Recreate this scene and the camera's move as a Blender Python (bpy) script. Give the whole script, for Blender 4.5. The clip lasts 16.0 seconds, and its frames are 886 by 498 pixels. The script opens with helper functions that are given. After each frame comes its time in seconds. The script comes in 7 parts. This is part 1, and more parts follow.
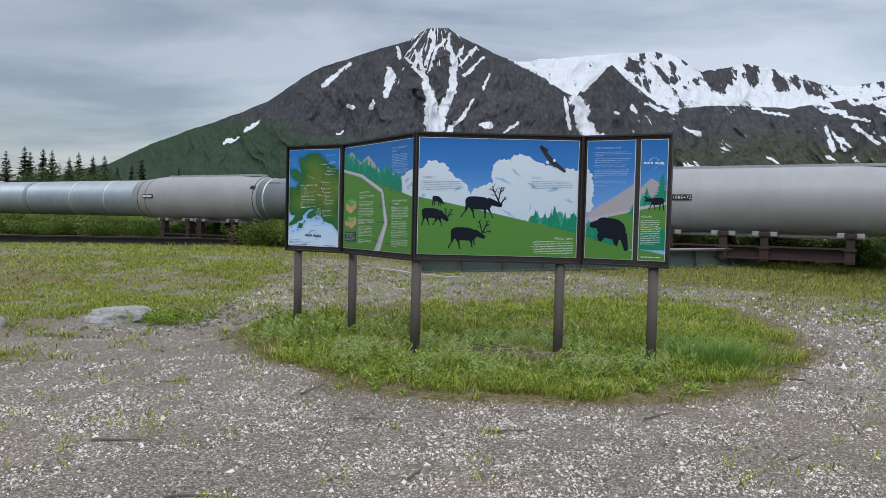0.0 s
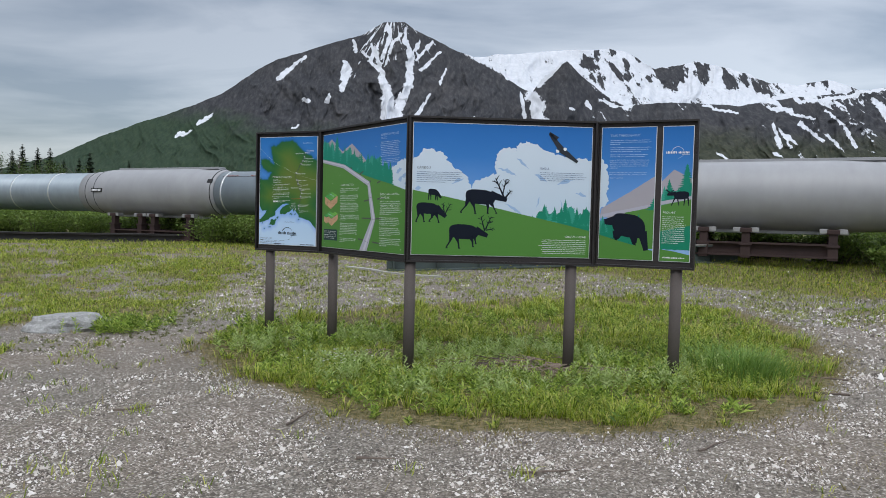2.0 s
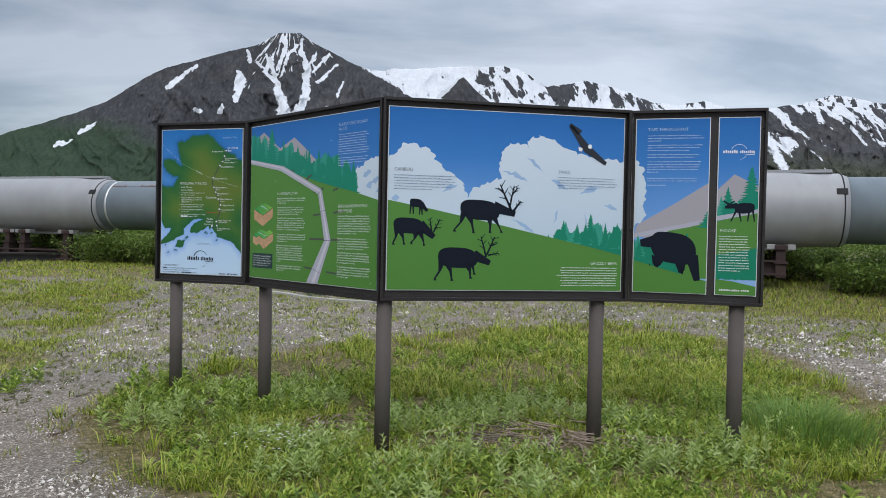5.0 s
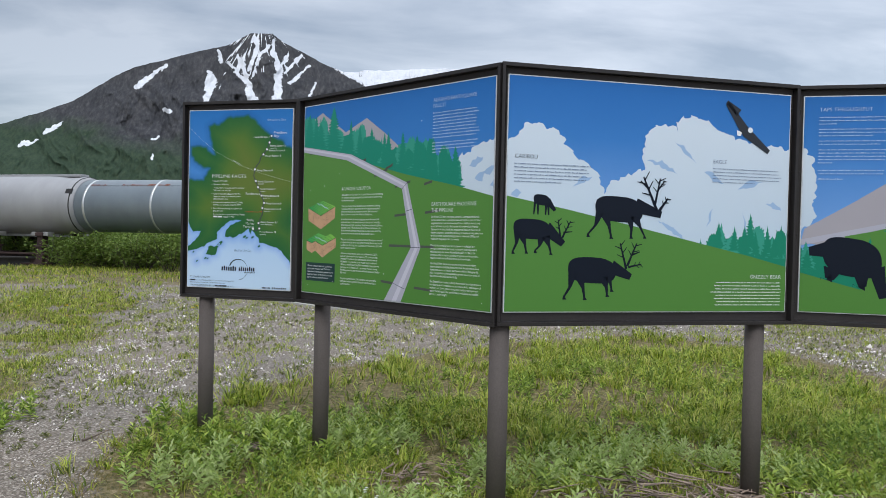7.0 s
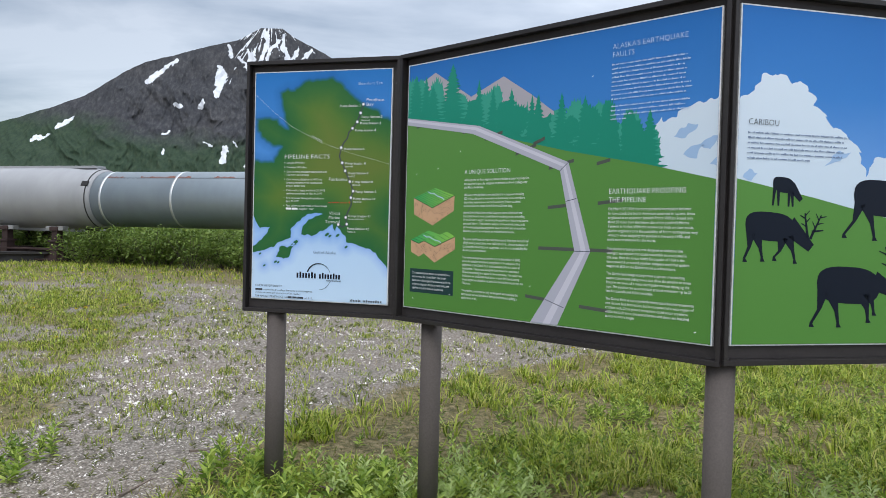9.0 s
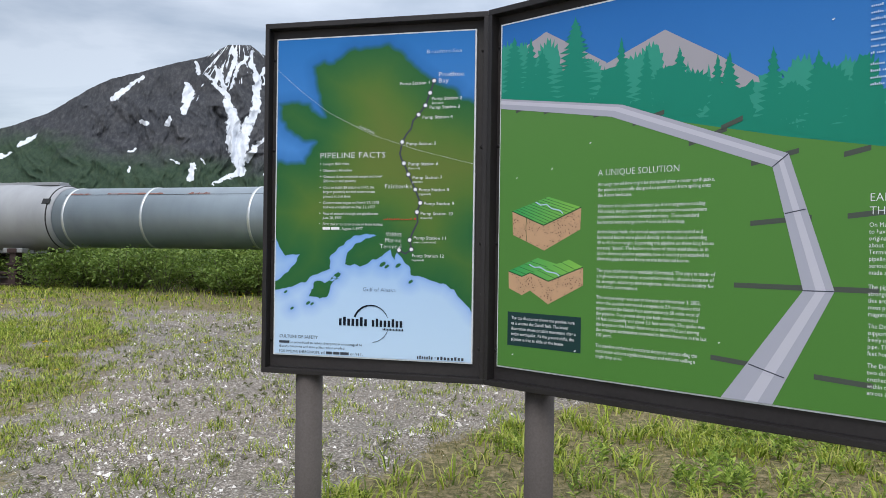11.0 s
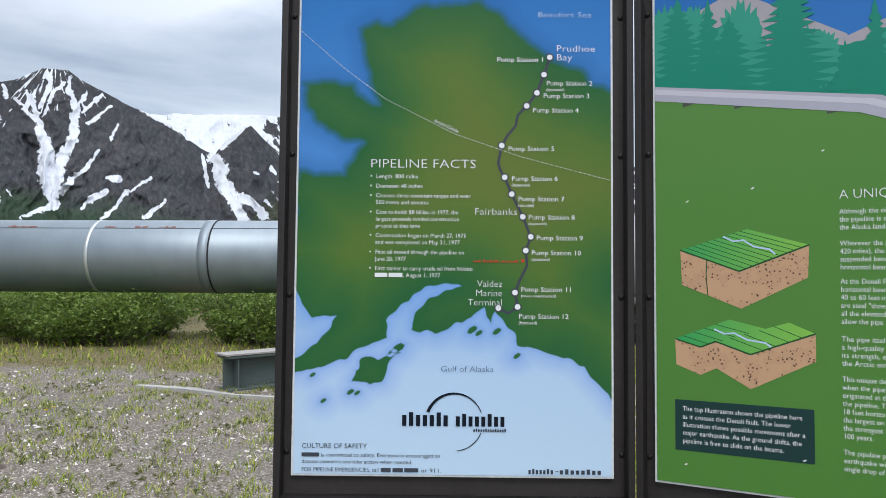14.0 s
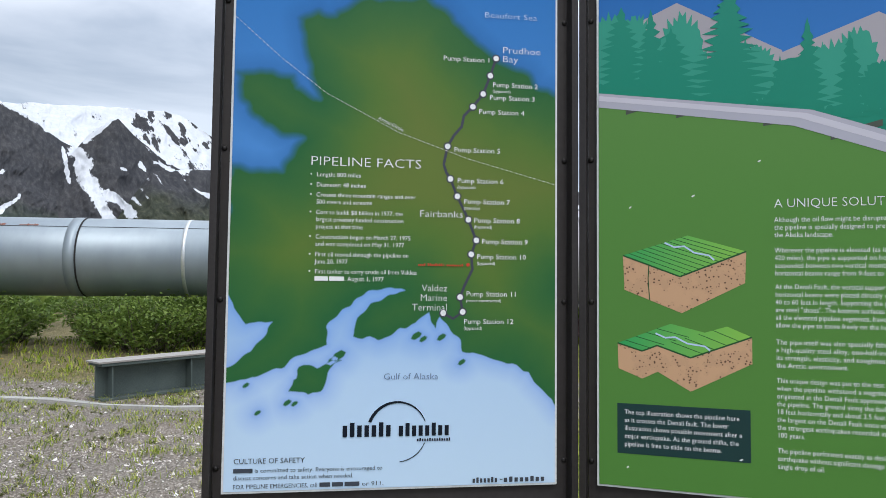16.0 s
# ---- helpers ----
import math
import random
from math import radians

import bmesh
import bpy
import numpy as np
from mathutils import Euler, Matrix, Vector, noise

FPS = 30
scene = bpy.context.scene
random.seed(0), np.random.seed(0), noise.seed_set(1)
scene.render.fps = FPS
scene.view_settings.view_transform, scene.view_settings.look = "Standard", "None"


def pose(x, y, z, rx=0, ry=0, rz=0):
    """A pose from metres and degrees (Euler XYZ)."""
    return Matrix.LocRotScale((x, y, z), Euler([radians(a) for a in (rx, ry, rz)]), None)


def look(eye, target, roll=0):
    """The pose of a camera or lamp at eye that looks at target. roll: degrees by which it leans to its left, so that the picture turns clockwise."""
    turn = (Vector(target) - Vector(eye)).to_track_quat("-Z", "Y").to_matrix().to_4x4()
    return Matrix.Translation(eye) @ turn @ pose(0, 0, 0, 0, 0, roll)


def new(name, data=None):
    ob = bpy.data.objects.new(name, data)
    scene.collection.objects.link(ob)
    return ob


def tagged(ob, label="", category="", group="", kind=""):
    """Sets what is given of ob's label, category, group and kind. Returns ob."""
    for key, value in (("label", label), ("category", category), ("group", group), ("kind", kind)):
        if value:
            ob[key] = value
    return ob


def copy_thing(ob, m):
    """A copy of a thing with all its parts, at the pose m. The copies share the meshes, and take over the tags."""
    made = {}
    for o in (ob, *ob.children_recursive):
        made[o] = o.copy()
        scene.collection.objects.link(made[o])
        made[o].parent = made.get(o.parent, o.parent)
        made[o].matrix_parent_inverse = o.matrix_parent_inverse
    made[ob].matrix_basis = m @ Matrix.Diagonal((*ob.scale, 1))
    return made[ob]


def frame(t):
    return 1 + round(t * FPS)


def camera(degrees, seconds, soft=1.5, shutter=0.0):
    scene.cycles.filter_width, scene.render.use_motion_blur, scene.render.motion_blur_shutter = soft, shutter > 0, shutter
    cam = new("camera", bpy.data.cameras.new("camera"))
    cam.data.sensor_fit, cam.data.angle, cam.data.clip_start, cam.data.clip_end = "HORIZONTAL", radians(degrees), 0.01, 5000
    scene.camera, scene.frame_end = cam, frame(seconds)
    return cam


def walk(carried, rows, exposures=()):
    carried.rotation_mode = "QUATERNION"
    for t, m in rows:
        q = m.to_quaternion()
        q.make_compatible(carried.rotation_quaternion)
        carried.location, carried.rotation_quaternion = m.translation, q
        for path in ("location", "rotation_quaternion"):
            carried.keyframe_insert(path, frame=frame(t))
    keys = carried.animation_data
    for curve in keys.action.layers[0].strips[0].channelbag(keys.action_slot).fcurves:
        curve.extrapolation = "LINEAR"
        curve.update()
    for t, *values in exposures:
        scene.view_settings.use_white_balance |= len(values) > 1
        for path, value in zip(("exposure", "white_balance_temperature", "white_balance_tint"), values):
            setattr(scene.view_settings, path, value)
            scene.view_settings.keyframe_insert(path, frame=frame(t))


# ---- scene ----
cam = camera(62.0, 16.0, soft=0.8)
PATH = [
    (0, (0.239, -7.008, 1.25), (0.242, -5.009, 1.176), 1.4),
    (0.5, (0.23, -6.861, 1.262), (0.257, -4.862, 1.193), 1.7),
    (1, (0.1, -6.662, 1.254), (0.156, -4.664, 1.184), 1.8),
    (1.5, (-0.038, -6.442, 1.276), (0.048, -4.445, 1.199), 1.6),
    (2, (-0.1, -6.182, 1.254), (0.02, -4.187, 1.169), 1.4),
    (2.5, (-0.162, -5.87, 1.256), (0.0, -3.878, 1.169), 1.4),
    (3, (-0.286, -5.562, 1.256), (-0.076, -3.574, 1.174), 1.4),
    (3.5, (-0.394, -5.268, 1.279), (-0.132, -3.286, 1.207), 1.3),
    (4, (-0.415, -4.965, 1.287), (-0.103, -2.991, 1.227), 1.3),
    (6.5, (-0.935, -3.583, 1.287), (-0.478, -1.636, 1.254), 1.2),
    (7, (-1.073, -3.269, 1.287), (-0.609, -1.323, 1.252), 1.3),
    (7.5, (-1.125, -2.974, 1.275), (-0.668, -1.027, 1.238), 1.4),
    (8, (-1.177, -2.659, 1.287), (-0.728, -0.71, 1.248), 1.5),
    (8.5, (-1.331, -2.377, 1.277), (-0.888, -0.427, 1.234), 1.7),
    (9, (-1.444, -2.127, 1.286), (-1.004, -0.176, 1.238), 1.5),
    (11.5, (-1.701, -0.798, 1.319), (-1.157, 1.126, 1.329), 0.8),
    (12, (-1.768, -0.595, 1.318), (-1.19, 1.32, 1.341), 0.9),
    (12.5, (-1.891, -0.41, 1.335), (-1.259, 1.488, 1.371), 0.9),
    (13, (-1.953, -0.261, 1.329), (-1.245, 1.608, 1.388), 0.8),
    (13.5, (-1.986, -0.097, 1.341), (-1.174, 1.729, 1.423), 0.6),
    (14, (-2.032, 0.007, 1.35), (-1.111, 1.779, 1.454), 0.5),
    (14.5, (-2.088, 0.089, 1.355), (-1.063, 1.802, 1.473), 0.4),
    (15, (-2.12, 0.116, 1.355), (-1.016, 1.779, 1.478), 0.5),
    (15.5, (-2.125, 0.122, 1.353), (-0.965, 1.747, 1.474), 0.5),
    (16, (-2.123, 0.128, 1.352), (-0.928, 1.728, 1.467), 0.6),
]
walk(cam, [(t, look(e, a, r)) for t, e, a, r in PATH], exposures=[(0, -0.23, 6360, 10), (4, -0.18, 6360, 10), (6.5, -0.09, 6360, 10), (9, 0.15, 6360, 10), (12, 0.16, 6360, 10), (16, 0.11, 6360, 10)])

# ---------------------------------------------------------------- light
SUN_UP, SUN_TURN = radians(52), radians(205)
world = bpy.data.worlds.new("overcast_sky")
scene.world = world
world.use_nodes = True
wt = world.node_tree
wt.nodes.clear()


def wnode(kind, **values):
    n = wt.nodes.new(kind)
    for key, value in values.items():
        n.inputs[key].default_value = value
    return n


w_out = wnode("ShaderNodeOutputWorld")
w_sky = wnode("ShaderNodeTexSky")
w_sky.sky_type, w_sky.sun_disc = "NISHITA", False
w_sky.sun_elevation, w_sky.sun_rotation = SUN_UP, SUN_TURN
w_bg_sky = wnode("ShaderNodeBackground", Strength=0.05)
wt.links.new(w_sky.outputs[0], w_bg_sky.inputs[0])
w_geo = wnode("ShaderNodeTexCoord")
w_sep = wnode("ShaderNodeSeparateXYZ")
wt.links.new(w_geo.outputs["Generated"], w_sep.inputs[0])
# clouds lie on a flat deck: the way is divided by its height
w_up = wt.nodes.new("ShaderNodeMath")
w_up.operation = "MAXIMUM"
w_up.inputs[1].default_value = 0.0
wt.links.new(w_sep.outputs[2], w_up.inputs[0])
w_lift = wt.nodes.new("ShaderNodeMath")
w_lift.operation = "ADD"
w_lift.inputs[1].default_value = 0.16
wt.links.new(w_up.outputs[0], w_lift.inputs[0])
w_deck = wt.nodes.new("ShaderNodeVectorMath")
w_deck.operation = "DIVIDE"
wt.links.new(w_geo.outputs["Generated"], w_deck.inputs[0])
wt.links.new(w_lift.outputs[0], w_deck.inputs[1])
w_noise = wnode("ShaderNodeTexNoise", Scale=1.25, Detail=6.0, Roughness=0.52, Distortion=0.3)
w_map = wnode("ShaderNodeMapping")
w_map.inputs["Location"].default_value = (2.35, 0.55, 0.0)
w_map.inputs["Scale"].default_value = (0.8, 1.3, 1.0)
wt.links.new(w_deck.outputs[0], w_map.inputs[0])
wt.links.new(w_map.outputs[0], w_noise.inputs["Vector"])
w_ramp = wnode("ShaderNodeValToRGB")
w_ramp.color_ramp.elements[0].position, w_ramp.color_ramp.elements[0].color = 0.36, (0.405, 0.445, 0.50, 1)
w_ramp.color_ramp.elements[1].position, w_ramp.color_ramp.elements[1].color = 0.61, (0.81, 0.835, 0.875, 1)
wt.links.new(w_noise.outputs[0], w_ramp.inputs[0])
# an overcast sky is three times as bright overhead as at the horizon
w_grow = wt.nodes.new("ShaderNodeMapRange")
w_grow.inputs["From Min"].default_value, w_grow.inputs["From Max"].default_value = 0.25, 1.0
w_grow.inputs["To Min"].default_value, w_grow.inputs["To Max"].default_value = 0.68, 2.5
wt.links.new(w_sep.outputs[2], w_grow.inputs["Value"])
# the cloud deck thins towards the right
w_side = wt.nodes.new("ShaderNodeMath")
w_side.operation = "MULTIPLY_ADD"
w_side.inputs[1].default_value, w_side.inputs[2].default_value = 0.42, 0.93
wt.links.new(w_sep.outputs[0], w_side.inputs[0])
w_both = wt.nodes.new("ShaderNodeMath")
w_both.operation = "MULTIPLY"
wt.links.new(w_grow.outputs[0], w_both.inputs[0])
wt.links.new(w_side.outputs[0], w_both.inputs[1])
w_bg = wnode("ShaderNodeBackground")
wt.links.new(w_ramp.outputs[0], w_bg.inputs[0])
wt.links.new(w_both.outputs[0], w_bg.inputs[1])
w_add = wt.nodes.new("ShaderNodeAddShader")
wt.links.new(w_bg.outputs[0], w_add.inputs[0])
wt.links.new(w_bg_sky.outputs[0], w_add.inputs[1])
wt.links.new(w_add.outputs[0], w_out.inputs[0])

sun = new("sun", bpy.data.lights.new("sun", "SUN"))
sun.data.energy, sun.data.angle, sun.data.color = 1.45, radians(30), (1.0, 0.97, 0.92)
sun.matrix_world = look((0, 0, 50), Vector((0, 0, 50)) - Vector((math.sin(SUN_TURN), math.cos(SUN_TURN), math.tan(SUN_UP))))

# ---------------------------------------------------------------- materials


def mat(name, rough=0.7, metal=0.0, spec=0.4):
    m = bpy.data.materials.new(name)
    m.use_nodes = True
    b = m.node_tree.nodes["Principled BSDF"]
    b.inputs["Roughness"].default_value, b.inputs["Metallic"].default_value = rough, metal
    b.inputs["Specular IOR Level"].default_value = spec
    return m, m.node_tree, b


def node(nt, kind, **values):
    n = nt.nodes.new(kind)
    for key, value in values.items():
        n.inputs[key].default_value = value
    return n


def noise_of(nt, scale, detail=4.0, rough=0.55, squash=(1, 1, 1), space="Object"):
    c = node(nt, "ShaderNodeTexCoord")
    mp = node(nt, "ShaderNodeMapping")
    mp.inputs["Scale"].default_value = squash
    n = node(nt, "ShaderNodeTexNoise", Scale=scale, Detail=detail, Roughness=rough)
    nt.links.new(c.outputs[space], mp.inputs[0])
    nt.links.new(mp.outputs[0], n.inputs["Vector"])
    return n.outputs[0]


def ramp_of(nt, value, stops):
    r = node(nt, "ShaderNodeValToRGB")
    while len(r.color_ramp.elements) < len(stops):
        r.color_ramp.elements.new(0.5)
    for e, (p, c) in zip(r.color_ramp.elements, stops):
        e.position, e.color = p, (*c, 1)
    nt.links.new(value, r.inputs[0])
    return r.outputs[0]


def mix_of(nt, fac, a, b, blend="MIX"):
    x = node(nt, "ShaderNodeMix")
    x.data_type, x.blend_type = "RGBA", blend
    for v, i in ((fac, 0), (a, 6), (b, 7)):
        if isinstance(v, bpy.types.NodeSocket):
            nt.links.new(v, x.inputs[i])
        else:
            x.inputs[i].default_value = v if i == 0 else (*v, 1)
    return x.outputs[2]


def math_of(nt, op, a, b=0.0, c=0.0):
    x = node(nt, "ShaderNodeMath")
    x.operation = op
    for v, i in ((a, 0), (b, 1), (c, 2)):
        if isinstance(v, bpy.types.NodeSocket):
            nt.links.new(v, x.inputs[i])
        else:
            x.inputs[i].default_value = v
    return x.outputs[0]


def bump_of(nt, b, height, strength=0.4, distance=0.01):
    x = node(nt, "ShaderNodeBump", Strength=strength, Distance=distance)
    nt.links.new(height, x.inputs["Height"])
    nt.links.new(x.outputs[0], b.inputs["Normal"])


def attribute_of(nt, name):
    a = node(nt, "ShaderNodeAttribute")
    a.attribute_name = name
    return a.outputs["Fac"]


def coat(name, low, high, scale=6.0, rough=0.6, metal=0.0, bump=0.15, spec=0.4, squash=(1, 1, 1), fine=60.0):
    """A surface whose colour drifts between two tones, with grain and fine relief."""
    m, nt, b = mat(name, rough, metal, spec)
    big, small = noise_of(nt, scale, 5, 0.6, squash), noise_of(nt, fine, 3, 0.6, squash)
    c = ramp_of(nt, big, [(0.3, low), (0.7, high)])
    c = mix_of(nt, 0.35, c, ramp_of(nt, small, [(0.3, tuple(v * 0.72 for v in low)), (0.7, tuple(min(1, v * 1.18) for v in high))]))
    nt.links.new(c, b.inputs["Base Color"])
    nt.links.new(math_of(nt, "MULTIPLY_ADD", small, 0.25, rough - 0.12), b.inputs["Roughness"])
    if bump:
        bump_of(nt, b, small, bump, 0.004)
    return m


def leafy(name, tones, rough=0.55, through_light=0.25):
    """Leaves and blades: each one takes its own tone; a little light comes through."""
    m, nt, b = mat(name, rough, 0, 0.3)
    g = node(nt, "ShaderNodeNewGeometry")
    c = ramp_of(nt, g.outputs["Random Per Island"], [(i / max(1, len(tones) - 1), t) for i, t in enumerate(tones)])
    c = mix_of(nt, math_of(nt, "MULTIPLY", noise_of(nt, 5.0, 4), 0.30), c, tuple(v * 0.62 for v in tones[0]))
    nt.links.new(c, b.inputs["Base Color"])
    t = node(nt, "ShaderNodeBsdfTranslucent")
    nt.links.new(c, t.inputs[0])
    s = node(nt, "ShaderNodeMixShader")
    s.inputs[0].default_value = through_light
    nt.links.new(b.outputs[0], s.inputs[1])
    nt.links.new(t.outputs[0], s.inputs[2])
    nt.links.new(s.outputs[0], nt.nodes["Material Output"].inputs[0])
    return m


MAT_GRASS = leafy("grass_blades", [(0.07, 0.115, 0.013), (0.235, 0.325, 0.030), (0.46, 0.55, 0.062), (0.60, 0.55, 0.18)], 0.45, 0.38)
MAT_BLUEGRASS = leafy("blue_green_blades", [(0.12, 0.23, 0.04), (0.21, 0.34, 0.07), (0.32, 0.46, 0.13)], 0.5, 0.4)
MAT_DRY = leafy("dry_grass", [(0.15, 0.145, 0.045), (0.24, 0.20, 0.07), (0.36, 0.28, 0.14)], 0.6, 0.35)
MAT_WEED = leafy("broad_leaves", [(0.08, 0.15, 0.022), (0.27, 0.39, 0.050), (0.56, 0.66, 0.15)], 0.42, 0.38)
MAT_DULL = leafy("dull_green_leaves", [(0.10, 0.12, 0.04), (0.17, 0.19, 0.06), (0.26, 0.25, 0.10)], 0.6, 0.3)
MAT_SAGE = leafy("pale_willow_leaves", [(0.34, 0.46, 0.13), (0.45, 0.56, 0.20), (0.55, 0.63, 0.30)], 0.65, 0.4)
MAT_SHRUB = leafy("shrub_leaves", [(0.09, 0.15, 0.03), (0.17, 0.26, 0.05), (0.28, 0.37, 0.09)], 0.5, 0.4)
MAT_SPRUCE = leafy("spruce_needles", [(0.012, 0.024, 0.014), (0.022, 0.04, 0.02), (0.035, 0.055, 0.028)], 0.7, 0.1)
MAT_POPLAR = leafy("poplar_leaves", [(0.045, 0.08, 0.02), (0.075, 0.12, 0.03), (0.11, 0.155, 0.045)], 0.5, 0.3)
MAT_YELLOW = leafy("dandelion_petals", [(0.62, 0.46, 0.01), (0.72, 0.55, 0.02)])
MAT_WHITE_FLOWER = leafy("white_petals", [(0.7, 0.7, 0.66), (0.8, 0.8, 0.78)])
MAT_TWIG = coat("dead_twigs", (0.07, 0.05, 0.04), (0.2, 0.16, 0.13), 9, 0.85, bump=0.3)
MAT_STEM = coat("bleached_stems", (0.15, 0.105, 0.085), (0.38, 0.30, 0.24), 9, 0.8, bump=0.2)
MAT_BARK = coat("bark", (0.06, 0.05, 0.04), (0.13, 0.11, 0.09), 5, 0.9, bump=0.4)
MAT_POST = coat("brown_painted_steel", (0.085, 0.072, 0.066), (0.112, 0.096, 0.089), 3, 0.72, bump=0.06, spec=0.2, fine=140)
MAT_FRAME = coat("dark_bronze_aluminium", (0.022, 0.019, 0.019), (0.036, 0.032, 0.032), 4, 0.42, 0.25, 0.05, fine=160)
MAT_BACK = coat("dark_backing_sheet", (0.026, 0.022, 0.022), (0.040, 0.035, 0.034), 4, 0.55, 0.1, 0.05)
MAT_EDGE = coat("pale_panel_edge", (0.62, 0.64, 0.66), (0.74, 0.76, 0.78), 8, 0.5, bump=0.05)
MAT_SCREW = coat("black_screw", (0.018, 0.016, 0.016), (0.03, 0.028, 0.028), 20, 0.4, 0.4, 0.0)
MAT_RUST = coat("weathering_steel", (0.030, 0.018, 0.018), (0.058, 0.034, 0.031), 2.5, 0.75, 0.1, 0.25, fine=40)
MAT_DARKSTEEL = coat("dark_beam_steel", (0.03, 0.03, 0.032), (0.06, 0.055, 0.055), 2.0, 0.7, 0.2, 0.2)
MAT_GREENSTEEL = coat("grey_green_steel", (0.055, 0.075, 0.072), (0.10, 0.125, 0.12), 2.0, 0.6, 0.1, 0.2)
MAT_BEAMTOP = coat("bleached_timber_cap", (0.24, 0.22, 0.20), (0.40, 0.38, 0.36), 3, 0.8, 0, 0.3, squash=(0.3, 4, 4))
MAT_PAD = coat("white_concrete_strip", (0.30, 0.29, 0.27), (0.46, 0.45, 0.43), 3, 0.85, 0, 0.3)
MAT_GREYSHOE = coat("galvanised_clip", (0.28, 0.28, 0.28), (0.40, 0.40, 0.40), 9, 0.5, 0.5, 0.1)
MAT_STRAP = coat("pale_band_steel", (0.55, 0.57, 0.58), (0.7, 0.72, 0.72), 9, 0.35, 0.6, 0.0)
MAT_BLACKGAP = coat("dark_rubber_seal", (0.012, 0.012, 0.013), (0.022, 0.022, 0.023), 9, 0.8, 0, 0.1)
MAT_ROCK = coat("grey_boulder", (0.15, 0.15, 0.148), (0.40, 0.40, 0.39), 16, 0.9, 0, 0.9, fine=70)


def pipe_metal(name, low, high, rough, metal):
    """Galvanised jacket: dull metal, mottled, with faint streaks round the pipe."""
    m, nt, b = mat(name, rough, metal, 0.5)
    big = noise_of(nt, 0.9, 5, 0.6)
    streak = noise_of(nt, 3.0, 4, 0.6, (1.2, 0.5, 0.5))
    c = ramp_of(nt, big, [(0.3, low), (0.7, high)])
    c = mix_of(nt, 0.25, c, ramp_of(nt, streak, [(0.35, tuple(v * 0.8 for v in low)), (0.65, tuple(v * 1.08 for v in high))]))
    nt.links.new(c, b.inputs["Base Color"])
    nt.links.new(math_of(nt, "MULTIPLY_ADD", streak, 0.2, rough - 0.1), b.inputs["Roughness"])
    bump_of(nt, b, noise_of(nt, 1.2, 3, 0.5), 0.05, 0.02)
    return m


MAT_PIPE = pipe_metal("galvanised_jacket", (0.25, 0.295, 0.335), (0.32, 0.37, 0.405), 0.46, 0.5)
MAT_SLEEVE = pipe_metal("grey_sleeve_jacket", (0.29, 0.295, 0.31), (0.34, 0.345, 0.36), 0.54, 0.12)
MAT_RUSTPATCH = coat("rust_scale", (0.16, 0.07, 0.05), (0.28, 0.13, 0.10), 12, 0.85, 0, 0.3)


def ground_material():
    m, nt, b = mat("gravel_and_soil", 0.92, 0, 0.25)
    v = node(nt, "ShaderNodeTexVoronoi", Scale=72.0)
    c0 = node(nt, "ShaderNodeTexCoord")
    nt.links.new(c0.outputs["Object"], v.inputs["Vector"])
    stone = ramp_of(nt, v.outputs["Color"], [(0.1, (0.09, 0.079, 0.066)), (0.4, (0.205, 0.182, 0.152)), (0.68, (0.37, 0.335, 0.29)), (0.95, (0.74, 0.70, 0.64))])
    dust = ramp_of(nt, noise_of(nt, 0.55, 5), [(0.35, (0.235, 0.215, 0.186)), (0.65, (0.335, 0.268, 0.212))])
    gravel = mix_of(nt, 0.4, stone, dust)
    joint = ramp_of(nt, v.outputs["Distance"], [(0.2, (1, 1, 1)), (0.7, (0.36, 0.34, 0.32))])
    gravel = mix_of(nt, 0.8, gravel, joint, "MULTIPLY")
    moss = ramp_of(nt, noise_of(nt, 22.0, 6, 0.72), [(0.30, (0.035, 0.033, 0.016)), (0.44, (0.095, 0.088, 0.034)), (0.56, (0.205, 0.165, 0.085)), (0.72, (0.37, 0.29, 0.19))])
    ragged = math_of(nt, "ADD", attribute_of(nt, "green"), math_of(nt, "MULTIPLY_ADD", noise_of(nt, 3.5, 6, 0.7), 1.3, -0.65))
    ragged = math_of(nt, "ADD", ragged, math_of(nt, "MULTIPLY_ADD", noise_of(nt, 24, 5, 0.7), 1.6, -0.8))
    fac = ramp_of(nt, ragged, [(0.45, (0, 0, 0)), (0.70, (1, 1, 1))])
    far = mix_of(nt, fac, gravel, moss)
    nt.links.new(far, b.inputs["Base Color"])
    h = math_of(nt, "ADD", math_of(nt, "MULTIPLY", v.outputs["Distance"], -0.9), noise_of(nt, 130, 3))
    bump_of(nt, b, h, 0.55, 0.012)
    return m


MAT_GROUND = ground_material()


def pebble_material():
    m, nt, b = mat("pebbles", 0.85, 0, 0.3)
    g = node(nt, "ShaderNodeNewGeometry")
    c = ramp_of(nt, g.outputs["Random Per Island"], [(0.0, (0.025, 0.021, 0.018)), (0.28, (0.11, 0.092, 0.076)), (0.5, (0.33, 0.285, 0.24)), (0.72, (0.66, 0.62, 0.57)), (1.0, (0.84, 0.82, 0.79))])
    c = mix_of(nt, 0.2, c, ramp_of(nt, noise_of(nt, 0.55, 5), [(0.35, (0.22, 0.20, 0.168)), (0.65, (0.33, 0.268, 0.214))]))
    nt.links.new(c, b.inputs["Base Color"])
    return m


MAT_PEBBLE = pebble_material()


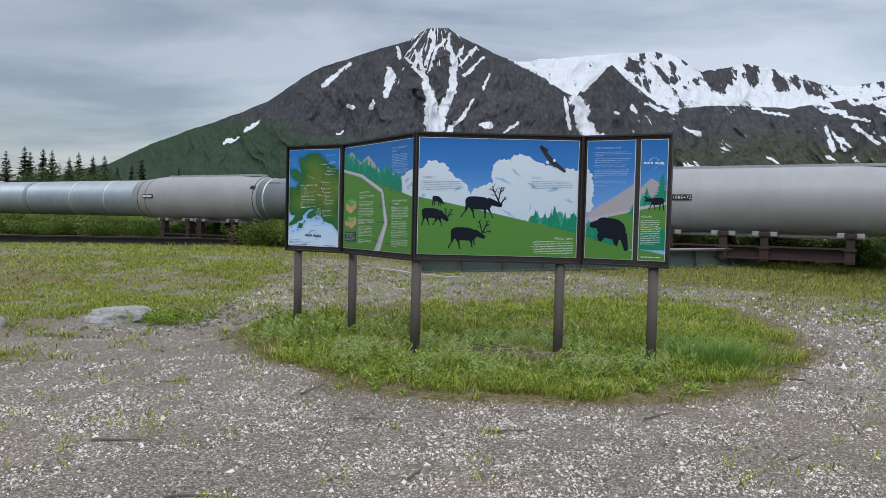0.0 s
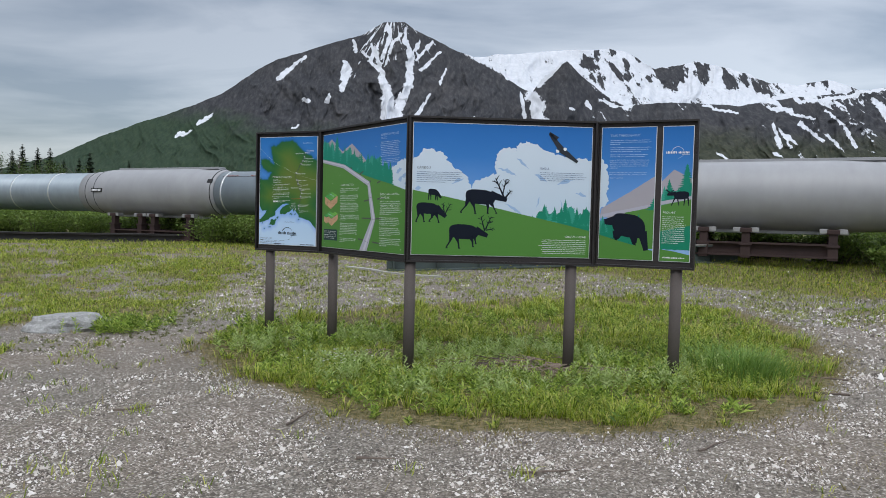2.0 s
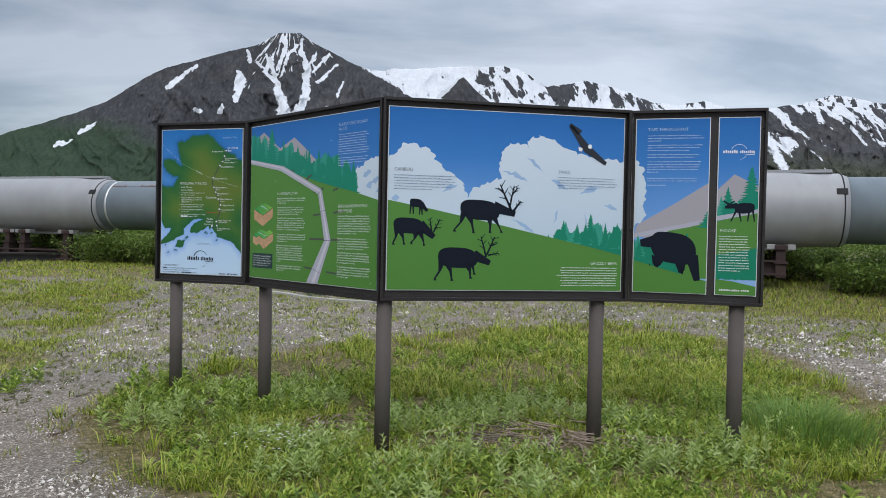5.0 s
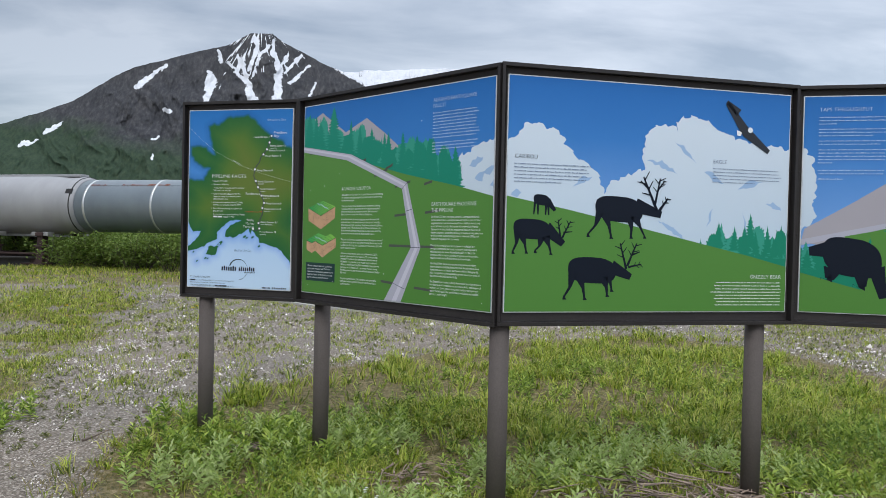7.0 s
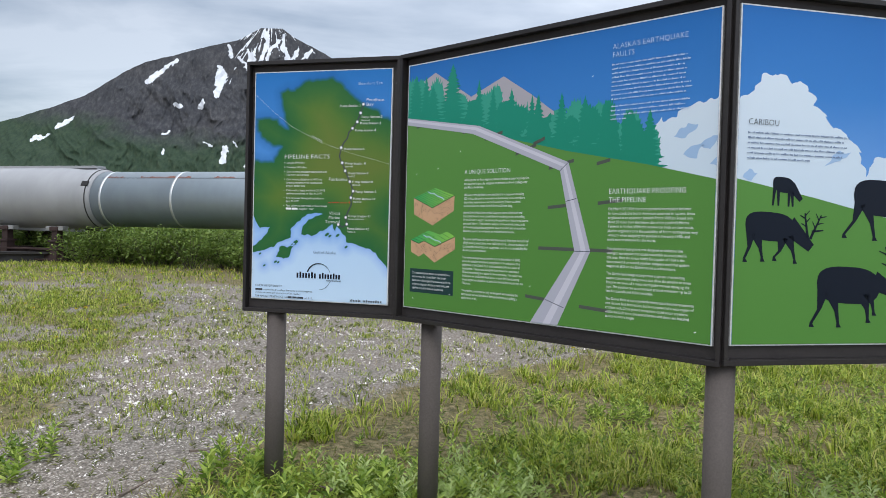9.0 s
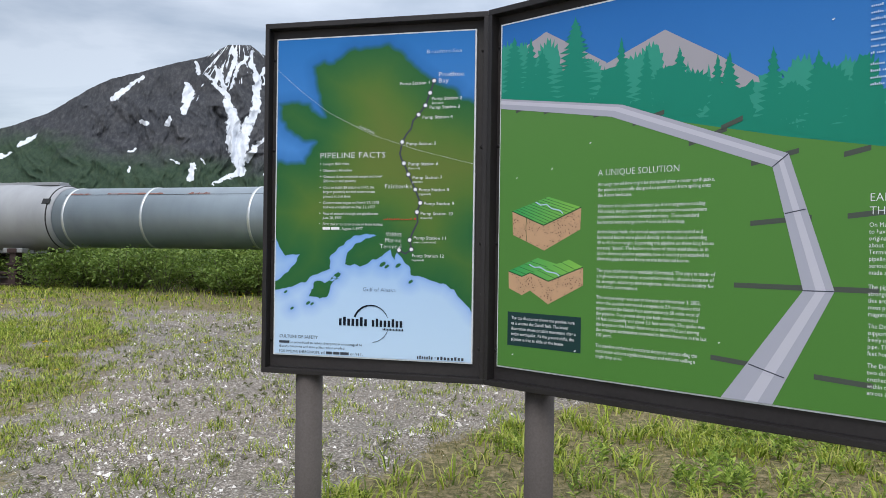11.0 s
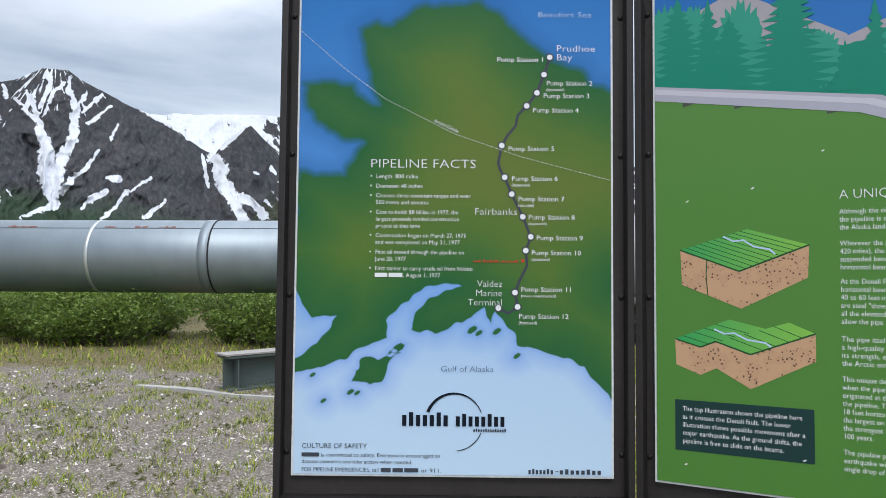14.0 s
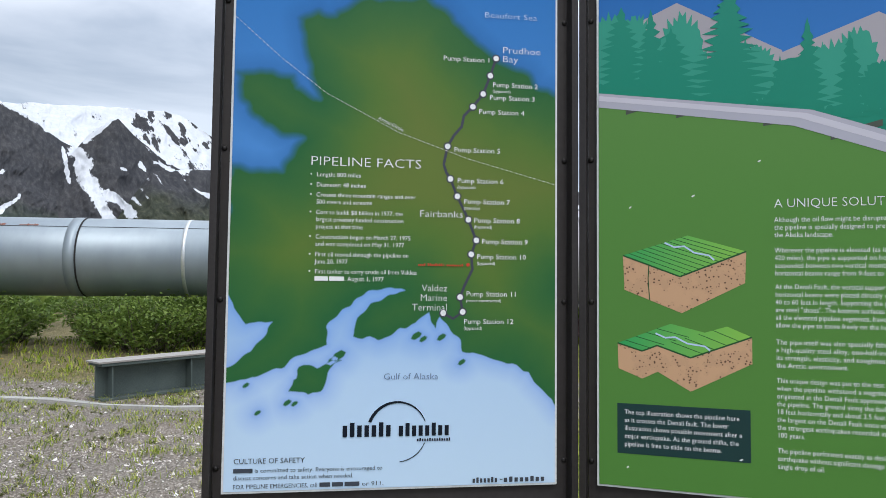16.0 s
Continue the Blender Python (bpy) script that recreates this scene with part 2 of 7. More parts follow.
def mountain_material():
    m, nt, b = mat("mountain_rock_and_snow", 0.95, 0, 0.1)
    n1, n2, n3 = noise_of(nt, 0.006, 8, 0.65), noise_of(nt, 0.05, 6, 0.7), noise_of(nt, 0.10, 7, 0.72, (1.0, 0.3, 0.45))
    rock = ramp_of(nt, n1, [(0.3, (0.034, 0.037, 0.044)), (0.5, (0.050, 0.052, 0.058)), (0.7, (0.072, 0.069, 0.070))])
    rock = mix_of(nt, 0.5, rock, ramp_of(nt, n3, [(0.34, (0.022, 0.024, 0.030)), (0.5, (0.050, 0.051, 0.056)), (0.68, (0.118, 0.114, 0.115))]))
    green = ramp_of(nt, n3, [(0.34, (0.022, 0.039, 0.026)), (0.5, (0.032, 0.053, 0.033)), (0.68, (0.048, 0.067, 0.041))])
    brown = ramp_of(nt, n3, [(0.34, (0.026, 0.026, 0.020)), (0.5, (0.052, 0.048, 0.037)), (0.68, (0.10, 0.088, 0.068))])
    g = math_of(nt, "ADD", attribute_of(nt, "green"), math_of(nt, "MULTIPLY_ADD", n1, 1.0, -0.50))
    gf = ramp_of(nt, g, [(0.22, (0, 0, 0)), (0.66, (1, 1, 1))])
    green = mix_of(nt, attribute_of(nt, "brown"), green, brown)
    c = mix_of(nt, gf, rock, green)
    s = math_of(nt, "ADD", attribute_of(nt, "snow"), math_of(nt, "MULTIPLY_ADD", n3, 0.8, -0.40))
    sf = ramp_of(nt, s, [(0.46, (0, 0, 0)), (0.54, (1, 1, 1))])
    white = ramp_of(nt, n2, [(0.3, (0.52, 0.55, 0.60)), (0.7, (0.66, 0.68, 0.72))])
    nt.links.new(mix_of(nt, sf, c, white), b.inputs["Base Color"])
    bump_of(nt, b, math_of(nt, "ADD", n2, n3), 0.2, 4.0)
    return m


MAT_MOUNTAIN = mountain_material()

# ---------------------------------------------------------------- building helpers


def part(name, bm, material, parent, label="", smooth=False):
    me = bpy.data.meshes.new(name)
    bm.to_mesh(me)
    bm.free()
    me.materials.append(material)
    if smooth:
        me.polygons.foreach_set("use_smooth", [True] * len(me.polygons))
    ob = new(name, me)
    ob.parent = parent
    if label:
        tagged(ob, label)
    return ob


def empty(name, m, label, category, group="", kind=""):
    ob = new(name)
    ob.empty_display_size = 0.2
    ob.matrix_world = m
    return tagged(ob, label, category, group, kind)


def box(bm, x0, x1, y0, y1, z0, z1, bevel=0.0, m=None):
    vs = [bm.verts.new((x, y, z)) for x in (x0, x1) for y in (y0, y1) for z in (z0, z1)]
    fs = [bm.faces.new([vs[i] for i in q]) for q in ((0, 1, 3, 2), (4, 6, 7, 5), (0, 4, 5, 1), (2, 3, 7, 6), (0, 2, 6, 4), (1, 5, 7, 3))]
    if bevel:
        es = list({e for f in fs for e in f.edges})
        got = bmesh.ops.bevel(bm, geom=es, offset=bevel, segments=2, affect="EDGES", profile=0.7)
        vs = list({v for f in got["faces"] for v in f.verts} | {v for v in vs if v.is_valid})
    if m is not None:
        bmesh.ops.transform(bm, matrix=m, verts=vs)
    return bm


def lathe(bm, rings, steps=48, close=True):
    """Rings of (x along the axis, radius), turned round the x axis."""
    loops = []
    for x, r in rings:
        loops.append([bm.verts.new((x, r * math.cos(2 * math.pi * i / steps), r * math.sin(2 * math.pi * i / steps))) for i in range(steps)])
    for a, b in zip(loops, loops[1:]):
        for i in range(steps):
            bm.faces.new((a[i], b[i], b[(i + 1) % steps], a[(i + 1) % steps]))
    if close:
        bm.faces.new(loops[0])
        bm.faces.new(loops[-1][::-1])
    return bm


def mesh_from(name, verts, faces_flat, face_sizes, material, attributes=(), smooth=False):
    me = bpy.data.meshes.new(name)
    nv, nl, nf = len(verts), len(faces_flat), len(face_sizes)
    me.vertices.add(nv)
    me.vertices.foreach_set("co", np.asarray(verts, np.float32).ravel())
    me.loops.add(nl)
    me.loops.foreach_set("vertex_index", np.asarray(faces_flat, np.int32))
    me.polygons.add(nf)
    sizes = np.asarray(face_sizes, np.int32)
    me.polygons.foreach_set("loop_start", np.concatenate([[0], np.cumsum(sizes)[:-1]]).astype(np.int32))
    me.update(calc_edges=True)
    for key, values in attributes:
        a = me.attributes.new(key, "FLOAT", "POINT")
        a.data.foreach_set("value", np.asarray(values, np.float32).ravel())
    if smooth:
        me.polygons.foreach_set("use_smooth", np.ones(nf, bool))
    me.materials.append(material)
    me.validate()
    return me


def grid_faces(nx, ny):
    i, j = np.meshgrid(np.arange(nx - 1), np.arange(ny - 1), indexing="ij")
    a = (i * ny + j).ravel()
    return np.stack([a, a + ny, a + ny + 1, a + 1], 1).ravel(), np.full(len(a), 4)


rng = np.random.default_rng(7)
_table = rng.random((256, 256))


def value_noise(x, y):
    """Smooth noise from 0 to 1 on arrays."""
    xi, yi = np.floor(x).astype(int), np.floor(y).astype(int)
    fx, fy = x - xi, y - yi
    fx, fy = fx * fx * (3 - 2 * fx), fy * fy * (3 - 2 * fy)
    a, b = _table[xi % 256, yi % 256], _table[(xi + 1) % 256, yi % 256]
    c, d = _table[xi % 256, (yi + 1) % 256], _table[(xi + 1) % 256, (yi + 1) % 256]
    return (a * (1 - fx) + b * fx) * (1 - fy) + (c * (1 - fx) + d * fx) * fy


def fractal(x, y, octaves=5, gain=0.5):
    total, size, norm = 0.0, 1.0, 0.0
    for k in range(octaves):
        total = total + size * value_noise(x * 2 ** k + 17.3 * k, y * 2 ** k + 9.1 * k)
        norm, size = norm + size, size * gain
    return total / norm


def step(a, b, v):
    s = np.clip((v - a) / (b - a), 0, 1)
    return s * s * (3 - 2 * s)


# ---------------------------------------------------------------- ground
MOUND = [(-1.92, 0.6), (-1.5, -0.3), (-1.0, -0.9), (-0.45, -1.68), (0.3, -1.93), (1.4, -1.83), (2.2, -1.62), (3.0, -1.0), (4.1, 0.5), (4.75, 2.4),
         (4.7, 4.1), (3.8, 5.5), (1.8, 4.95), (0.0, 3.88), (-1.0, 3.07), (-1.6, 2.35), (-1.9, 1.6)]


def inside_mound(x, y):
    """Metres inside the mound's edge (negative outside)."""
    d, odd = np.full(np.shape(x), 1e9), np.zeros(np.shape(x), bool)
    for (ax, ay), (bx, by) in zip(MOUND, MOUND[1:] + MOUND[:1]):
        ex, ey = bx - ax, by - ay
        t = np.clip(((x - ax) * ex + (y - ay) * ey) / (ex * ex + ey * ey), 0, 1)
        d = np.minimum(d, np.hypot(x - ax - t * ex, y - ay - t * ey))
        cross = (ay > y) != (by > y)
        odd ^= cross & (x < ax + (y - ay) / (by - ay + 1e-12) * ex)
    return np.where(odd, d, -d)


def pipe_y(x):
    return 14.416 - 0.5697 * x


def ground_z(x, y):
    x, y = np.asarray(x, float), np.asarray(y, float)
    rise = 0.011 * np.clip(y, -9, 26) + step(5.0, 12.5, y) * (0.15 + 0.010 * np.clip(x, -16, 0) + 0.034 * np.clip(x, 0, 12))
    mound = -0.04 * step(-0.1, 0.8, inside_mound(x, y)) - 0.05 * np.exp(-((x + 0.5) / 0.8) ** 2 - ((y - 0.7) / 0.9) ** 2)
    dip = -0.14 * step(-1.4, -3.6, x) * step(12.0, 6.0, y)
    far = np.hypot(x, y)
    rough = 0.030 * (fractal(x * 0.7, y * 0.7, 4) - 0.5) * step(60, 30, far)
    return rise + mound + dip + rough


def green_at(x, y):
    """How much grows there, from 0 for bare gravel to 1."""
    x, y = np.asarray(x, float), np.asarray(y, float)
    patch = fractal(x * 0.55 + 3, y * 0.55 + 8, 5, 0.6)
    g = 0.13 + 0.30 * (patch - 0.5) + 0.28 * step(1.6, 3.2, x) * step(-1.4, -2.4, y) * (patch > 0.46)
    mound = step(-0.15, 0.2, inside_mound(x, y) + 0.5 * (patch - 0.5))
    edge = -2.55 - 0.35 * np.sin(y * 0.7) - 0.9 * step(0.2, -1.0, y) - 0.45 * np.maximum(0, -0.6 - y) - 0.5 * step(2.5, 6, y)
    left = step(0.1, -0.5, x - edge - 0.8 * (patch - 0.5)) * (0.70 + 2.6 * (patch - 0.5) + 1.7 * (fractal(x * 1.7 + 11, y * 1.7, 4, 0.6) - 0.5))
    left = left * step(-3.2, -1.2, y + 0.6 * (x + 3.5))
    right = step(4.6, 6.5, x) * (0.30 + 1.6 * (patch - 0.5) + 0.9 * (fractal(x * 1.7 + 11, y * 1.7, 4, 0.6) - 0.5)) * step(-1.5, 1.0, y)
    front = (pipe_y(x) - y) / 1.153
    strip = step(4.4, 3.0, front + 2.2 * (patch - 0.5)) * 0.95
    far = step(26, 34, y) * 0.95
    return np.clip(np.maximum.reduce([g, mound, left, right, strip, far]), 0, 1)


def spaced(limit_low, fine_low, fine_high, limit_high, size, grow=1.22):
    mid = list(np.arange(fine_low, fine_high, size))
    up, s = [mid[-1] + size], size
    while up[-1] < limit_high:
        s *= grow
        up.append(up[-1] + s)
    down, s = [mid[0] - size], size
    while down[-1] > limit_low:
        s *= grow
        down.append(down[-1] - s)
    return np.array(down[::-1] + mid + up)


gx, gy = spaced(-3800, -9, 12, 3800, 0.09), spaced(-3800, -8, 16, 3800, 0.09)
X, Y = np.meshgrid(gx, gy, indexing="ij")
near = step(30, 14, np.hypot(X, Y))
Z = ground_z(X, Y) + 0.012 * (value_noise(X * 5, Y * 5) - 0.5) * near
flat, sizes = grid_faces(len(gx), len(gy))
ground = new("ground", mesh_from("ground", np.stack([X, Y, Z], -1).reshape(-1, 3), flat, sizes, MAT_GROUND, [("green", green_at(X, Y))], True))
tagged(ground, "grey gravel and thin grass, flat open ground", "ground", kind="structure")

# ---------------------------------------------------------------- mountains
# snow gullies and fields, as strokes in slope angles: from (across, up, half width) to (across, up, half width)
GULLIES = [(-0.0274, 0.1858, 0.0062, -0.0181, 0.1581, 0.0093),
    (-0.02, 0.1579, 0.0101, -0.0152, 0.1262, 0.0147),
    (-0.0152, 0.1262, 0.0132, -0.0091, 0.0945, 0.007),
    (-0.0091, 0.0945, 0.0047, -0.0448, 0.0778, 0.0016),
    (0.0103, 0.2073, 0.0054, 0.0097, 0.182, 0.007),
    (0.0097, 0.182, 0.007, -0.0028, 0.1521, 0.0085),
    (-0.0028, 0.1521, 0.007, -0.0073, 0.1267, 0.0078),
    (-0.0554, 0.2206, 0.0016, -0.0322, 0.196, 0.0039),
    (-0.0429, 0.2304, 0.0023, -0.0347, 0.2157, 0.0031),
    (-0.0347, 0.2157, 0.0031, -0.0254, 0.186, 0.0047),
    (-0.0202, 0.2544, 0.0023, -0.0172, 0.2404, 0.0031),
    (-0.0172, 0.2404, 0.0023, -0.0281, 0.2106, 0.0023),
    (-0.0028, 0.2457, 0.0023, -0.018, 0.2224, 0.0023),
    (-0.018, 0.2224, 0.0016, -0.0227, 0.2041, 0.0023),
    (0.0037, 0.2536, 0.0023, 0.0015, 0.2353, 0.0031),
    (0.0042, 0.2356, 0.0031, 0.0122, 0.2111, 0.0047)]
SIDE_GULLIES = [(0.023, 0.2377, 0.0023, 0.0134, 0.2185, 0.0031),
    (0.0401, 0.2359, 0.0023, 0.0183, 0.2117, 0.0023),
    (0.0508, 0.2223, 0.0019, 0.0241, 0.1978, 0.0023),
    (0.0583, 0.201, 0.0019, 0.0505, 0.1819, 0.0023),
    (0.0385, 0.1663, 0.0019, 0.0256, 0.1435, 0.0031),
    (0.0256, 0.1435, 0.0023, 0.0059, 0.1276, 0.0031),
    (0.0093, 0.1243, 0.0031, -0.0036, 0.1127, 0.0062),
    (-0.0789, 0.2055, 0.0023, -0.0736, 0.1955, 0.0078),
    (-0.0749, 0.1954, 0.0093, -0.0803, 0.167, 0.0031),
    (-0.1281, 0.2107, 0.0016, -0.1524, 0.1912, 0.0039),
    (-0.1524, 0.1912, 0.0039, -0.1638, 0.18, 0.0047),
    (-0.0666, 0.2348, 0.0016, -0.063, 0.2198, 0.0031),
    (-0.0974, 0.1621, 0.0023, -0.1002, 0.1515, 0.0047),
    (-0.1305, 0.1538, 0.0039, -0.1262, 0.1514, 0.0039),
    (0.0602, 0.1313, 0.0047, 0.0497, 0.1335, 0.0039),
    (0.0468, 0.1158, 0.0054, 0.03, 0.1039, 0.0047)]
PATCHES = [(0.0268, 0.1001, 0.0023, 0.0202, 0.0925, 0.0023),
    (-0.0677, 0.1017, 0.0039, -0.0715, 0.0841, 0.0047),
    (-0.0572, 0.108, 0.0016, -0.0551, 0.1025, 0.0016),
    (0.071, 0.1173, 0.0031, 0.0577, 0.0946, 0.0031),
    (0.0577, 0.0946, 0.0023, 0.0423, 0.0806, 0.0023),
    (0.0988, 0.1354, 0.0023, 0.0745, 0.1175, 0.0016),
    (0.1175, 0.109, 0.0023, 0.093, 0.0853, 0.0039),
    (-0.1436, 0.0972, 0.0016, -0.1445, 0.0904, 0.0023),
    (-0.1383, 0.1179, 0.0016, -0.1471, 0.1153, 0.0016),
    (-0.0957, 0.1056, 0.0012, -0.0864, 0.102, 0.0012),
    (-0.252, 0.1277, 0.0031, -0.2686, 0.1174, 0.0039),
    (-0.2799, 0.1065, 0.0016, -0.2989, 0.0992, 0.0031)]
CHUTE = [(0.1611, 0.1705, 0.0031, 0.1695, 0.1304, 0.0031),
    (0.1754, 0.1682, 0.0101, 0.1866, 0.1543, 0.0116),
    (0.1794, 0.1536, 0.0078, 0.1909, 0.1321, 0.0132),
    (0.1931, 0.1323, 0.0124, 0.2063, 0.107, 0.0093),
    (0.2063, 0.107, 0.0078, 0.218, 0.085, 0.0078),
    (0.2132, 0.1188, 0.0078, 0.2322, 0.1087, 0.0062),
    (0.2322, 0.1087, 0.0062, 0.2439, 0.0942, 0.0078),
    (0.2519, 0.1603, 0.0039, 0.2574, 0.1561, 0.0023),
    (0.2293, 0.1529, 0.0023, 0.2346, 0.1533, 0.0016),
    (0.1394, 0.1941, 0.0031, 0.1714, 0.1813, 0.0047),
    (0.214, 0.2118, 0.0023, 0.1857, 0.1828, 0.0047)]
STREAKS = [(0.2698, 0.1655, 0.0023, 0.294, 0.1587, 0.0031),
    (0.4155, 0.1635, 0.0023, 0.4654, 0.1536, 0.0023),
    (0.4313, 0.1798, 0.0016, 0.506, 0.1789, 0.0031),
    (0.5066, 0.1631, 0.0023, 0.5403, 0.1604, 0.0047),
    (0.516, 0.1396, 0.0031, 0.5273, 0.1106, 0.0039),
    (0.5334, 0.1243, 0.0031, 0.5425, 0.1087, 0.0023),
    (0.5537, 0.1434, 0.0031, 0.5886, 0.1207, 0.0031),
    (0.591, 0.1624, 0.0023, 0.6175, 0.1433, 0.0031),
    (0.6175, 0.1433, 0.0031, 0.636, 0.1142, 0.0039),
    (0.6586, 0.1811, 0.0039, 0.6859, 0.1539, 0.0116),
    (0.6853, 0.166, 0.0101, 0.7038, 0.1424, 0.0124),
    (0.7038, 0.1424, 0.0093, 0.7273, 0.1108, 0.0101),
    (0.7101, 0.1912, 0.0023, 0.7445, 0.1683, 0.0039),
    (0.6325, 0.188, 0.0031, 0.6752, 0.1954, 0.0023),
    (0.5566, 0.173, 0.0031, 0.6327, 0.184, 0.0039),
    (0.5405, 0.1564, 0.0023, 0.5746, 0.1498, 0.0023)]


def snow_strokes(u, v):
    """How deep inside a stroke, 1 at its middle and 0.5 at its edge."""
    best = np.zeros(np.shape(u))
    wu = u + 0.0075 * (fractal(u * 190, v * 190, 4, 0.6) - 0.5)
    wv = v + 0.0075 * (fractal(u * 190 + 40, v * 190, 4, 0.6) - 0.5)
    for a, b, r, c, d, q in GULLIES + SIDE_GULLIES + PATCHES + CHUTE + STREAKS:
        t = np.clip(((wu - a) * (c - a) + (wv - b) * (d - b)) / ((c - a) ** 2 + (d - b) ** 2), 0, 1)
        away = np.hypot(wu - a - t * (c - a), wv - b - t * (d - b)) / (0.8 * (r + t * (q - r)))
        best = np.maximum(best, 1.0 - 0.5 * away)
    return best


def mountain(name, crest, distance, depth, u0, u1, columns, rows, jag, snowline, green_top, brown, label, foot=0.0):
    """A massif: its crest line in slope angles, its face broken by spurs and gullies."""
    cu, cv = np.array([c[0] for c in crest]), np.array([c[1] for c in crest])
    us = np.linspace(u0, u1, columns)
    line = np.interp(us, cu, cv)
    line = line + jag * (fractal(us * 55, us * 0 + distance * 0.01, 5, 0.6) - 0.5) * np.clip(line / 0.12, 0, 1)
    ws = np.linspace(0, 1, rows)
    U, W = np.meshgrid(us, ws, indexing="ij")
    V = foot + (line[:, None] - foot) * W
    # spurs run down the slope; the face bows back towards the crest
    wander = 0.06 * (fractal(U * 16, V * 16, 4) - 0.5)
    spur = 1 - np.abs(2 * fractal((U + wander) * 26, V * 15, 4, 0.55) - 1)
    spur2 = 1 - np.abs(2 * fractal((U + wander * 0.6) * 80, V * 38 + 5, 4, 0.55) - 1)
    Yd = distance - depth * (1 - W) ** 1.15 - depth * (0.13 * (spur - 0.6) + 0.05 * (spur2 - 0.6)) * np.sin(np.pi * np.clip(W, 0, 1)) ** 0.5
    P = np.stack([U * Yd, Yd, 1.3 + V * Yd], -1).reshape(-1, 3)
    # a back slope closes the massif behind its crest
    back = np.stack([us * (distance + depth), np.full(columns, distance + depth), np.full(columns, -20.0)], -1)
    P = P.reshape(columns, rows, 3)
    P = np.concatenate([P, back[:, None, :]], 1).reshape(-1, 3)
    snow = np.maximum(snow_strokes(U, V), snowline(U, V, spur, spur2))
    green = np.clip(0.5 + (green_top(U) - V) * 14, 0, 1)
    ext = lambda a, fill: np.concatenate([a, np.full((columns, 1), fill)], 1).ravel()
    flat, sizes = grid_faces(columns, rows + 1)
    me = mesh_from(name, P, flat, sizes, MAT_MOUNTAIN,
                   [("snow", ext(snow, 0.6)), ("green", ext(green, 0.0)), ("brown", ext(np.full(U.shape, brown), brown))], True)
    return tagged(new(name, me), label, "mountain", kind="structure")


def bare(u, v, s, q):
    """Fine snow lines fan out from the summit and thin out below."""
    round_, away = np.arctan2(u + 0.0125, 0.287 - v), np.hypot(u + 0.0125, 0.287 - v)
    fan = fractal(round_ * 19 + 3, away * 26, 5, 0.62)
    fine = (fan - 0.50) * 3.8 + 0.40 - 13.0 * np.maximum(0, away - 0.036)
    fleck = fractal(u * 150, v * 90, 4, 0.6)
    rim = step(0.02, 0.05, u) * step(0.012, 0.0, 0.2652 - 0.5 * u - v) * 0.6
    return np.clip(np.maximum.reduce([fine * step(-0.11, -0.05, u), (fleck - 0.70) * 2.4 * step(0.08, 0.14, v), rim * (0.4 + fan)]), 0, 1)


def heavy(u, v, s, q):
    """Deep snow with slanting bare crags below the crests."""
    crag = fractal(u * 95 + v * 60, v * 46 - u * 20, 5, 0.66)
    big = fractal(u * 22 + 2, v * 30, 3, 0.5)
    high = step(0.175, 0.205, v) * step(0.22, 0.27, u)
    return np.clip(0.76 - 3.6 * np.maximum(0, crag - 0.475) * (0.22 + high) - 1.2 * np.maximum(0, big - 0.55), 0, 1)


def pyramid(u, v, s, q):
    fleck = fractal(u * 120 + v * 60, v * 60, 5, 0.62)
    side = step(0.004, 0.0, np.abs(u - 0.2223) * 0.92 + v - 0.2110 - 0.02 * (fleck - 0.5))
    return np.clip((0.52 - side) * (v > 0.165) + step(0.25, 0.31, u) * step(0.09, 0.15, v) * (0.22 + 2.0 * (fleck - 0.5)) + (fleck - 0.68) * 1.5, 0, 1)


def streaked(u, v, s, q):
    """Snow left lying in slanting gullies, more of it higher up."""
    bend = 0.02 * (fractal(u * 40, v * 40, 4) - 0.5)
    tilt = fractal((u * 0.85 + v + bend) * 84, (v - u * 0.7) * 19, 5, 0.62)
    band = fractal(u * 16 + 4, v * 60, 5, 0.6)
    amount = 0.10 * step(0.06, 0.16, v) + 0.10 * step(0.5, 0.75, u) + 0.34 * step(0.148, 0.176, v)
    return np.clip((tilt - 0.57) * 2.6 + 0.04 + amount + (band - 0.5) * 0.9, 0, 1)


mountain("backdrop_snow_range", [(-0.0075, 0.1930), (0.0825, 0.2160), (0.1285, 0.2219), (0.1589, 0.2241), (0.1854, 0.2269), (0.2195, 0.2300), (0.2802, 0.2341), (0.3030, 0.2316), (0.3222, 0.2237), (0.3454, 0.2114), (0.3718, 0.2157),
         (0.4018, 0.2239), (0.4322, 0.2185), (0.4781, 0.2067), (0.5163, 0.1962), (0.5616, 0.1971), (0.5899, 0.2053), (0.6605, 0.1880), (0.7205, 0.2000), (0.8095, 0.2250), (0.9775, 0.2100), (1.2725, 0.1700), (1.5725, 0.0600)],
         3300, 900, 0.0, 1.15, 1100, 130, 0.007, heavy, lambda u: u * 0 - 1, 0.0, "distant jagged range deep in snow under cloud", 0.05)
